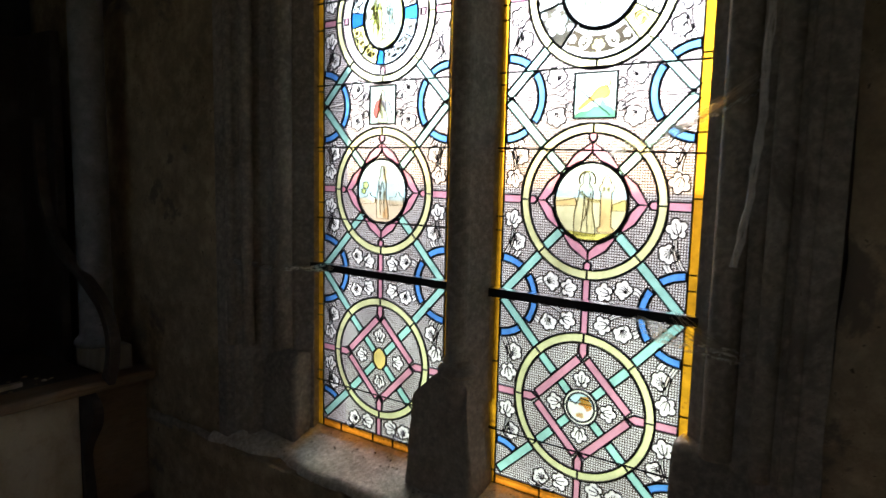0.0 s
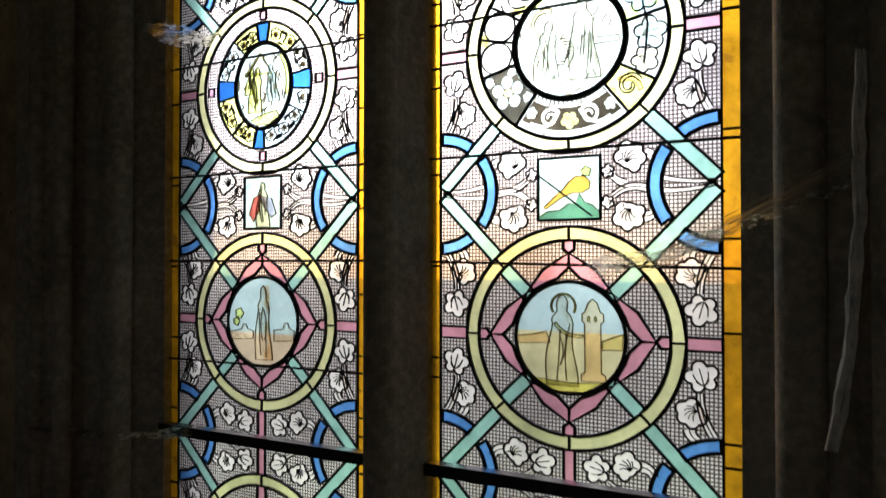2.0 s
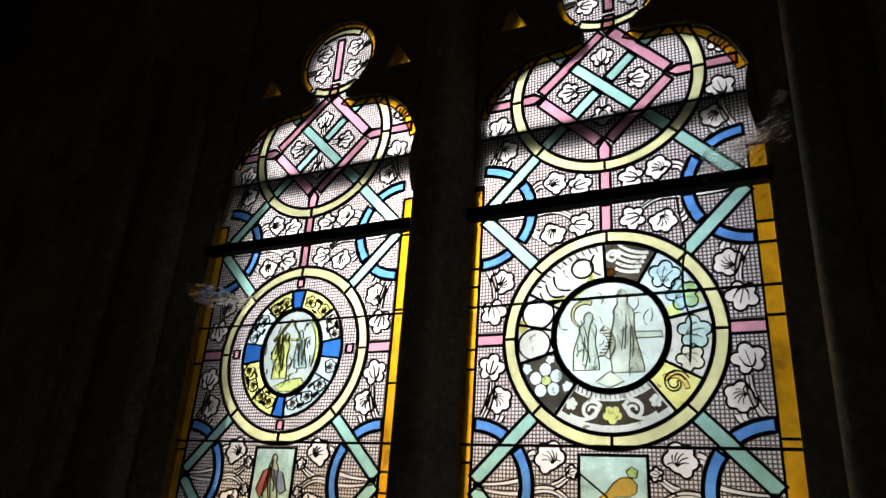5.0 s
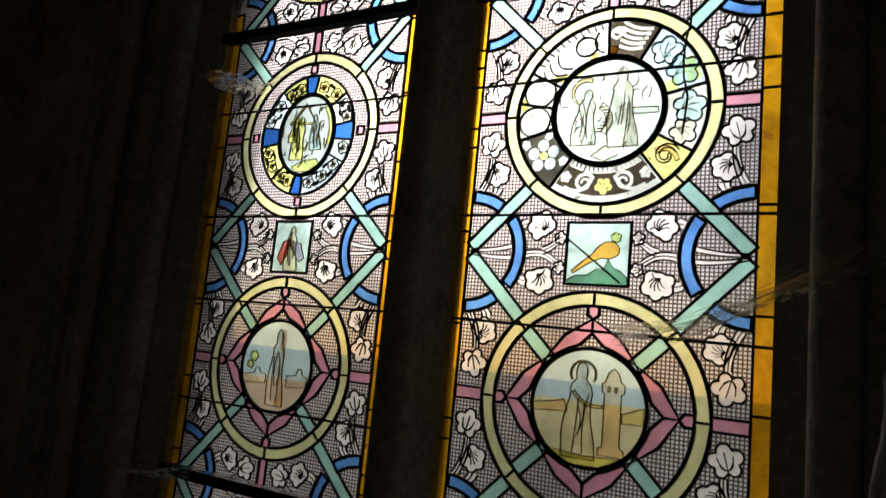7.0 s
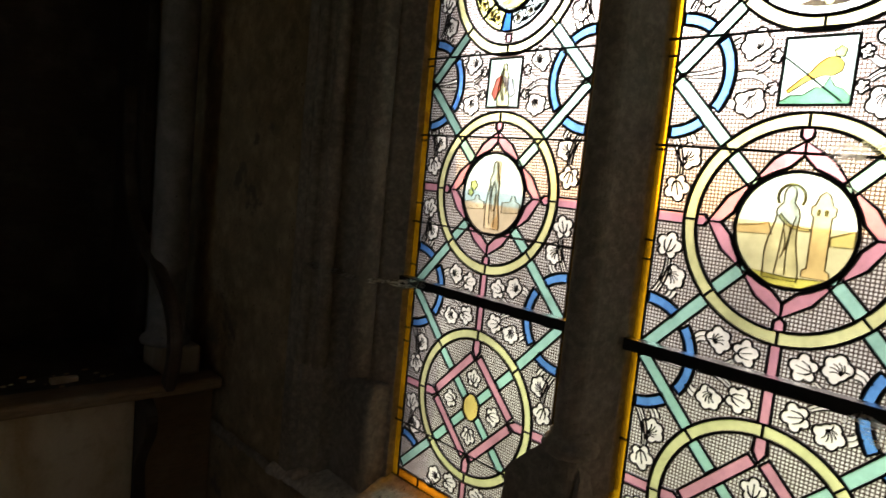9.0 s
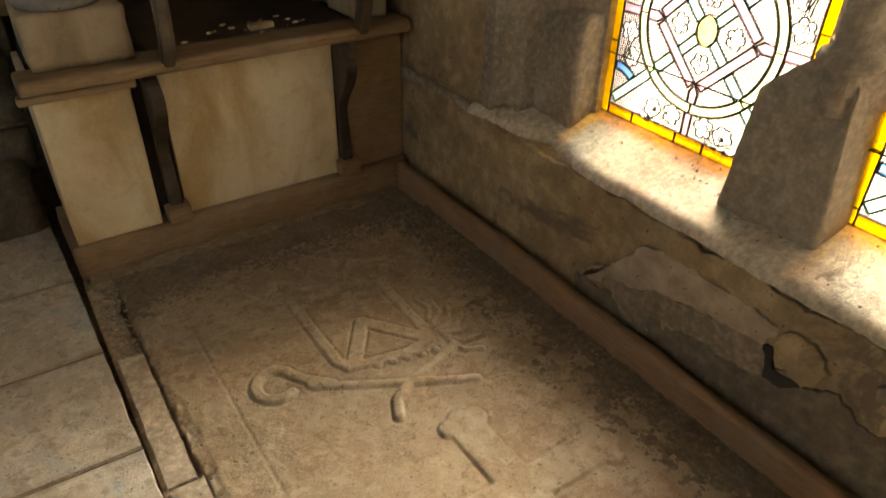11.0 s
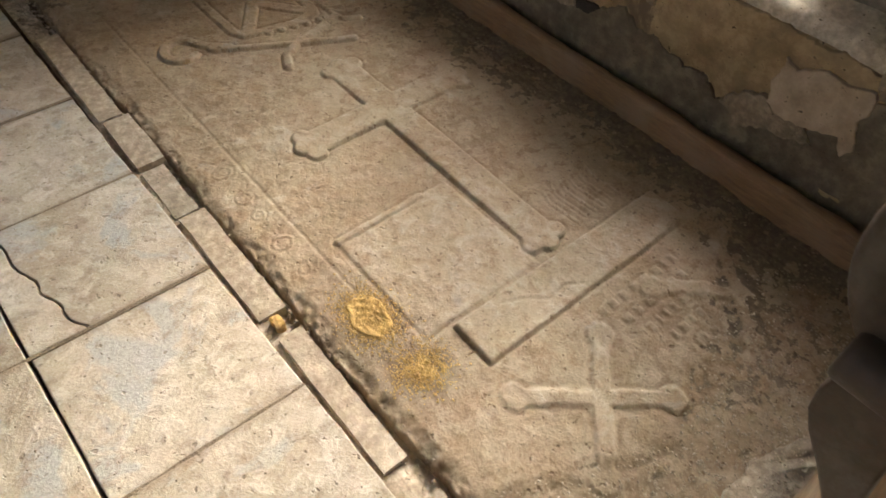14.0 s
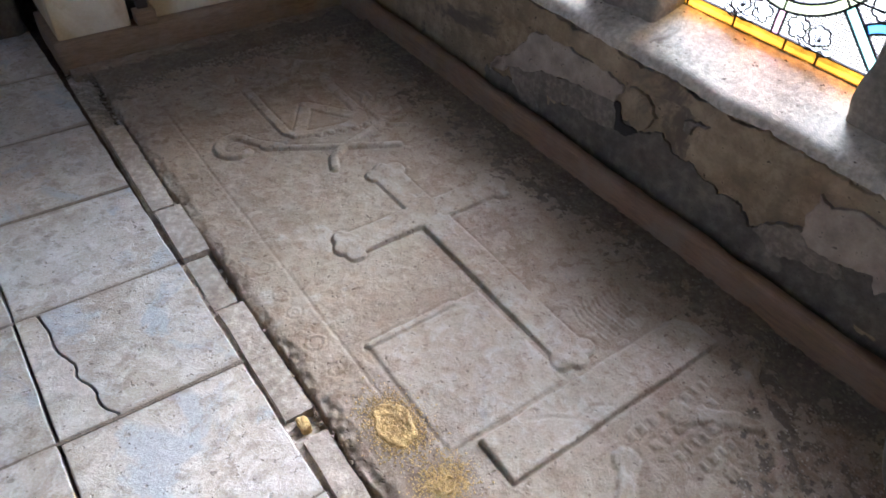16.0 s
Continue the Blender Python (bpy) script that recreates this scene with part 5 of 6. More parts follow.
TRACERY_HOLES = [(1.528, 3.02, 1), (1.995, 3.02, -1), (1.177, 3.04, 1), (0.72, 3.03, -1), (1.365, 3.15, 1)]
tracery = structure(thing("window_tracery", "dark cusped stone tracery heads over two lights", "tracery"), "dark cusped stone tracery heads over two lights", "tracery")
part("tracery_stone", tracery_plate(), M_ASHLAR, tracery)
for a, b, s in TRACERY_HOLES:
    bm = bmesh.new()
    bm.faces.new([bm.verts.new((1.90, a + du, b + dw)) for du, dw in ((-0.06, -0.045), (0.06, -0.045), (0.0, 0.07))])
    part("small_pane", bm, M_PINK if b > 3.1 else M_GOLD, tracery)

# mullion with its broken base block
mullion = structure(thing("window_mullion", "weathered stone mullion on a broken square base", "mullion"), "weathered stone mullion on a broken square base", "mullion")
MY = MIDY
plan = [(1.90, MY - 0.091), (1.85, MY - 0.089), (1.80, MY - 0.077)] + [(1.762 - 0.045 * math.cos(a), MY - 0.026 - 0.040 * math.sin(a)) for a in [math.pi / 2 - math.pi * i / 12 for i in range(13)]] + [(1.80, MY + 0.034), (1.84, MY + 0.066), (1.86, MY + 0.077), (1.90, MY + 0.079)]
bm = prism(plan, 2, 0.86, 3.57)
part("mullion_shaft", bm, M_ASHLAR, mullion)
bm = fine_box(1.745, 1.90, 1.258, 1.538, 0.515, 0.975, 0.016, 0.005, 16, 0.007, 9.0)
for v in bm.verts:
    z = v.co.z
    far = 1.538 - 0.10 * (z - 0.52) if z < 0.87 else 1.503 - 1.05 * (z - 0.87) + 0.012 * noise.noise(Vector((1, 2, z * 45)))
    v.co.y = min(v.co.y, far)
    v.co.y = max(v.co.y, 1.258 + 0.08 * max(0.0, z - 0.55) + (0.5 * (z - 0.92) if z > 0.92 else 0))
    if z > 0.87:
        v.co.x += (z - 0.87) * 0.2
part("base_block", bm, M_ASHLAR, mullion, "broken stone base block", smooth=True)
bm = lathe([(0.052, 0.955), (0.066, 0.965), (0.070, 0.978), (0.064, 0.992), (0.050, 1.0), (0.052, 1.012), (0.046, 1.02)], 1.768, MY - 0.026, 24)
part("base_ring", bm, M_ASHLAR, mullion, smooth=True)

# round rail added outside to make the shadow band across the lights' heads
band_tube = tube([(GX + 0.075, CY_R - 0.42 + 0.1 * i, 2.712) for i in range(17)], 0.034, 14)
tagged(finish(band_tube, "guard_rail", M_IRON, smooth=True), "added round rail that makes a dark band behind the stained glass", "rail")

# iron saddle bars and thin tie rods
for cy in (CY_R, CY_L):
    for z, tilt in ((1.236, 0.006), (2.476, 0.0)):
        bm = prism([(GX - 0.036, z - 0.016), (GX - 0.010, z - 0.017), (GX - 0.010, z + 0.013), (GX - 0.036, z + 0.012)], 1, cy - 0.352, cy + 0.352, 0.002)
        tagged(finish(bm, "saddle_bar", M_IRON), "black iron saddle bar across the stained glass", "iron bar", "saddle bars")
    for z, dz in ((1.938, 0.0), (1.702, -0.012 if cy == CY_R else 0.002), (2.245, 0.0), (2.69, 0.0), (0.765, 0.0), *(((1.427, 0.004),) if cy == CY_L else ())):
        bm = tube([(GX - 0.008, cy + 0.34, z), (GX - 0.008, cy, z + dz / 2), (GX - 0.008, cy - 0.34, z + dz)], 0.0032, 6)
        tagged(finish(bm, "tie_rod", M_IRON), "thin dark iron rod across the glass", "iron rod", "tie rods")
tagged(finish(tube([(GX - 0.012, 0.79 + 0.006 * math.sin(i * 1.3) + 0.004 * math.sin(i * 3.1), 2.50 - 0.04 * i) for i in range(11)], 0.0024, 5), "hanging_wire", M_IRON), "dark dusty wire hanging before the glass", "wire")

# ---- floor ----
floor = structure(finish(box(-2.8, 1.6, -1.5, 4.0, -0.16, -0.055), "floor", M_DIRT), "dirt bed under worn flagstones", "floor")

# wooden beam along the foot of the window wall
bm = fine_box(1.570, 1.613, -0.6, 2.93, -0.05, 0.104, 0.022, 0.004, 9, 0.006, 4.0)
tagged(finish(bm, "floor_beam", M_BEAM, smooth=True), "long brown wooden beam at the foot of the wall", "beam")


def kerb(x0, x1, y0, y1, top, seed, mat=M_STRIP):
    bm = fine_box(x0, x1, y0, y1, -0.06, top, 0.018, 0.0028, 15, 0.0025, seed)
    return part("kerb_stone", bm, mat, floor)


kerb(0.303, 0.376, 1.880, 2.42, 0.000, 1.0)
kerb(0.308, 0.392, 1.620, 1.872, 0.002, 2.0)
kerb(0.309, 0.380, 1.388, 1.612, -0.012, 2.4)
kerb(0.314, 0.390, 0.955, 1.375, -0.003, 3.0)
kerb(0.324, 0.388, 0.47, 0.885, -0.004, 4.0)
kerb(0.326, 0.372, 0.39, 0.46, -0.028, 4.4)
kerb(0.330, 0.398, -0.10, 0.378, 0.000, 5.0)
kerb(0.315, 0.93, 2.868, 2.940, -0.008, 6.0, M_SUNK)
kerb(0.934, 1.568, 2.872, 2.940, -0.011, 7.0, M_SUNK)


def earth_strip():
    """Trodden earth between the slab's end and the stall."""
    verts, faces = [], []
    nx, ny = 150, 26
    for j in range(ny + 1):
        for i in range(nx + 1):
            x, y = 0.385 + 1.195 * i / nx, 2.672 + 0.205 * j / ny
            z = -0.010 + 0.014 * noise.fractal(Vector((x * 7, y * 9, 4)), 1, 2, 5) + 0.004 * noise.noise(Vector((x * 60, y * 60, 2)))
            verts.append((x, y, z))
    for j in range(ny):
        for i in range(nx):
            a = j * (nx + 1) + i
            faces.append((a, a + 1, a + nx + 2, a + nx + 1))
    me = bpy.data.meshes.new("earth_strip")
    me.from_pydata(verts, [], faces)
    me.materials.append(M_EARTH)
    for p in me.polygons:
        p.use_smooth = True
    return tagged(new("earth_strip", me), "trodden brown earth between slab and stall", "dirt", kind="stuff")


earth_strip()


# dirt packed into the open joint along the slab
def joint_dirt():
    verts, faces = [], []
    nx, ny = 10, 260
    for j in range(ny + 1):
        y = -0.1 + 3.03 * j / ny
        for i in range(nx + 1):
            x = 0.292 + 0.15 * i / nx
            z = -0.019 - 0.02 * min(1.0, max(0.0, (y - 2.4) / 0.05)) - 0.025 * min(1.0, max(0.0, (x - 0.345) / 0.04)) + 0.010 * noise.fractal(Vector((x * 9, y * 6, 2)), 1, 2, 4) + 0.005 * noise.noise(Vector((x * 80, y * 80, 0)))
            verts.append((x, y, z))
    for j in range(ny):
        for i in range(nx):
            a = j * (nx + 1) + i
            faces.append((a, a + 1, a + nx + 2, a + nx + 1))
    me = bpy.data.meshes.new("joint_dirt")
    me.from_pydata(verts, [], faces)
    me.materials.append(M_STRIP)
    return tagged(new("joint_dirt", me), "brown dirt packed in the open joint", "dirt", kind="stuff")


joint_dirt()
mortar = roughen(prism(jag([(0.62, -0.10), (0.64, -0.015), (0.754, 0.008), (0.909, 0.004), (1.03, -0.018), (1.12, -0.06), (1.10, -0.10)], 0.012, 0.03, 8), 2, -0.03, -0.002, 0.003), 0.006, 22, 4, 2.0)
tagged(finish(mortar, "mortar_strip", M_STRIP, smooth=True), "pale crumbled mortar strip before the bench plinth", "mortar")


# the carved ledger
def seg_dist(X, Y, p, q):
    px, py, qx, qy = *p, *q
    dx, dy = qx - px, qy - py
    t = np.clip(((X - px) * dx + (Y - py) * dy) / (dx * dx + dy * dy), 0, 1)
    return np.hypot(X - px - t * dx, Y - py - t * dy)


def path_dist(X, Y, pts):
    return np.minimum.reduce([seg_dist(X, Y, a, b) for a, b in zip(pts, pts[1:])])


def rect_dist(X, Y, x0, x1, y0, y1):
    return np.maximum(np.maximum(x0 - X, X - x1), np.maximum(y0 - Y, Y - y1))


def smooth_field(shape_x, shape_y, scale, seed, octaves=4):
    """Value noise on a grid."""
    rs = np.random.RandomState(seed)
    tot = np.zeros(shape_x.shape)
    amp, norm = 1.0, 0.0
    for o in range(octaves):
        g = rs.rand(64, 64)
        fx, fy = shape_x * scale * 2 ** o, shape_y * scale * 2 ** o
        ix, iy = np.floor(fx).astype(int), np.floor(fy).astype(int)
        tx, ty = fx - ix, fy - iy
        tx, ty = tx * tx * (3 - 2 * tx), ty * ty * (3 - 2 * ty)
        a, b = g[ix % 64, iy % 64], g[(ix + 1) % 64, iy % 64]
        c, d = g[ix % 64, (iy + 1) % 64], g[(ix + 1) % 64, (iy + 1) % 64]
        tot += amp * ((a * (1 - tx) + b * tx) * (1 - ty) + (c * (1 - tx) + d * tx) * ty - 0.5)
        norm += amp
        amp *= 0.55
    return tot / norm


def ledger():
    x0, x1, y0, y1, st = 0.375, 1.582, -0.12, 2.70, 0.0042
    xs, ys = np.arange(x0, x1, st), np.arange(y0, y1, st)
    X, Y = np.meshgrid(xs, ys)
    n1, n2 = smooth_field(X, Y, 9, 1), smooth_field(X, Y, 45, 2)
    n3 = smooth_field(X, Y, 3, 3)
    H = 0.004 * n3 + 0.005 * n1 + 0.0035 * n2
    Xw, Yw = X + 0.006 * n1, Y + 0.006 * smooth_field(X, Y, 9, 5)
    wear = np.clip(0.75 + 1.6 * smooth_field(X, Y, 5, 6), 0.35, 1.1)

    def up(d, h, soft=0.007):
        s = np.clip(0.5 - d / soft / 2, 0, 1)
        return h * s * s * (3 - 2 * s)
    R = np.zeros(X.shape)
    # cross with trefoil ends
    cx, cy, hw = 1.034, 1.405, 0.052
    d = np.minimum(rect_dist(Xw, Yw, cx - hw, cx + hw, 0.72, 1.66), rect_dist(Xw, Yw, 0.745, 1.30, cy - hw, cy + hw))
    for ex, ey, ux, uy in ((cx, 1.665, 0, 1), (0.745, cy, -1, 0), (1.30, cy, 1, 0), (cx, 0.72, 0, -1)):
        for ox, oy in ((ux * 0.018, uy * 0.018), (uy * 0.042, ux * 0.042), (-uy * 0.042, -ux * 0.042)):
            d = np.minimum(d, np.hypot(Xw - ex - ox, Yw - ey - oy) - 0.031)
    R = np.maximum(R, up(d, 0.0115, 0.009))
    # sunk ground beside the cross, and the plaque below it
    R = np.maximum(R, up(rect_dist(Xw, Yw, 0.592, 0.965, 0.665, 1.045), 0.005))
    R = np.maximum(R, up(path_dist(Xw, Yw, [(0.60, 1.04), (0.87, 1.04)]) - 0.012, 0.010))
    # scroll bar, raised
    R = np.maximum(R, up(rect_dist(Xw, Yw, 0.668, 1.398, 0.522, 0.655), 0.012))
    R -= up(path_dist(Xw, Yw, [(0.80, 0.63), (0.86, 0.60), (0.90, 0.565), (0.96, 0.57), (1.0, 0.545)]) - 0.001, 0.008, 0.006)
    # crossed bones
    for p, q in (((0.655, 0.425), (0.925, 0.20)), ((0.925, 0.42), (0.672, 0.175)), ((1.13, 0.432), (1.30, 0.285)), ((1.405, 0.425), (1.21, 0.182))):
        d = seg_dist(Xw, Yw, p, q) - 0.024
        for e in (p, q):
            d = np.minimum(d, np.hypot(Xw - e[0], Yw - e[1]) - 0.036)
        R = np.maximum(R, up(d + 0.016 * n2 + 0.01 * n1, 0.0075, 0.012))
    # shield with a chevron, crozier and staff behind it, cap above
    frame_pts = [(0.850, 2.40), (0.852, 2.06), (0.873, 2.018), (1.06, 1.982), (1.140, 1.995), (1.152, 2.03), (1.156, 2.33)]
    d = path_dist(Xw, Yw, frame_pts) - 0.018
    d = np.minimum(d, path_dist(Xw, Yw, [(0.893, 2.030), (1.0, 2.190), (1.140, 2.005)]) - 0.023)
    R = np.maximum(R, up(d, 0.012))
    hook = [(0.660 + 0.057 * math.cos(radians(a)), 2.070 + 0.060 * math.sin(radians(a))) for a in range(300, 20, -15)]
    d = path_dist(Xw, Yw, hook) - 0.0165
    d = np.minimum(d, path_dist(Xw, Yw, [(0.712, 2.09), (0.74, 2.045), (0.80, 1.99)]) - 0.016)
    d = np.minimum(d, np.hypot(Xw - 0.76, Yw - 2.012) - 0.026)
    d = np.minimum(d, path_dist(Xw, Yw, [(0.78, 1.99), (0.98, 1.875), (1.168, 1.779)]) - 0.013)
    d = np.minimum(d, path_dist(Xw, Yw, [(0.898, 1.772), (0.925, 1.83), (0.99, 1.868), (1.10, 1.90), (1.19, 1.93)]) - 0.015)
    for k in range(7):
        a = radians(-75 + 22 * k)
        p = (1.19, 1.96 + 0.02 * k)
        d = np.minimum(d, path_dist(Xw, Yw, [p, (p[0] + 0.06 * math.cos(a), p[1] + 0.06 * math.sin(a)), (p[0] + 0.11 * math.cos(a + 0.4), p[1] + 0.11 * math.sin(a + 0.4))]) - 0.008)
    for k in range(5):
        d = np.minimum(d, np.hypot(Xw - 0.95 - 0.045 * k, Yw - 1.985 + 0.01 * k) - 0.014)
    cap = [(0.80, 2.47), (0.86, 2.52), (0.92, 2.45), (0.99, 2.53), (1.06, 2.44), (1.13, 2.50), (1.24, 2.42)]
    R = np.maximum(R, up(d, 0.013, 0.009))
    d = path_dist(Xw, Yw, cap) - 0.019
    d = np.minimum(d, path_dist(Xw, Yw, [(0.86, 2.42), (0.95, 2.38), (1.05, 2.40), (1.16, 2.36)]) - 0.016)
    d = np.minimum(d, path_dist(Xw, Yw, [(0.74, 2.52), (0.77, 2.45)]) - 0.010)
    R = np.maximum(R, up(d + 0.030 * n2 + 0.015 * n1, 0.012, 0.010))
    # worn rows of illegible lettering: low bars
    rs = random.Random(5)
    for row in range(5):
        y = 0.46 - 0.052 * row
        x = 0.97 + 0.03 * row
        while x < 1.25 - 0.02 * row:
            w = rs.uniform(0.012, 0.03)
            R = np.maximum(R, up(rect_dist(Xw, Yw, x, x + w, y - 0.014, y + 0.014), 0.005, 0.006))
            x += w + 0.014
    y = 1.02
    while y < 1.75:
        w = rs.uniform(0.015, 0.04)
        R = np.maximum(R, up(np.abs(np.hypot((Xw - 0.487) * rs.uniform(0.7, 1.3), Yw - y) - w * 0.6) - 0.003, 0.003, 0.006))
        y += w + rs.uniform(0.04, 0.09)
    for k in range(6):
        R = np.maximum(R, up(path_dist(Xw, Yw, [(1.15 + 0.035 * k, 0.70), (1.14 + 0.035 * k, 0.80), (1.155 + 0.035 * k, 0.84)]) - 0.005, 0.006))
    # dirt-filled groove that runs round every raised shape
    gy, gx = np.gradient(R, st)
    H += R * wear - 0.0055 * np.clip(np.hypot(gx, gy) / 0.9, 0, 1) * (R < 0.006)
    raised = (R > 0.0035) | (n3 + 0.6 * n1 > 0.26)
    # border line
    bx = 0.533 + 0.006 * (2.56 - Y)
    H -= up(np.abs(Xw - bx) - 0.002, 0.0035, 0.006) * (Y < 2.58) * (Y > 0.85)
    H -= up(np.abs(Xw - 1.475) - 0.003, 0.005, 0.006)
    # broken near end, and crumbling long edge
    end = 0.30 - 0.42 * (X - 0.5)
    end = np.where(X > 0.86, 0.15 + 0.5 * (X - 0.86), end) + 0.05 * n1 + 0.02 * n2
    low = np.clip((end - Y) / 0.035, 0, 1)
    H -= low * (0.009 + 0.012 * smooth_field(X, Y, 14, 9) + 0.01 * n2)
    edge = 0.384 + 0.014 * np.clip((2.68 - Y) / 1.0, 0, 1) + 0.016 * np.clip((1.3 - Y) / 1.0, 0, 1) + 0.022 * smooth_field(X * 0, Y, 8, 11) + 0.012 * smooth_field(X * 0, Y, 30, 12)
    H -= np.clip((edge + 0.03 + 0.05 * n1 - X) / 0.03, 0, 1) * 0.010 * (1 + 3 * n2)
    H -= np.clip((edge - X) / 0.006, 0, 1) * 0.055
    H -= np.clip((Y - 2.684 + 0.02 * n1) / 0.006, 0, 1) * 0.03
    # dust and grit gathered by the beam and the stall
    near_wall = np.clip((X - 1.38) / 0.19, 0, 1)
    H += near_wall * 0.012 * (0.5 + 1.5 * np.clip(n2 + 0.1, 0, 1))
    H += np.clip((Y - 2.52) / 0.16, 0, 1) * 0.010 * (0.5 + 1.2 * np.clip(n2 + 0.1, 0, 1)) * (X > edge + 0.03)
    nx, ny = len(xs), len(ys)
    verts = np.stack((X, Y, H), -1).reshape(-1, 3)
    i = np.arange(nx * ny).reshape(ny, nx)
    faces = np.stack((i[:-1, :-1], i[:-1, 1:], i[1:, 1:], i[1:, :-1]), -1).reshape(-1, 4)
    me = bpy.data.meshes.new("grave_slab")
    me.from_pydata(verts.tolist(), [], faces.tolist())
    me.materials.append(M_SLAB)
    me.materials.append(M_SUNK)
    me.materials.append(M_EARTH)
    pick = raised
    pick &= ~(low > 0.3)
    earth = (X + 0.26 * n1 + 0.34 * n2 > 1.43) | (Y + 0.14 * n1 + 0.24 * n2 > 2.63) | ((low > 0.6) & (n1 + n2 > 0.12))
    slot = np.where(earth[:-1, :-1] & ~((R > 0.006)[:-1, :-1]), 2, np.where(pick[:-1, :-1], 0, 1)).reshape(-1)
    me.polygons.foreach_set("material_index", slot.astype(np.int32))
    me.polygons.foreach_set("use_smooth", np.ones(len(slot), bool))
    return tagged(new("grave_slab", me), "worn carved stone grave slab with cross, shield and crossed bones", "grave slab")


ledger()

# ---- choir stall at the end wall ----


def sweep_arm(x, th, yf, back, zseat, height, name, parent, mat):
    """A curved stall arm: rounded at the seat and sweeping up and back. back is +1 or -1 along y."""
    key = [(0.0, 0.0), (-0.035, 0.10), (-0.035, 0.21), (0.03, 0.325), (0.19, 0.435), (0.40, 0.555), (0.50, 0.70), (0.54, 0.88), (0.545, height)]
    pts = []
    for i in range(len(key) - 1):
        p0, p1, p2, p3 = (Vector(key[max(0, min(len(key) - 1, i + k))]) for k in (-1, 0, 1, 2))
        for j in range(5):
            t = j / 5
            pts.append(0.5 * (2 * p1 + (p2 - p0) * t + (2 * p0 - 5 * p1 + 4 * p2 - p3) * t * t + (3 * p1 - p0 - 3 * p2 + p3) * t ** 3))
    edge = stroke([(yf + back * p.x, zseat + p.y) for p in pts], 0.062, 0.05)
    arm = part(name, prism(edge, 0, x - th / 2, x + th / 2, 0.007), mat, parent, "dark curved stall arm")
    bead = stroke([(yf + back * (p.x - 0.018), zseat + p.y + 0.006) for p in pts], 0.014, 0.012)
    part("bead", prism(bead, 0, x - th / 2 - 0.006, x + th / 2 + 0.006, 0.003), mat, arm)
    return arm


def bracket_plate(x, th, y0, out, z0, z1):
    """A board sawn to an S-curve, under the seat. out is the way it sticks out along y."""
    prof = [(0.0, z0)]
    n = 20
    for i in range(n + 1):
        t = i / n
        k = min(1.0, max(0.0, (t - 0.38) / 0.42))
        w = 0.026 + 0.085 * k * k * (3 - 2 * k) + 0.012 * math.cos(t * 7.0)
        if t > 0.86:
            w -= 3.2 * (t - 0.86) ** 2
        prof.append((out * w, z0 + (z1 - z0) * t))
    prof.append((0.0, z1))
    return prism([(y0 + a, z) for a, z in prof], 0, x - th / 2, x + th / 2, 0.004)


stall = thing("choir_stall", "old choir stall with cream front panel and dark curved brackets", "choir stall")
FY = 2.945
part("plinth", fine_box(0.292, 1.64, FY, 3.30, -0.04, 0.098, 0.03, 0.004, 9, 0.005, 12), M_PALEWOOD, stall, "worn wooden plinth", smooth=True)
part("front_panel", box(0.70, 1.335, 2.992, 3.02, 0.098, 0.655, 0.003), M_PANEL, stall, "stained cream plaster panel")
part("pier_panel", box(0.318, 0.605, 2.965, 3.02, 0.098, 0.655, 0.006), M_PANEL, stall, "stained cream plaster panel")
part("end_panel", box(0.318, 0.34, 3.021, 3.42, 0.098, 0.655, 0.004), M_PANEL, stall)
part("side_panel", box(1.381, 1.64, 2.99, 3.02, 0.098, 0.655, 0.004), M_PALEWOOD, stall, "brown side panel")
# solid block; the dark hollow is given by its near-black colour
part("carcass", box(0.35, 1.57, 3.025, 3.85, 0.0, 0.64), M_BLACK, stall, "inside of the stall, its shade put in as near-black")
bm = box(0.292, 1.64, 2.905, 3.045, 0.655, 0.702, 0.014, 3)
part("seat_rail", roughen(bm, 0.004, 9), M_PALEWOOD, stall, "worn brown seat rail with a rounded edge")
part("seat_board", box(0.70, 1.46, 3.046, 3.72, 0.66, 0.69, 0.004), M_ARMWOOD, stall, "dusty seat board")
part("cornice", box(0.280, 0.62, 2.915, 2.96, 0.628, 0.654, 0.008), M_PALEWOOD, stall)
for bx in (0.664, 1.358):
    b = part("bracket", bracket_plate(bx, 0.044, 2.992, -1, 0.165, 0.652), M_DARKWOOD, stall, "dark carved S-shaped bracket")
    part("bracket_foot", box(bx - 0.042, bx + 0.042, 2.925, 2.99, 0.105, 0.162, 0.006), M_PALEWOOD, b)
    sweep_arm(bx + 0.06, 0.036, 2.90, 1, 0.70, 1.15, "arm", stall, M_ARMWOOD)
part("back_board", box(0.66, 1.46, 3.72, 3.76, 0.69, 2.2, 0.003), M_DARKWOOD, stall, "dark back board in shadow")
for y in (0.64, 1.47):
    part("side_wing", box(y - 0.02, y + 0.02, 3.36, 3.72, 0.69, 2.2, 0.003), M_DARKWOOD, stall)

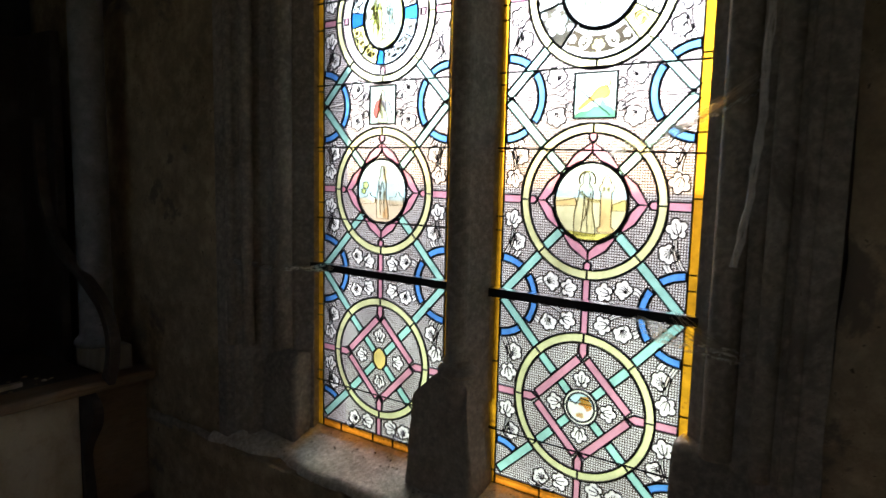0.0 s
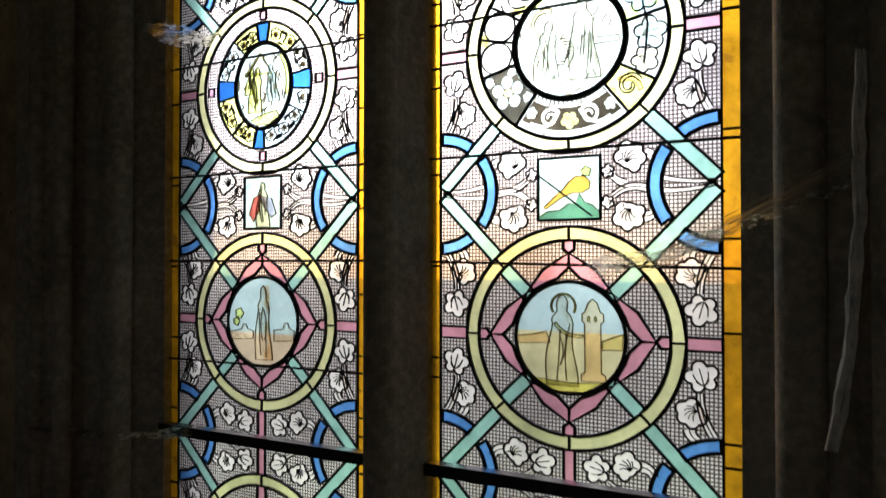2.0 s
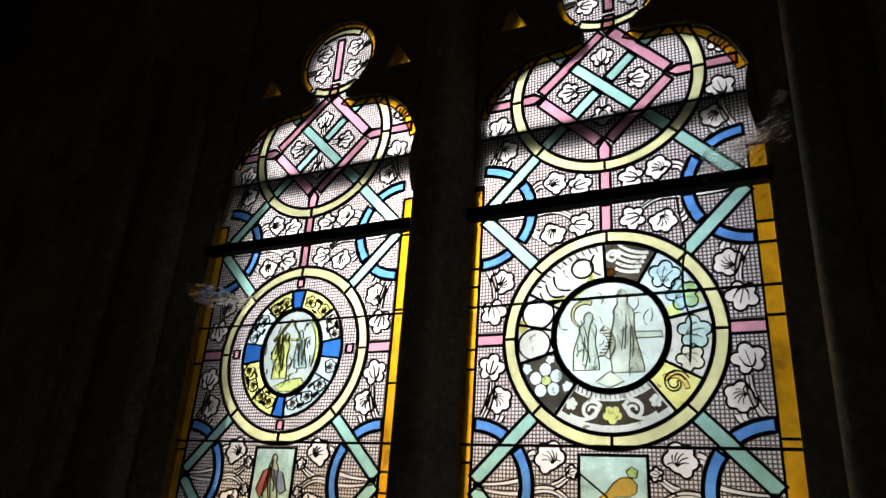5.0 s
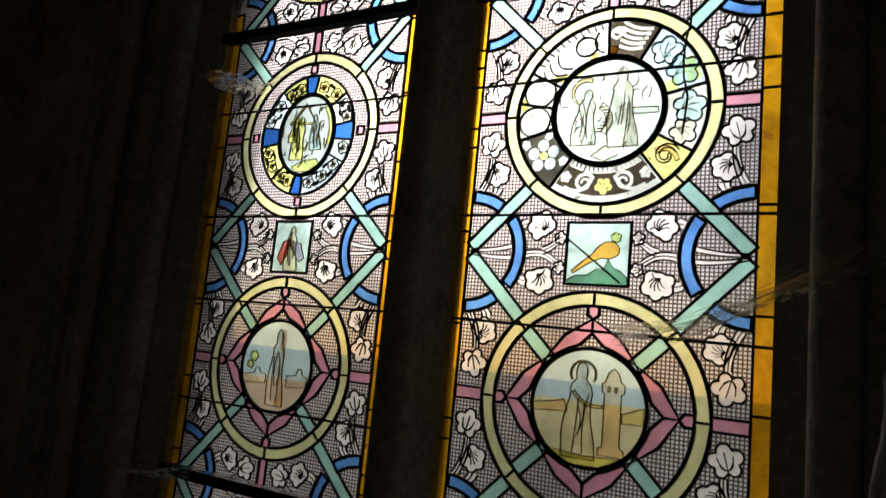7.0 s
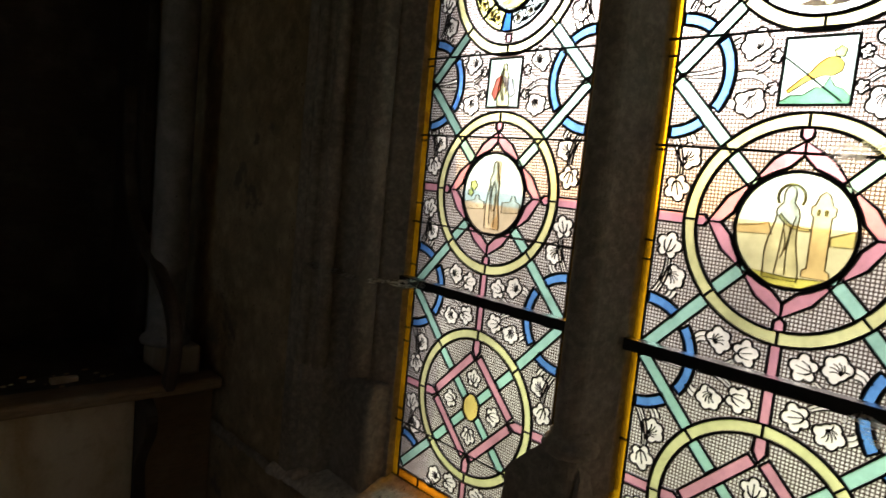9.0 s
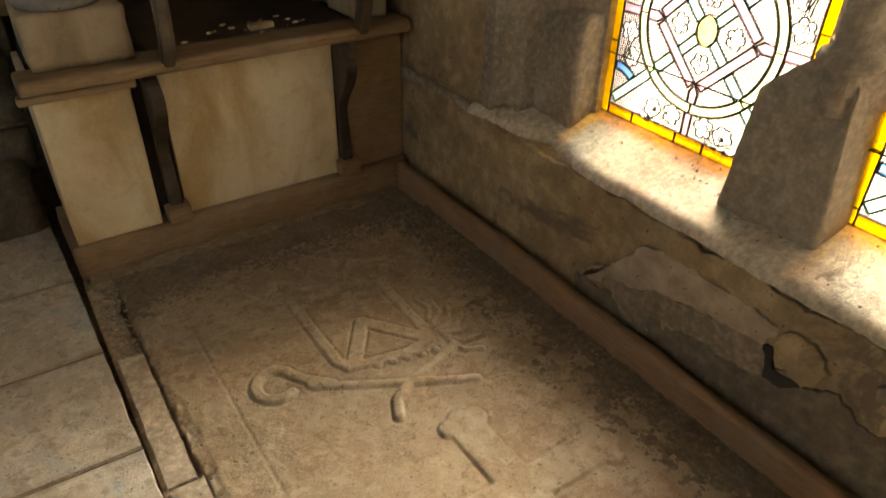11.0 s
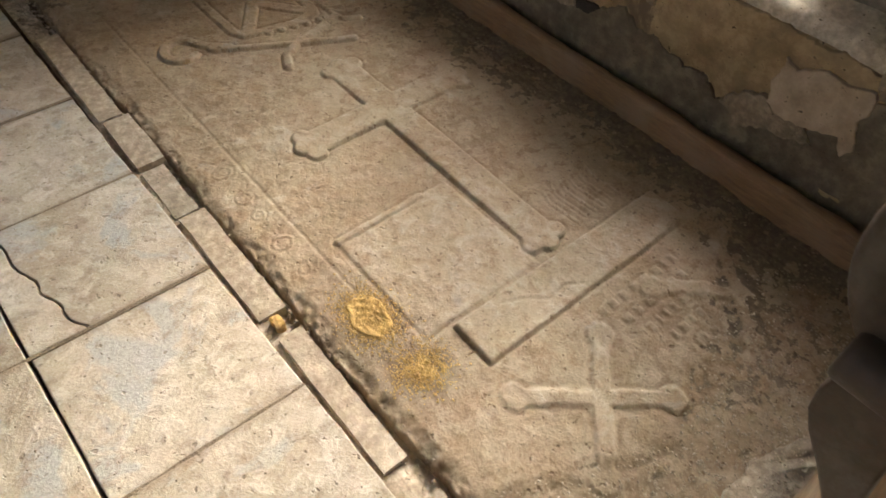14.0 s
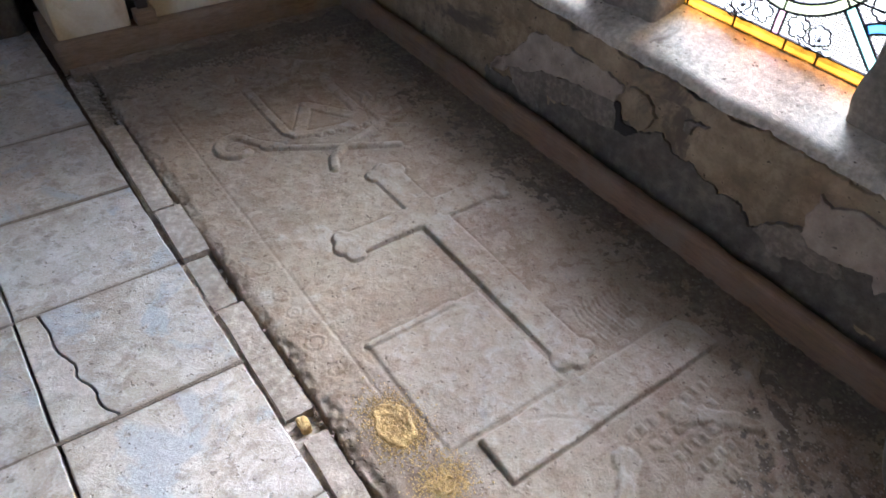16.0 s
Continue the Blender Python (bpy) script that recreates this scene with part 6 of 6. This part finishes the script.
# stone pedestals and columns that flank the stall
pedestal = tagged(finish(fine_box(0.345, 0.645, 2.965, 3.26, 0.703, 0.872, 0.024, 0.004, 12, 0.006, 3), "pedestal_block", M_PEDESTAL, smooth=True), "cream stone block under a round column", "pedestal")
tagged(finish(lathe([(0.122, 0.874), (0.128, 0.886), (0.122, 0.90), (0.108, 0.908), (0.108, 0.916), (0.115, 0.926), (0.108, 0.938), (0.100, 0.946), (0.099, 1.6), (0.098, 2.6), (0.098, 3.95)], 0.478, 3.095, 48), "round_column", M_COLUMN, smooth=True), "smooth grey round stone column on a block", "column", "columns by the stall")
tagged(finish(fine_box(1.435, 1.578, 2.985, 3.22, 0.703, 0.815, 0.024, 0.004, 12, 0.006, 5), "pedestal_block", M_PEDESTAL, smooth=True), "small stained stone block beside the stall", "pedestal")
tagged(finish(lathe([(0.092, 0.816), (0.096, 0.83), (0.088, 0.845), (0.076, 0.855), (0.07, 0.87), (0.069, 1.6), (0.069, 3.95)], 1.478, 3.10, 40), "round_column", M_COLUMN, smooth=True), "smooth grey round stone column in shadow", "column", "columns by the stall")

# crumbs of plaster on the seat
rng = random.Random(3)
for i in range(18):
    bm = bmesh.new()
    bmesh.ops.create_icosphere(bm, subdivisions=1, radius=1.0)
    s = rng.uniform(0.003, 0.010)
    x, y = rng.uniform(0.78, 1.3), rng.uniform(3.06, 3.24)
    for v in bm.verts:
        v.co = Vector((x + v.co.x * s * 1.6, y + v.co.y * s, 0.69 + s * 0.5 + v.co.z * s * 0.55))
    tagged(finish(roughen(bm, 0.003, 60, 0, i), "plaster_crumb", M_PANEL), "pale plaster crumb lying on the seat", "rubble", "plaster crumbs")
bm = prism(jag([(1.08, 3.11), (1.17, 3.12), (1.17, 3.15), (1.08, 3.145)], 0.004, 0.03, 4), 2, 0.691, 0.708)
tagged(finish(bm, "plaster_crumb", M_PANEL), "flat pale plaster flake lying on the seat", "rubble", "plaster crumbs")

# rough wall in the dark left of the stall
rough_wall = structure(finish(box(-2.8, 0.33, 3.55, 3.99, -0.1, 3.95), "wall_rubble", M_RUBBLE), "dark rough rubble wall beside the stall")
structure(finish(fine_box(-2.8, 0.40, 3.44, 3.995, 0.76, 3.95, 0.07, 0.012, 3.5, 0.01, 6), "wall_pier", M_PLASTER, smooth=True), "brown stained plaster wall above the rubble")
rng = random.Random(12)
z = 0.0
while z < 0.7:
    h = rng.uniform(0.12, 0.2)
    x = 0.30
    while x > -1.3:
        w = rng.uniform(0.16, 0.34)
        d = rng.uniform(0.02, 0.07)
        bm = fine_box(x - w + 0.012, x, 3.55 - d, 3.60, z + 0.006, z + h - 0.006, 0.05, 0.016, 7, 0.018, x * 7 + z)
        part("rubble_stone", bm, M_RUBBLE, rough_wall, smooth=True)
        x -= w
    z += h
for x0, x1, y0, y1, h in ((-0.20, 0.04, 3.34, 3.52, 0.09), (0.06, 0.25, 3.32, 3.5, 0.24), (-0.75, -0.36, 3.36, 3.54, 0.12)):
    tagged(finish(fine_box(x0, x1, y0, y1, -0.05, h, 0.035, 0.018, 6, 0.02, x0 * 9), "fallen_stone", M_RUBBLE, smooth=True), "rough loose stone block on the floor", "stone block", "fallen stones")

# ---- near stall end, beside the camera ----
near = thing("stall_bench", "dark stained bench end with round scrolled arm and bracket", "choir stall")
AX = 0.655
DY, DZ = -0.113, 0.906


def scroll_disc():
    """A thick upright disc with stepped and spiral rings on its face."""
    bm = bmesh.new()
    n = 72
    prof = [(0.0, 0.020), (0.035, 0.018), (0.045, 0.010), (0.060, 0.006), (0.075, 0.012), (0.090, 0.020), (0.105, 0.014), (0.125, 0.010), (0.132, 0.016), (0.146, 0.026), (0.164, 0.030), (0.175, 0.026), (0.181, 0.016), (0.183, 0.0), (0.183, -0.03), (0.177, -0.042), (0.0, -0.042)]
    rings = []
    for r, h in prof:
        rings.append([bm.verts.new((AX - h, DY + (r * (1 + 0.04 * math.sin(2 * math.pi * i / n + 0.8) * (r < 0.15))) * math.cos(2 * math.pi * i / n), DZ + r * math.sin(2 * math.pi * i / n))) for i in range(n)] if r else [bm.verts.new((AX - h, DY, DZ))])
    for a, b in zip(rings, rings[1:]):
        for i in range(n):
            j = (i + 1) % n
            if len(a) == 1:
                bm.faces.new((a[0], b[i], b[j]))
            elif len(b) == 1:
                bm.faces.new((a[i], a[j], b[0]))
            else:
                bm.faces.new((a[i], a[j], b[j], b[i]))
    return bm


part("scroll_arm", scroll_disc(), M_DARKWOOD, near, "dark round scroll with carved rings", smooth=True)
bm = prism([(AX - 0.034 + 0.034 * math.cos(a), 0.770 + 0.034 * math.sin(a)) for a in [2 * math.pi * i / 20 for i in range(20)]], 1, -0.30, 0.012, 0.009)
part("arm_moulding", bm, M_DARKWOOD, near, "dark rounded moulding under the scroll", smooth=True)
prof = [(-0.122, 0.10), (-0.116, 0.20), (-0.112, 0.30), (-0.104, 0.387), (-0.097, 0.469), (-0.079, 0.53), (-0.047, 0.58), (-0.014, 0.624), (0.001, 0.655), (0.006, 0.69), (0.003, 0.717), (-0.012, 0.733), (-0.088, 0.735), (-0.102, 0.62), (-0.122, 0.50), (-0.136, 0.40), (-0.146, 0.28), (-0.15, 0.10)]
part("bracket", prism(prof, 0, AX - 0.035, AX + 0.02, 0.005), M_DARKWOOD, near, "dark sawn bracket with a curved edge")
part("post", box(AX - 0.03, AX + 0.03, -0.225, -0.152, 0.045, 0.735, 0.010), M_PALEWOOD, near, "worn brown post")
part("front_panel", box(AX - 0.30, 1.56, -0.29, -0.236, 0.045, 0.735, 0.004), M_PANEL, near, "cream front panel")
part("plinth", fine_box(AX - 0.30, 1.56, -0.30, -0.092, -0.05, 0.043, 0.035, 0.003, 9, 0.005, 6), M_PALEWOOD, near, "worn wooden plinth", smooth=True)
part("seat_board", box(AX + 0.04, 1.56, -0.75, -0.20, 0.737, 0.768, 0.008), M_DARKWOOD, near, "dark seat board")

# ---- cobwebs ----


def gauze_mat():
    """Dusty web: mostly holes, the rest scatters the light behind it."""
    m, nt, bs = material("dusty_gauze")
    nt.nodes.remove(bs)
    v = coords(nt)
    a = noise_tex(nt, v, 26.0, 7, 0.7, 1.4)
    b = noise_tex(nt, coords(nt, (30.0, 30.0, 160.0)), 1.0, 4, 0.6, 0.6)
    fac = ramp(nt, mixc(nt, 0.5, a, b), [(0.44, (0.0, 0.0, 0.0)), (0.60, (0.8, 0.8, 0.8))])
    tr, tl, mx = nt.nodes.new("ShaderNodeBsdfTransparent"), nt.nodes.new("ShaderNodeBsdfTranslucent"), nt.nodes.new("ShaderNodeMixShader")
    tl.inputs["Color"].default_value = (0.82, 0.77, 0.68, 1)
    link(nt, fac, mx.inputs[0])
    link(nt, tr.outputs[0], mx.inputs[1])
    link(nt, tl.outputs[0], mx.inputs[2])
    link(nt, mx.outputs[0], nt.nodes["Material Output"].inputs[0])
    return m


M_GAUZE = gauze_mat()


def gauze(a, b, w0, w1, seed, label):
    """A rumpled sheet of web from a to b, uneven in width."""
    bm = bmesh.new()
    a, b = Vector(a), Vector(b)
    rows, n, k = [], 26, 8
    for i in range(n + 1):
        t = i / n
        w = (w0 + (w1 - w0) * t) * (0.75 + 0.7 * noise.noise(Vector((t * 5, seed, 0))))
        row = []
        for j in range(k + 1):
            f = j / k - 0.5
            p = a.lerp(b, t) + Vector((0.02 * f, 0.0, w * f - 0.02 * 4 * t * (1 - t)))
            q = noise.noise_vector(p * 22 + Vector((seed, 0, 0))) * 0.009
            row.append(bm.verts.new(p + q))
        rows.append(row)
    for r, q in zip(rows, rows[1:]):
        for j in range(k):
            bm.faces.new((r[j], r[j + 1], q[j + 1], q[j]))
    return tagged(finish(bm, "cobweb_sheet", M_GAUZE, smooth=True), label, "cobweb", "cobwebs in the window", "stuff")


gauze((1.850, 0.90, 1.69), (1.66, 0.45, 1.83), 0.05, 0.02, 1.0, "dusty cobweb sheet from the glass to the jamb")
gauze((1.845, 0.80, 1.225), (1.68, 0.45, 1.20), 0.05, 0.035, 2.0, "dusty cobweb sheet by the saddle bar")
gauze((1.845, 1.98, 1.245), (1.66, 2.38, 1.25), 0.03, 0.012, 3.0, "dusty cobweb sheet by the saddle bar")
gauze((1.850, 1.90, 2.31), (1.80, 2.13, 2.36), 0.06, 0.09, 4.0, "brown dusty cobweb clump at the glass edge")
gauze((1.850, 0.74, 2.51), (1.79, 0.56, 2.58), 0.09, 0.12, 5.0, "brown dusty cobweb clump at the glass edge")




def web(name, a, b, strands, spread, sag, seed, label):
    rng = random.Random(seed)
    bm = bmesh.new()
    for k in range(strands):
        p = Vector(a) + Vector([rng.uniform(-spread, spread) for _ in range(3)])
        q = Vector(b) + Vector([rng.uniform(-spread, spread) * 0.4 for _ in range(3)])
        s = sag * rng.uniform(0.3, 1.2)
        pts = [p.lerp(q, i / 10) + Vector((rng.uniform(-1, 1) * 0.002, rng.uniform(-1, 1) * 0.002, -s * 4 * (i / 10) * (1 - i / 10))) for i in range(11)]
        tube(pts, rng.uniform(0.0003, 0.0008), 4, 0.6, bm)
    return tagged(finish(bm, name, M_WEB), label, "cobweb", "cobwebs in the window", "stuff")


web("cobweb", (1.858, 0.80, 1.70), (1.64, 0.45, 1.86), 16, 0.022, 0.012, 1, "dusty cobweb strands from the glass to the jamb")
web("cobweb", (1.855, 0.68, 1.245), (1.65, 0.47, 1.22), 18, 0.025, 0.025, 2, "dusty cobweb strands on the saddle bar's end")
web("cobweb", (1.855, 2.06, 1.222), (1.64, 2.40, 1.25), 14, 0.015, 0.012, 3, "dusty cobweb strands on the saddle bar's end")
web("cobweb", (1.86, 2.04, 2.30), (1.80, 2.13, 2.34), 16, 0.03, 0.01, 4, "dusty tangle of cobweb at the glass edge")
web("cobweb", (1.86, 0.66, 2.50), (1.78, 0.58, 2.56), 18, 0.03, 0.012, 5, "dusty tangle of cobweb at the glass edge")
strand = bmesh.new()
rng = random.Random(6)
for k in range(7):
    pts = []
    for i in range(22):
        t = i / 21
        pts.append((1.655 + rng.uniform(-0.004, 0.004), 0.440 + 0.010 * t + 0.032 * t ** 4 + 0.006 * math.sin(t * 9 + k) + rng.uniform(-0.003, 0.003), 2.02 - 0.60 * t))
    tube(pts, 0.0034 if k < 3 else 0.0018, 5, 1.3, strand)
tagged(finish(strand, "cobweb", M_DUST), "grey dust-laden strand hanging down the jamb", "cobweb", "cobwebs in the window", "stuff")

# ---- loose things on the floor ----
def sand_heap(x, y, rx, ry, h, seed):
    bm = bmesh.new()
    n, m = 34, 12
    c = bm.verts.new((x, y, h + 0.006))
    prev = None
    for j in range(1, m + 1):
        ring = []
        for i in range(n):
            a = 2 * math.pi * i / n
            r = j / m * (1 + 0.22 * noise.noise(Vector((math.cos(a) * 1.5, math.sin(a) * 1.5, seed))) + 0.08 * noise.noise(Vector((math.cos(a) * 6, math.sin(a) * 6, seed))))
            px, py = x + rx * r * math.cos(a), y + ry * r * math.sin(a)
            z = h * (1 - (j / m) ** 1.5) + 0.006 + 0.009 * noise.noise(Vector((px * 105, py * 105, seed))) - (0.012 if j == m else 0)
            ring.append(bm.verts.new((px, py, z)))
        for i in range(n):
            k = (i + 1) % n
            if prev:
                bm.faces.new((prev[i], prev[k], ring[k], ring[i]))
            else:
                bm.faces.new((c, ring[i], ring[k]))
        prev = ring
    return bm


tagged(finish(sand_heap(0.526, 0.80, 0.050, 0.068, -0.0035, 2.0), "powder_heap", M_SAND, smooth=True), "heap of yellow powder spilt on the grave slab", "powder", "spilt powder", "stuff")
tagged(finish(sand_heap(0.535, 0.605, 0.030, 0.022, -0.006, 5.0), "powder_heap", M_SAND, smooth=True), "thin smear of yellow powder on the grave slab", "powder", "spilt powder", "stuff")
tagged(finish(roughen(box(0.335, 0.362, 0.905, 0.945, -0.026, 0.008, 0.006), 0.004, 40, 1), "yellow_crumb", M_SAND), "small yellow crumb lying in the joint", "rubble")


def pebbles(name, count, area, size, seed, mat, label):
    """Grit and chips strewn over an area."""
    rng = random.Random(seed)
    verts, faces = [], []
    octa = ((1, 0, 0), (0, 1, 0), (-1, 0, 0), (0, -1, 0), (0, 0, 1), (0, 0, -1))
    tri = ((0, 1, 4), (1, 2, 4), (2, 3, 4), (3, 0, 4), (1, 0, 5), (2, 1, 5), (3, 2, 5), (0, 3, 5))
    for _ in range(count):
        x, y, z = area(rng)
        s = size * rng.uniform(0.35, 1.0) ** 2
        a = rng.uniform(0, 6.28)
        k = len(verts)
        for px, py, pz in octa:
            j = rng.uniform(0.7, 1.25)
            u, v = px * s * j, py * s * j * 0.75
            verts.append((x + u * math.cos(a) - v * math.sin(a), y + u * math.sin(a) + v * math.cos(a), z + pz * s * 0.5))
        faces += [tuple(k + i for i in t) for t in tri]
    me = bpy.data.meshes.new(name)
    me.from_pydata(verts, [], faces)
    me.materials.append(mat)
    return tagged(new(name, me), label, "rubble", kind="stuff")


pebbles("floor_grit", 1500, lambda r: (1.568 - abs(r.gauss(0, 0.08)), r.uniform(-0.1, 2.7), 0.006), 0.007, 1, M_ROUGH, "pale grit strewn along the beam")
pebbles("floor_grit", 900, lambda r: (r.uniform(0.45, 1.5), 2.70 - abs(r.gauss(0, 0.08)), 0.008), 0.010, 2, M_ROUGH, "grit and chips at the stall's foot")
pebbles("floor_grit", 4200, lambda r: (r.uniform(0.42, 1.45), -0.09 + abs(r.gauss(0, 0.20)), -0.003), 0.0052, 3, M_STRIP, "grit on the broken end of the slab")
pebbles("floor_grit", 700, lambda r: (r.uniform(0.305, 0.40), r.uniform(-0.1, 2.9), -0.012 + r.uniform(-0.02, 0.0)), 0.010, 4, M_STRIP, "chips lying in the open joint")
pebbles("floor_grit", 130, lambda r: (r.gauss(0.345, 0.025), r.gauss(2.62, 0.13), -0.024 + r.uniform(-0.006, 0.008)), 0.012, 14, M_STRIP, "broken chips in the hole by the slab's corner")
pebbles("floor_grit", 2400, lambda r: (r.uniform(-0.8, 1.45), r.uniform(0.0, 2.9), 0.003), 0.0035, 5, M_DIRT, "fine dark specks strewn over the floor")
pebbles("sill_grit", 260, lambda r: (lambda s: (1.65 + 0.21 * s, r.uniform(0.3, 2.4), SILL + 0.066 * s + 0.004))(r.random()), 0.006, 6, M_DIRT, "dark crumbs strewn over the sill")
pebbles("powder_grains", 6000, lambda r: (r.gauss(0.528, 0.032), r.gauss(0.80, 0.048), 0.003) if r.random() < 0.65 else (r.gauss(0.54, 0.035), r.gauss(0.61, 0.03), 0.003), 0.0042, 7, M_SAND, "yellow grains strewn round the powder")
chunk = fine_box(1.635, 1.70, 2.33, 2.375, SILL + 0.001, SILL + 0.034, 0.014, 0.005, 25, 0.006, 8)
tagged(finish(chunk, "stone_chunk", M_SILL, smooth=True), "loose pale stone chunk lying on the sill", "rubble")

# ---- flagstones ----
def askew(x, y):
    """The flags lie a little out of square."""
    return x - 0.0195 * y, y - 0.0175 * x


def flag_at(x, y):
    u, v = askew(x, y)
    return 0.297 + u, 1.615 + v


def flag_mesh(w, l, seed):
    bm = prism(jag([(-w / 2, -l / 2), (w / 2, -l / 2), (w / 2, l / 2), (-w / 2, l / 2)], 0.0022, 0.045, seed), 2, -0.06, 0.0, 0.004)
    for v in bm.verts:
        v.co.x, v.co.y = askew(v.co.x, v.co.y)
    me = bpy.data.meshes.new("flagstone")
    bmesh.ops.recalc_face_normals(bm, faces=bm.faces[:])
    bm.to_mesh(me)
    bm.free()
    me.materials.append(M_TILE)
    return me


# dirt that fills the cross joints of the flags
bm = bmesh.new()
for row in range(-7, 6):
    add_box(bm, -2.9, -0.005, 0.435 * row - 0.006, 0.435 * row + 0.006, -0.055, -0.0025)
for v in bm.verts:
    v.co.x, v.co.y = flag_at(v.co.x, v.co.y)
filled = finish(bm, "joint_dirt", M_EARTH)
tagged(filled, "brown dirt filling the cross joints of the flags", "dirt", kind="stuff")

flag_kinds = [flag_mesh(0.437, 0.4325, s) for s in (1, 2, 3, 4, 5)]
rng = random.Random(21)
for col in range(7):
    for row in range(-7, 5):
        if col == 0 and row == -1:
            continue
        ob = new("flagstone", flag_kinds[rng.randrange(5)])
        ob.parent = floor
        ob.matrix_basis = pose(*flag_at(-0.2235 - 0.4455 * col, 0.2175 + 0.435 * row), rng.uniform(-0.004, 0.001), rng.uniform(-0.35, 0.35), rng.uniform(-0.35, 0.35), rng.choice((0, 180)) + rng.uniform(-0.3, 0.3))
# the cracked one, in two pieces
crack = [(-0.374, 0.0), (-0.362, -0.09), (-0.366, -0.15), (-0.338, -0.22), (-0.342, -0.27), (-0.318, -0.33), (-0.322, -0.38), (-0.292, -0.432)]
crack = [(a - 0.015, b) for a, b in crack]
crack = [crack[0]] + [((a[0] * (1 - k) + b[0] * k) + (0.006 * noise.noise(Vector((i * 3.3 + k * 2, 1, 5)))), a[1] * (1 - k) + b[1] * k) for i, (a, b) in enumerate(zip(crack, crack[1:])) for k in (0.2, 0.4, 0.6, 0.8, 1.0)]
for pts in ([(-0.4425, -0.003), (-0.393, -0.003)] + [(a - 0.003, b) for a, b in crack[1:-1]] + [(-0.311, -0.432), (-0.4425, -0.432)],
            [(-0.384, -0.003), (-0.004, -0.003), (-0.004, -0.432), (-0.304, -0.432)] + [(a + 0.003, b) for a, b in crack[1:-1][::-1]]):
    bm = prism([(a + 0.2235, b + 0.2175) for a, b in pts], 2, -0.06, 0.0, 0.003)
    for v in bm.verts:
        v.co.x, v.co.y = askew(v.co.x, v.co.y)
    ob = part("flagstone", bm, M_TILE, floor, "cracked flagstone")
    ob.matrix_basis = pose(*flag_at(-0.2235, -0.2175), -0.001, 0.15, 0.1, 0)
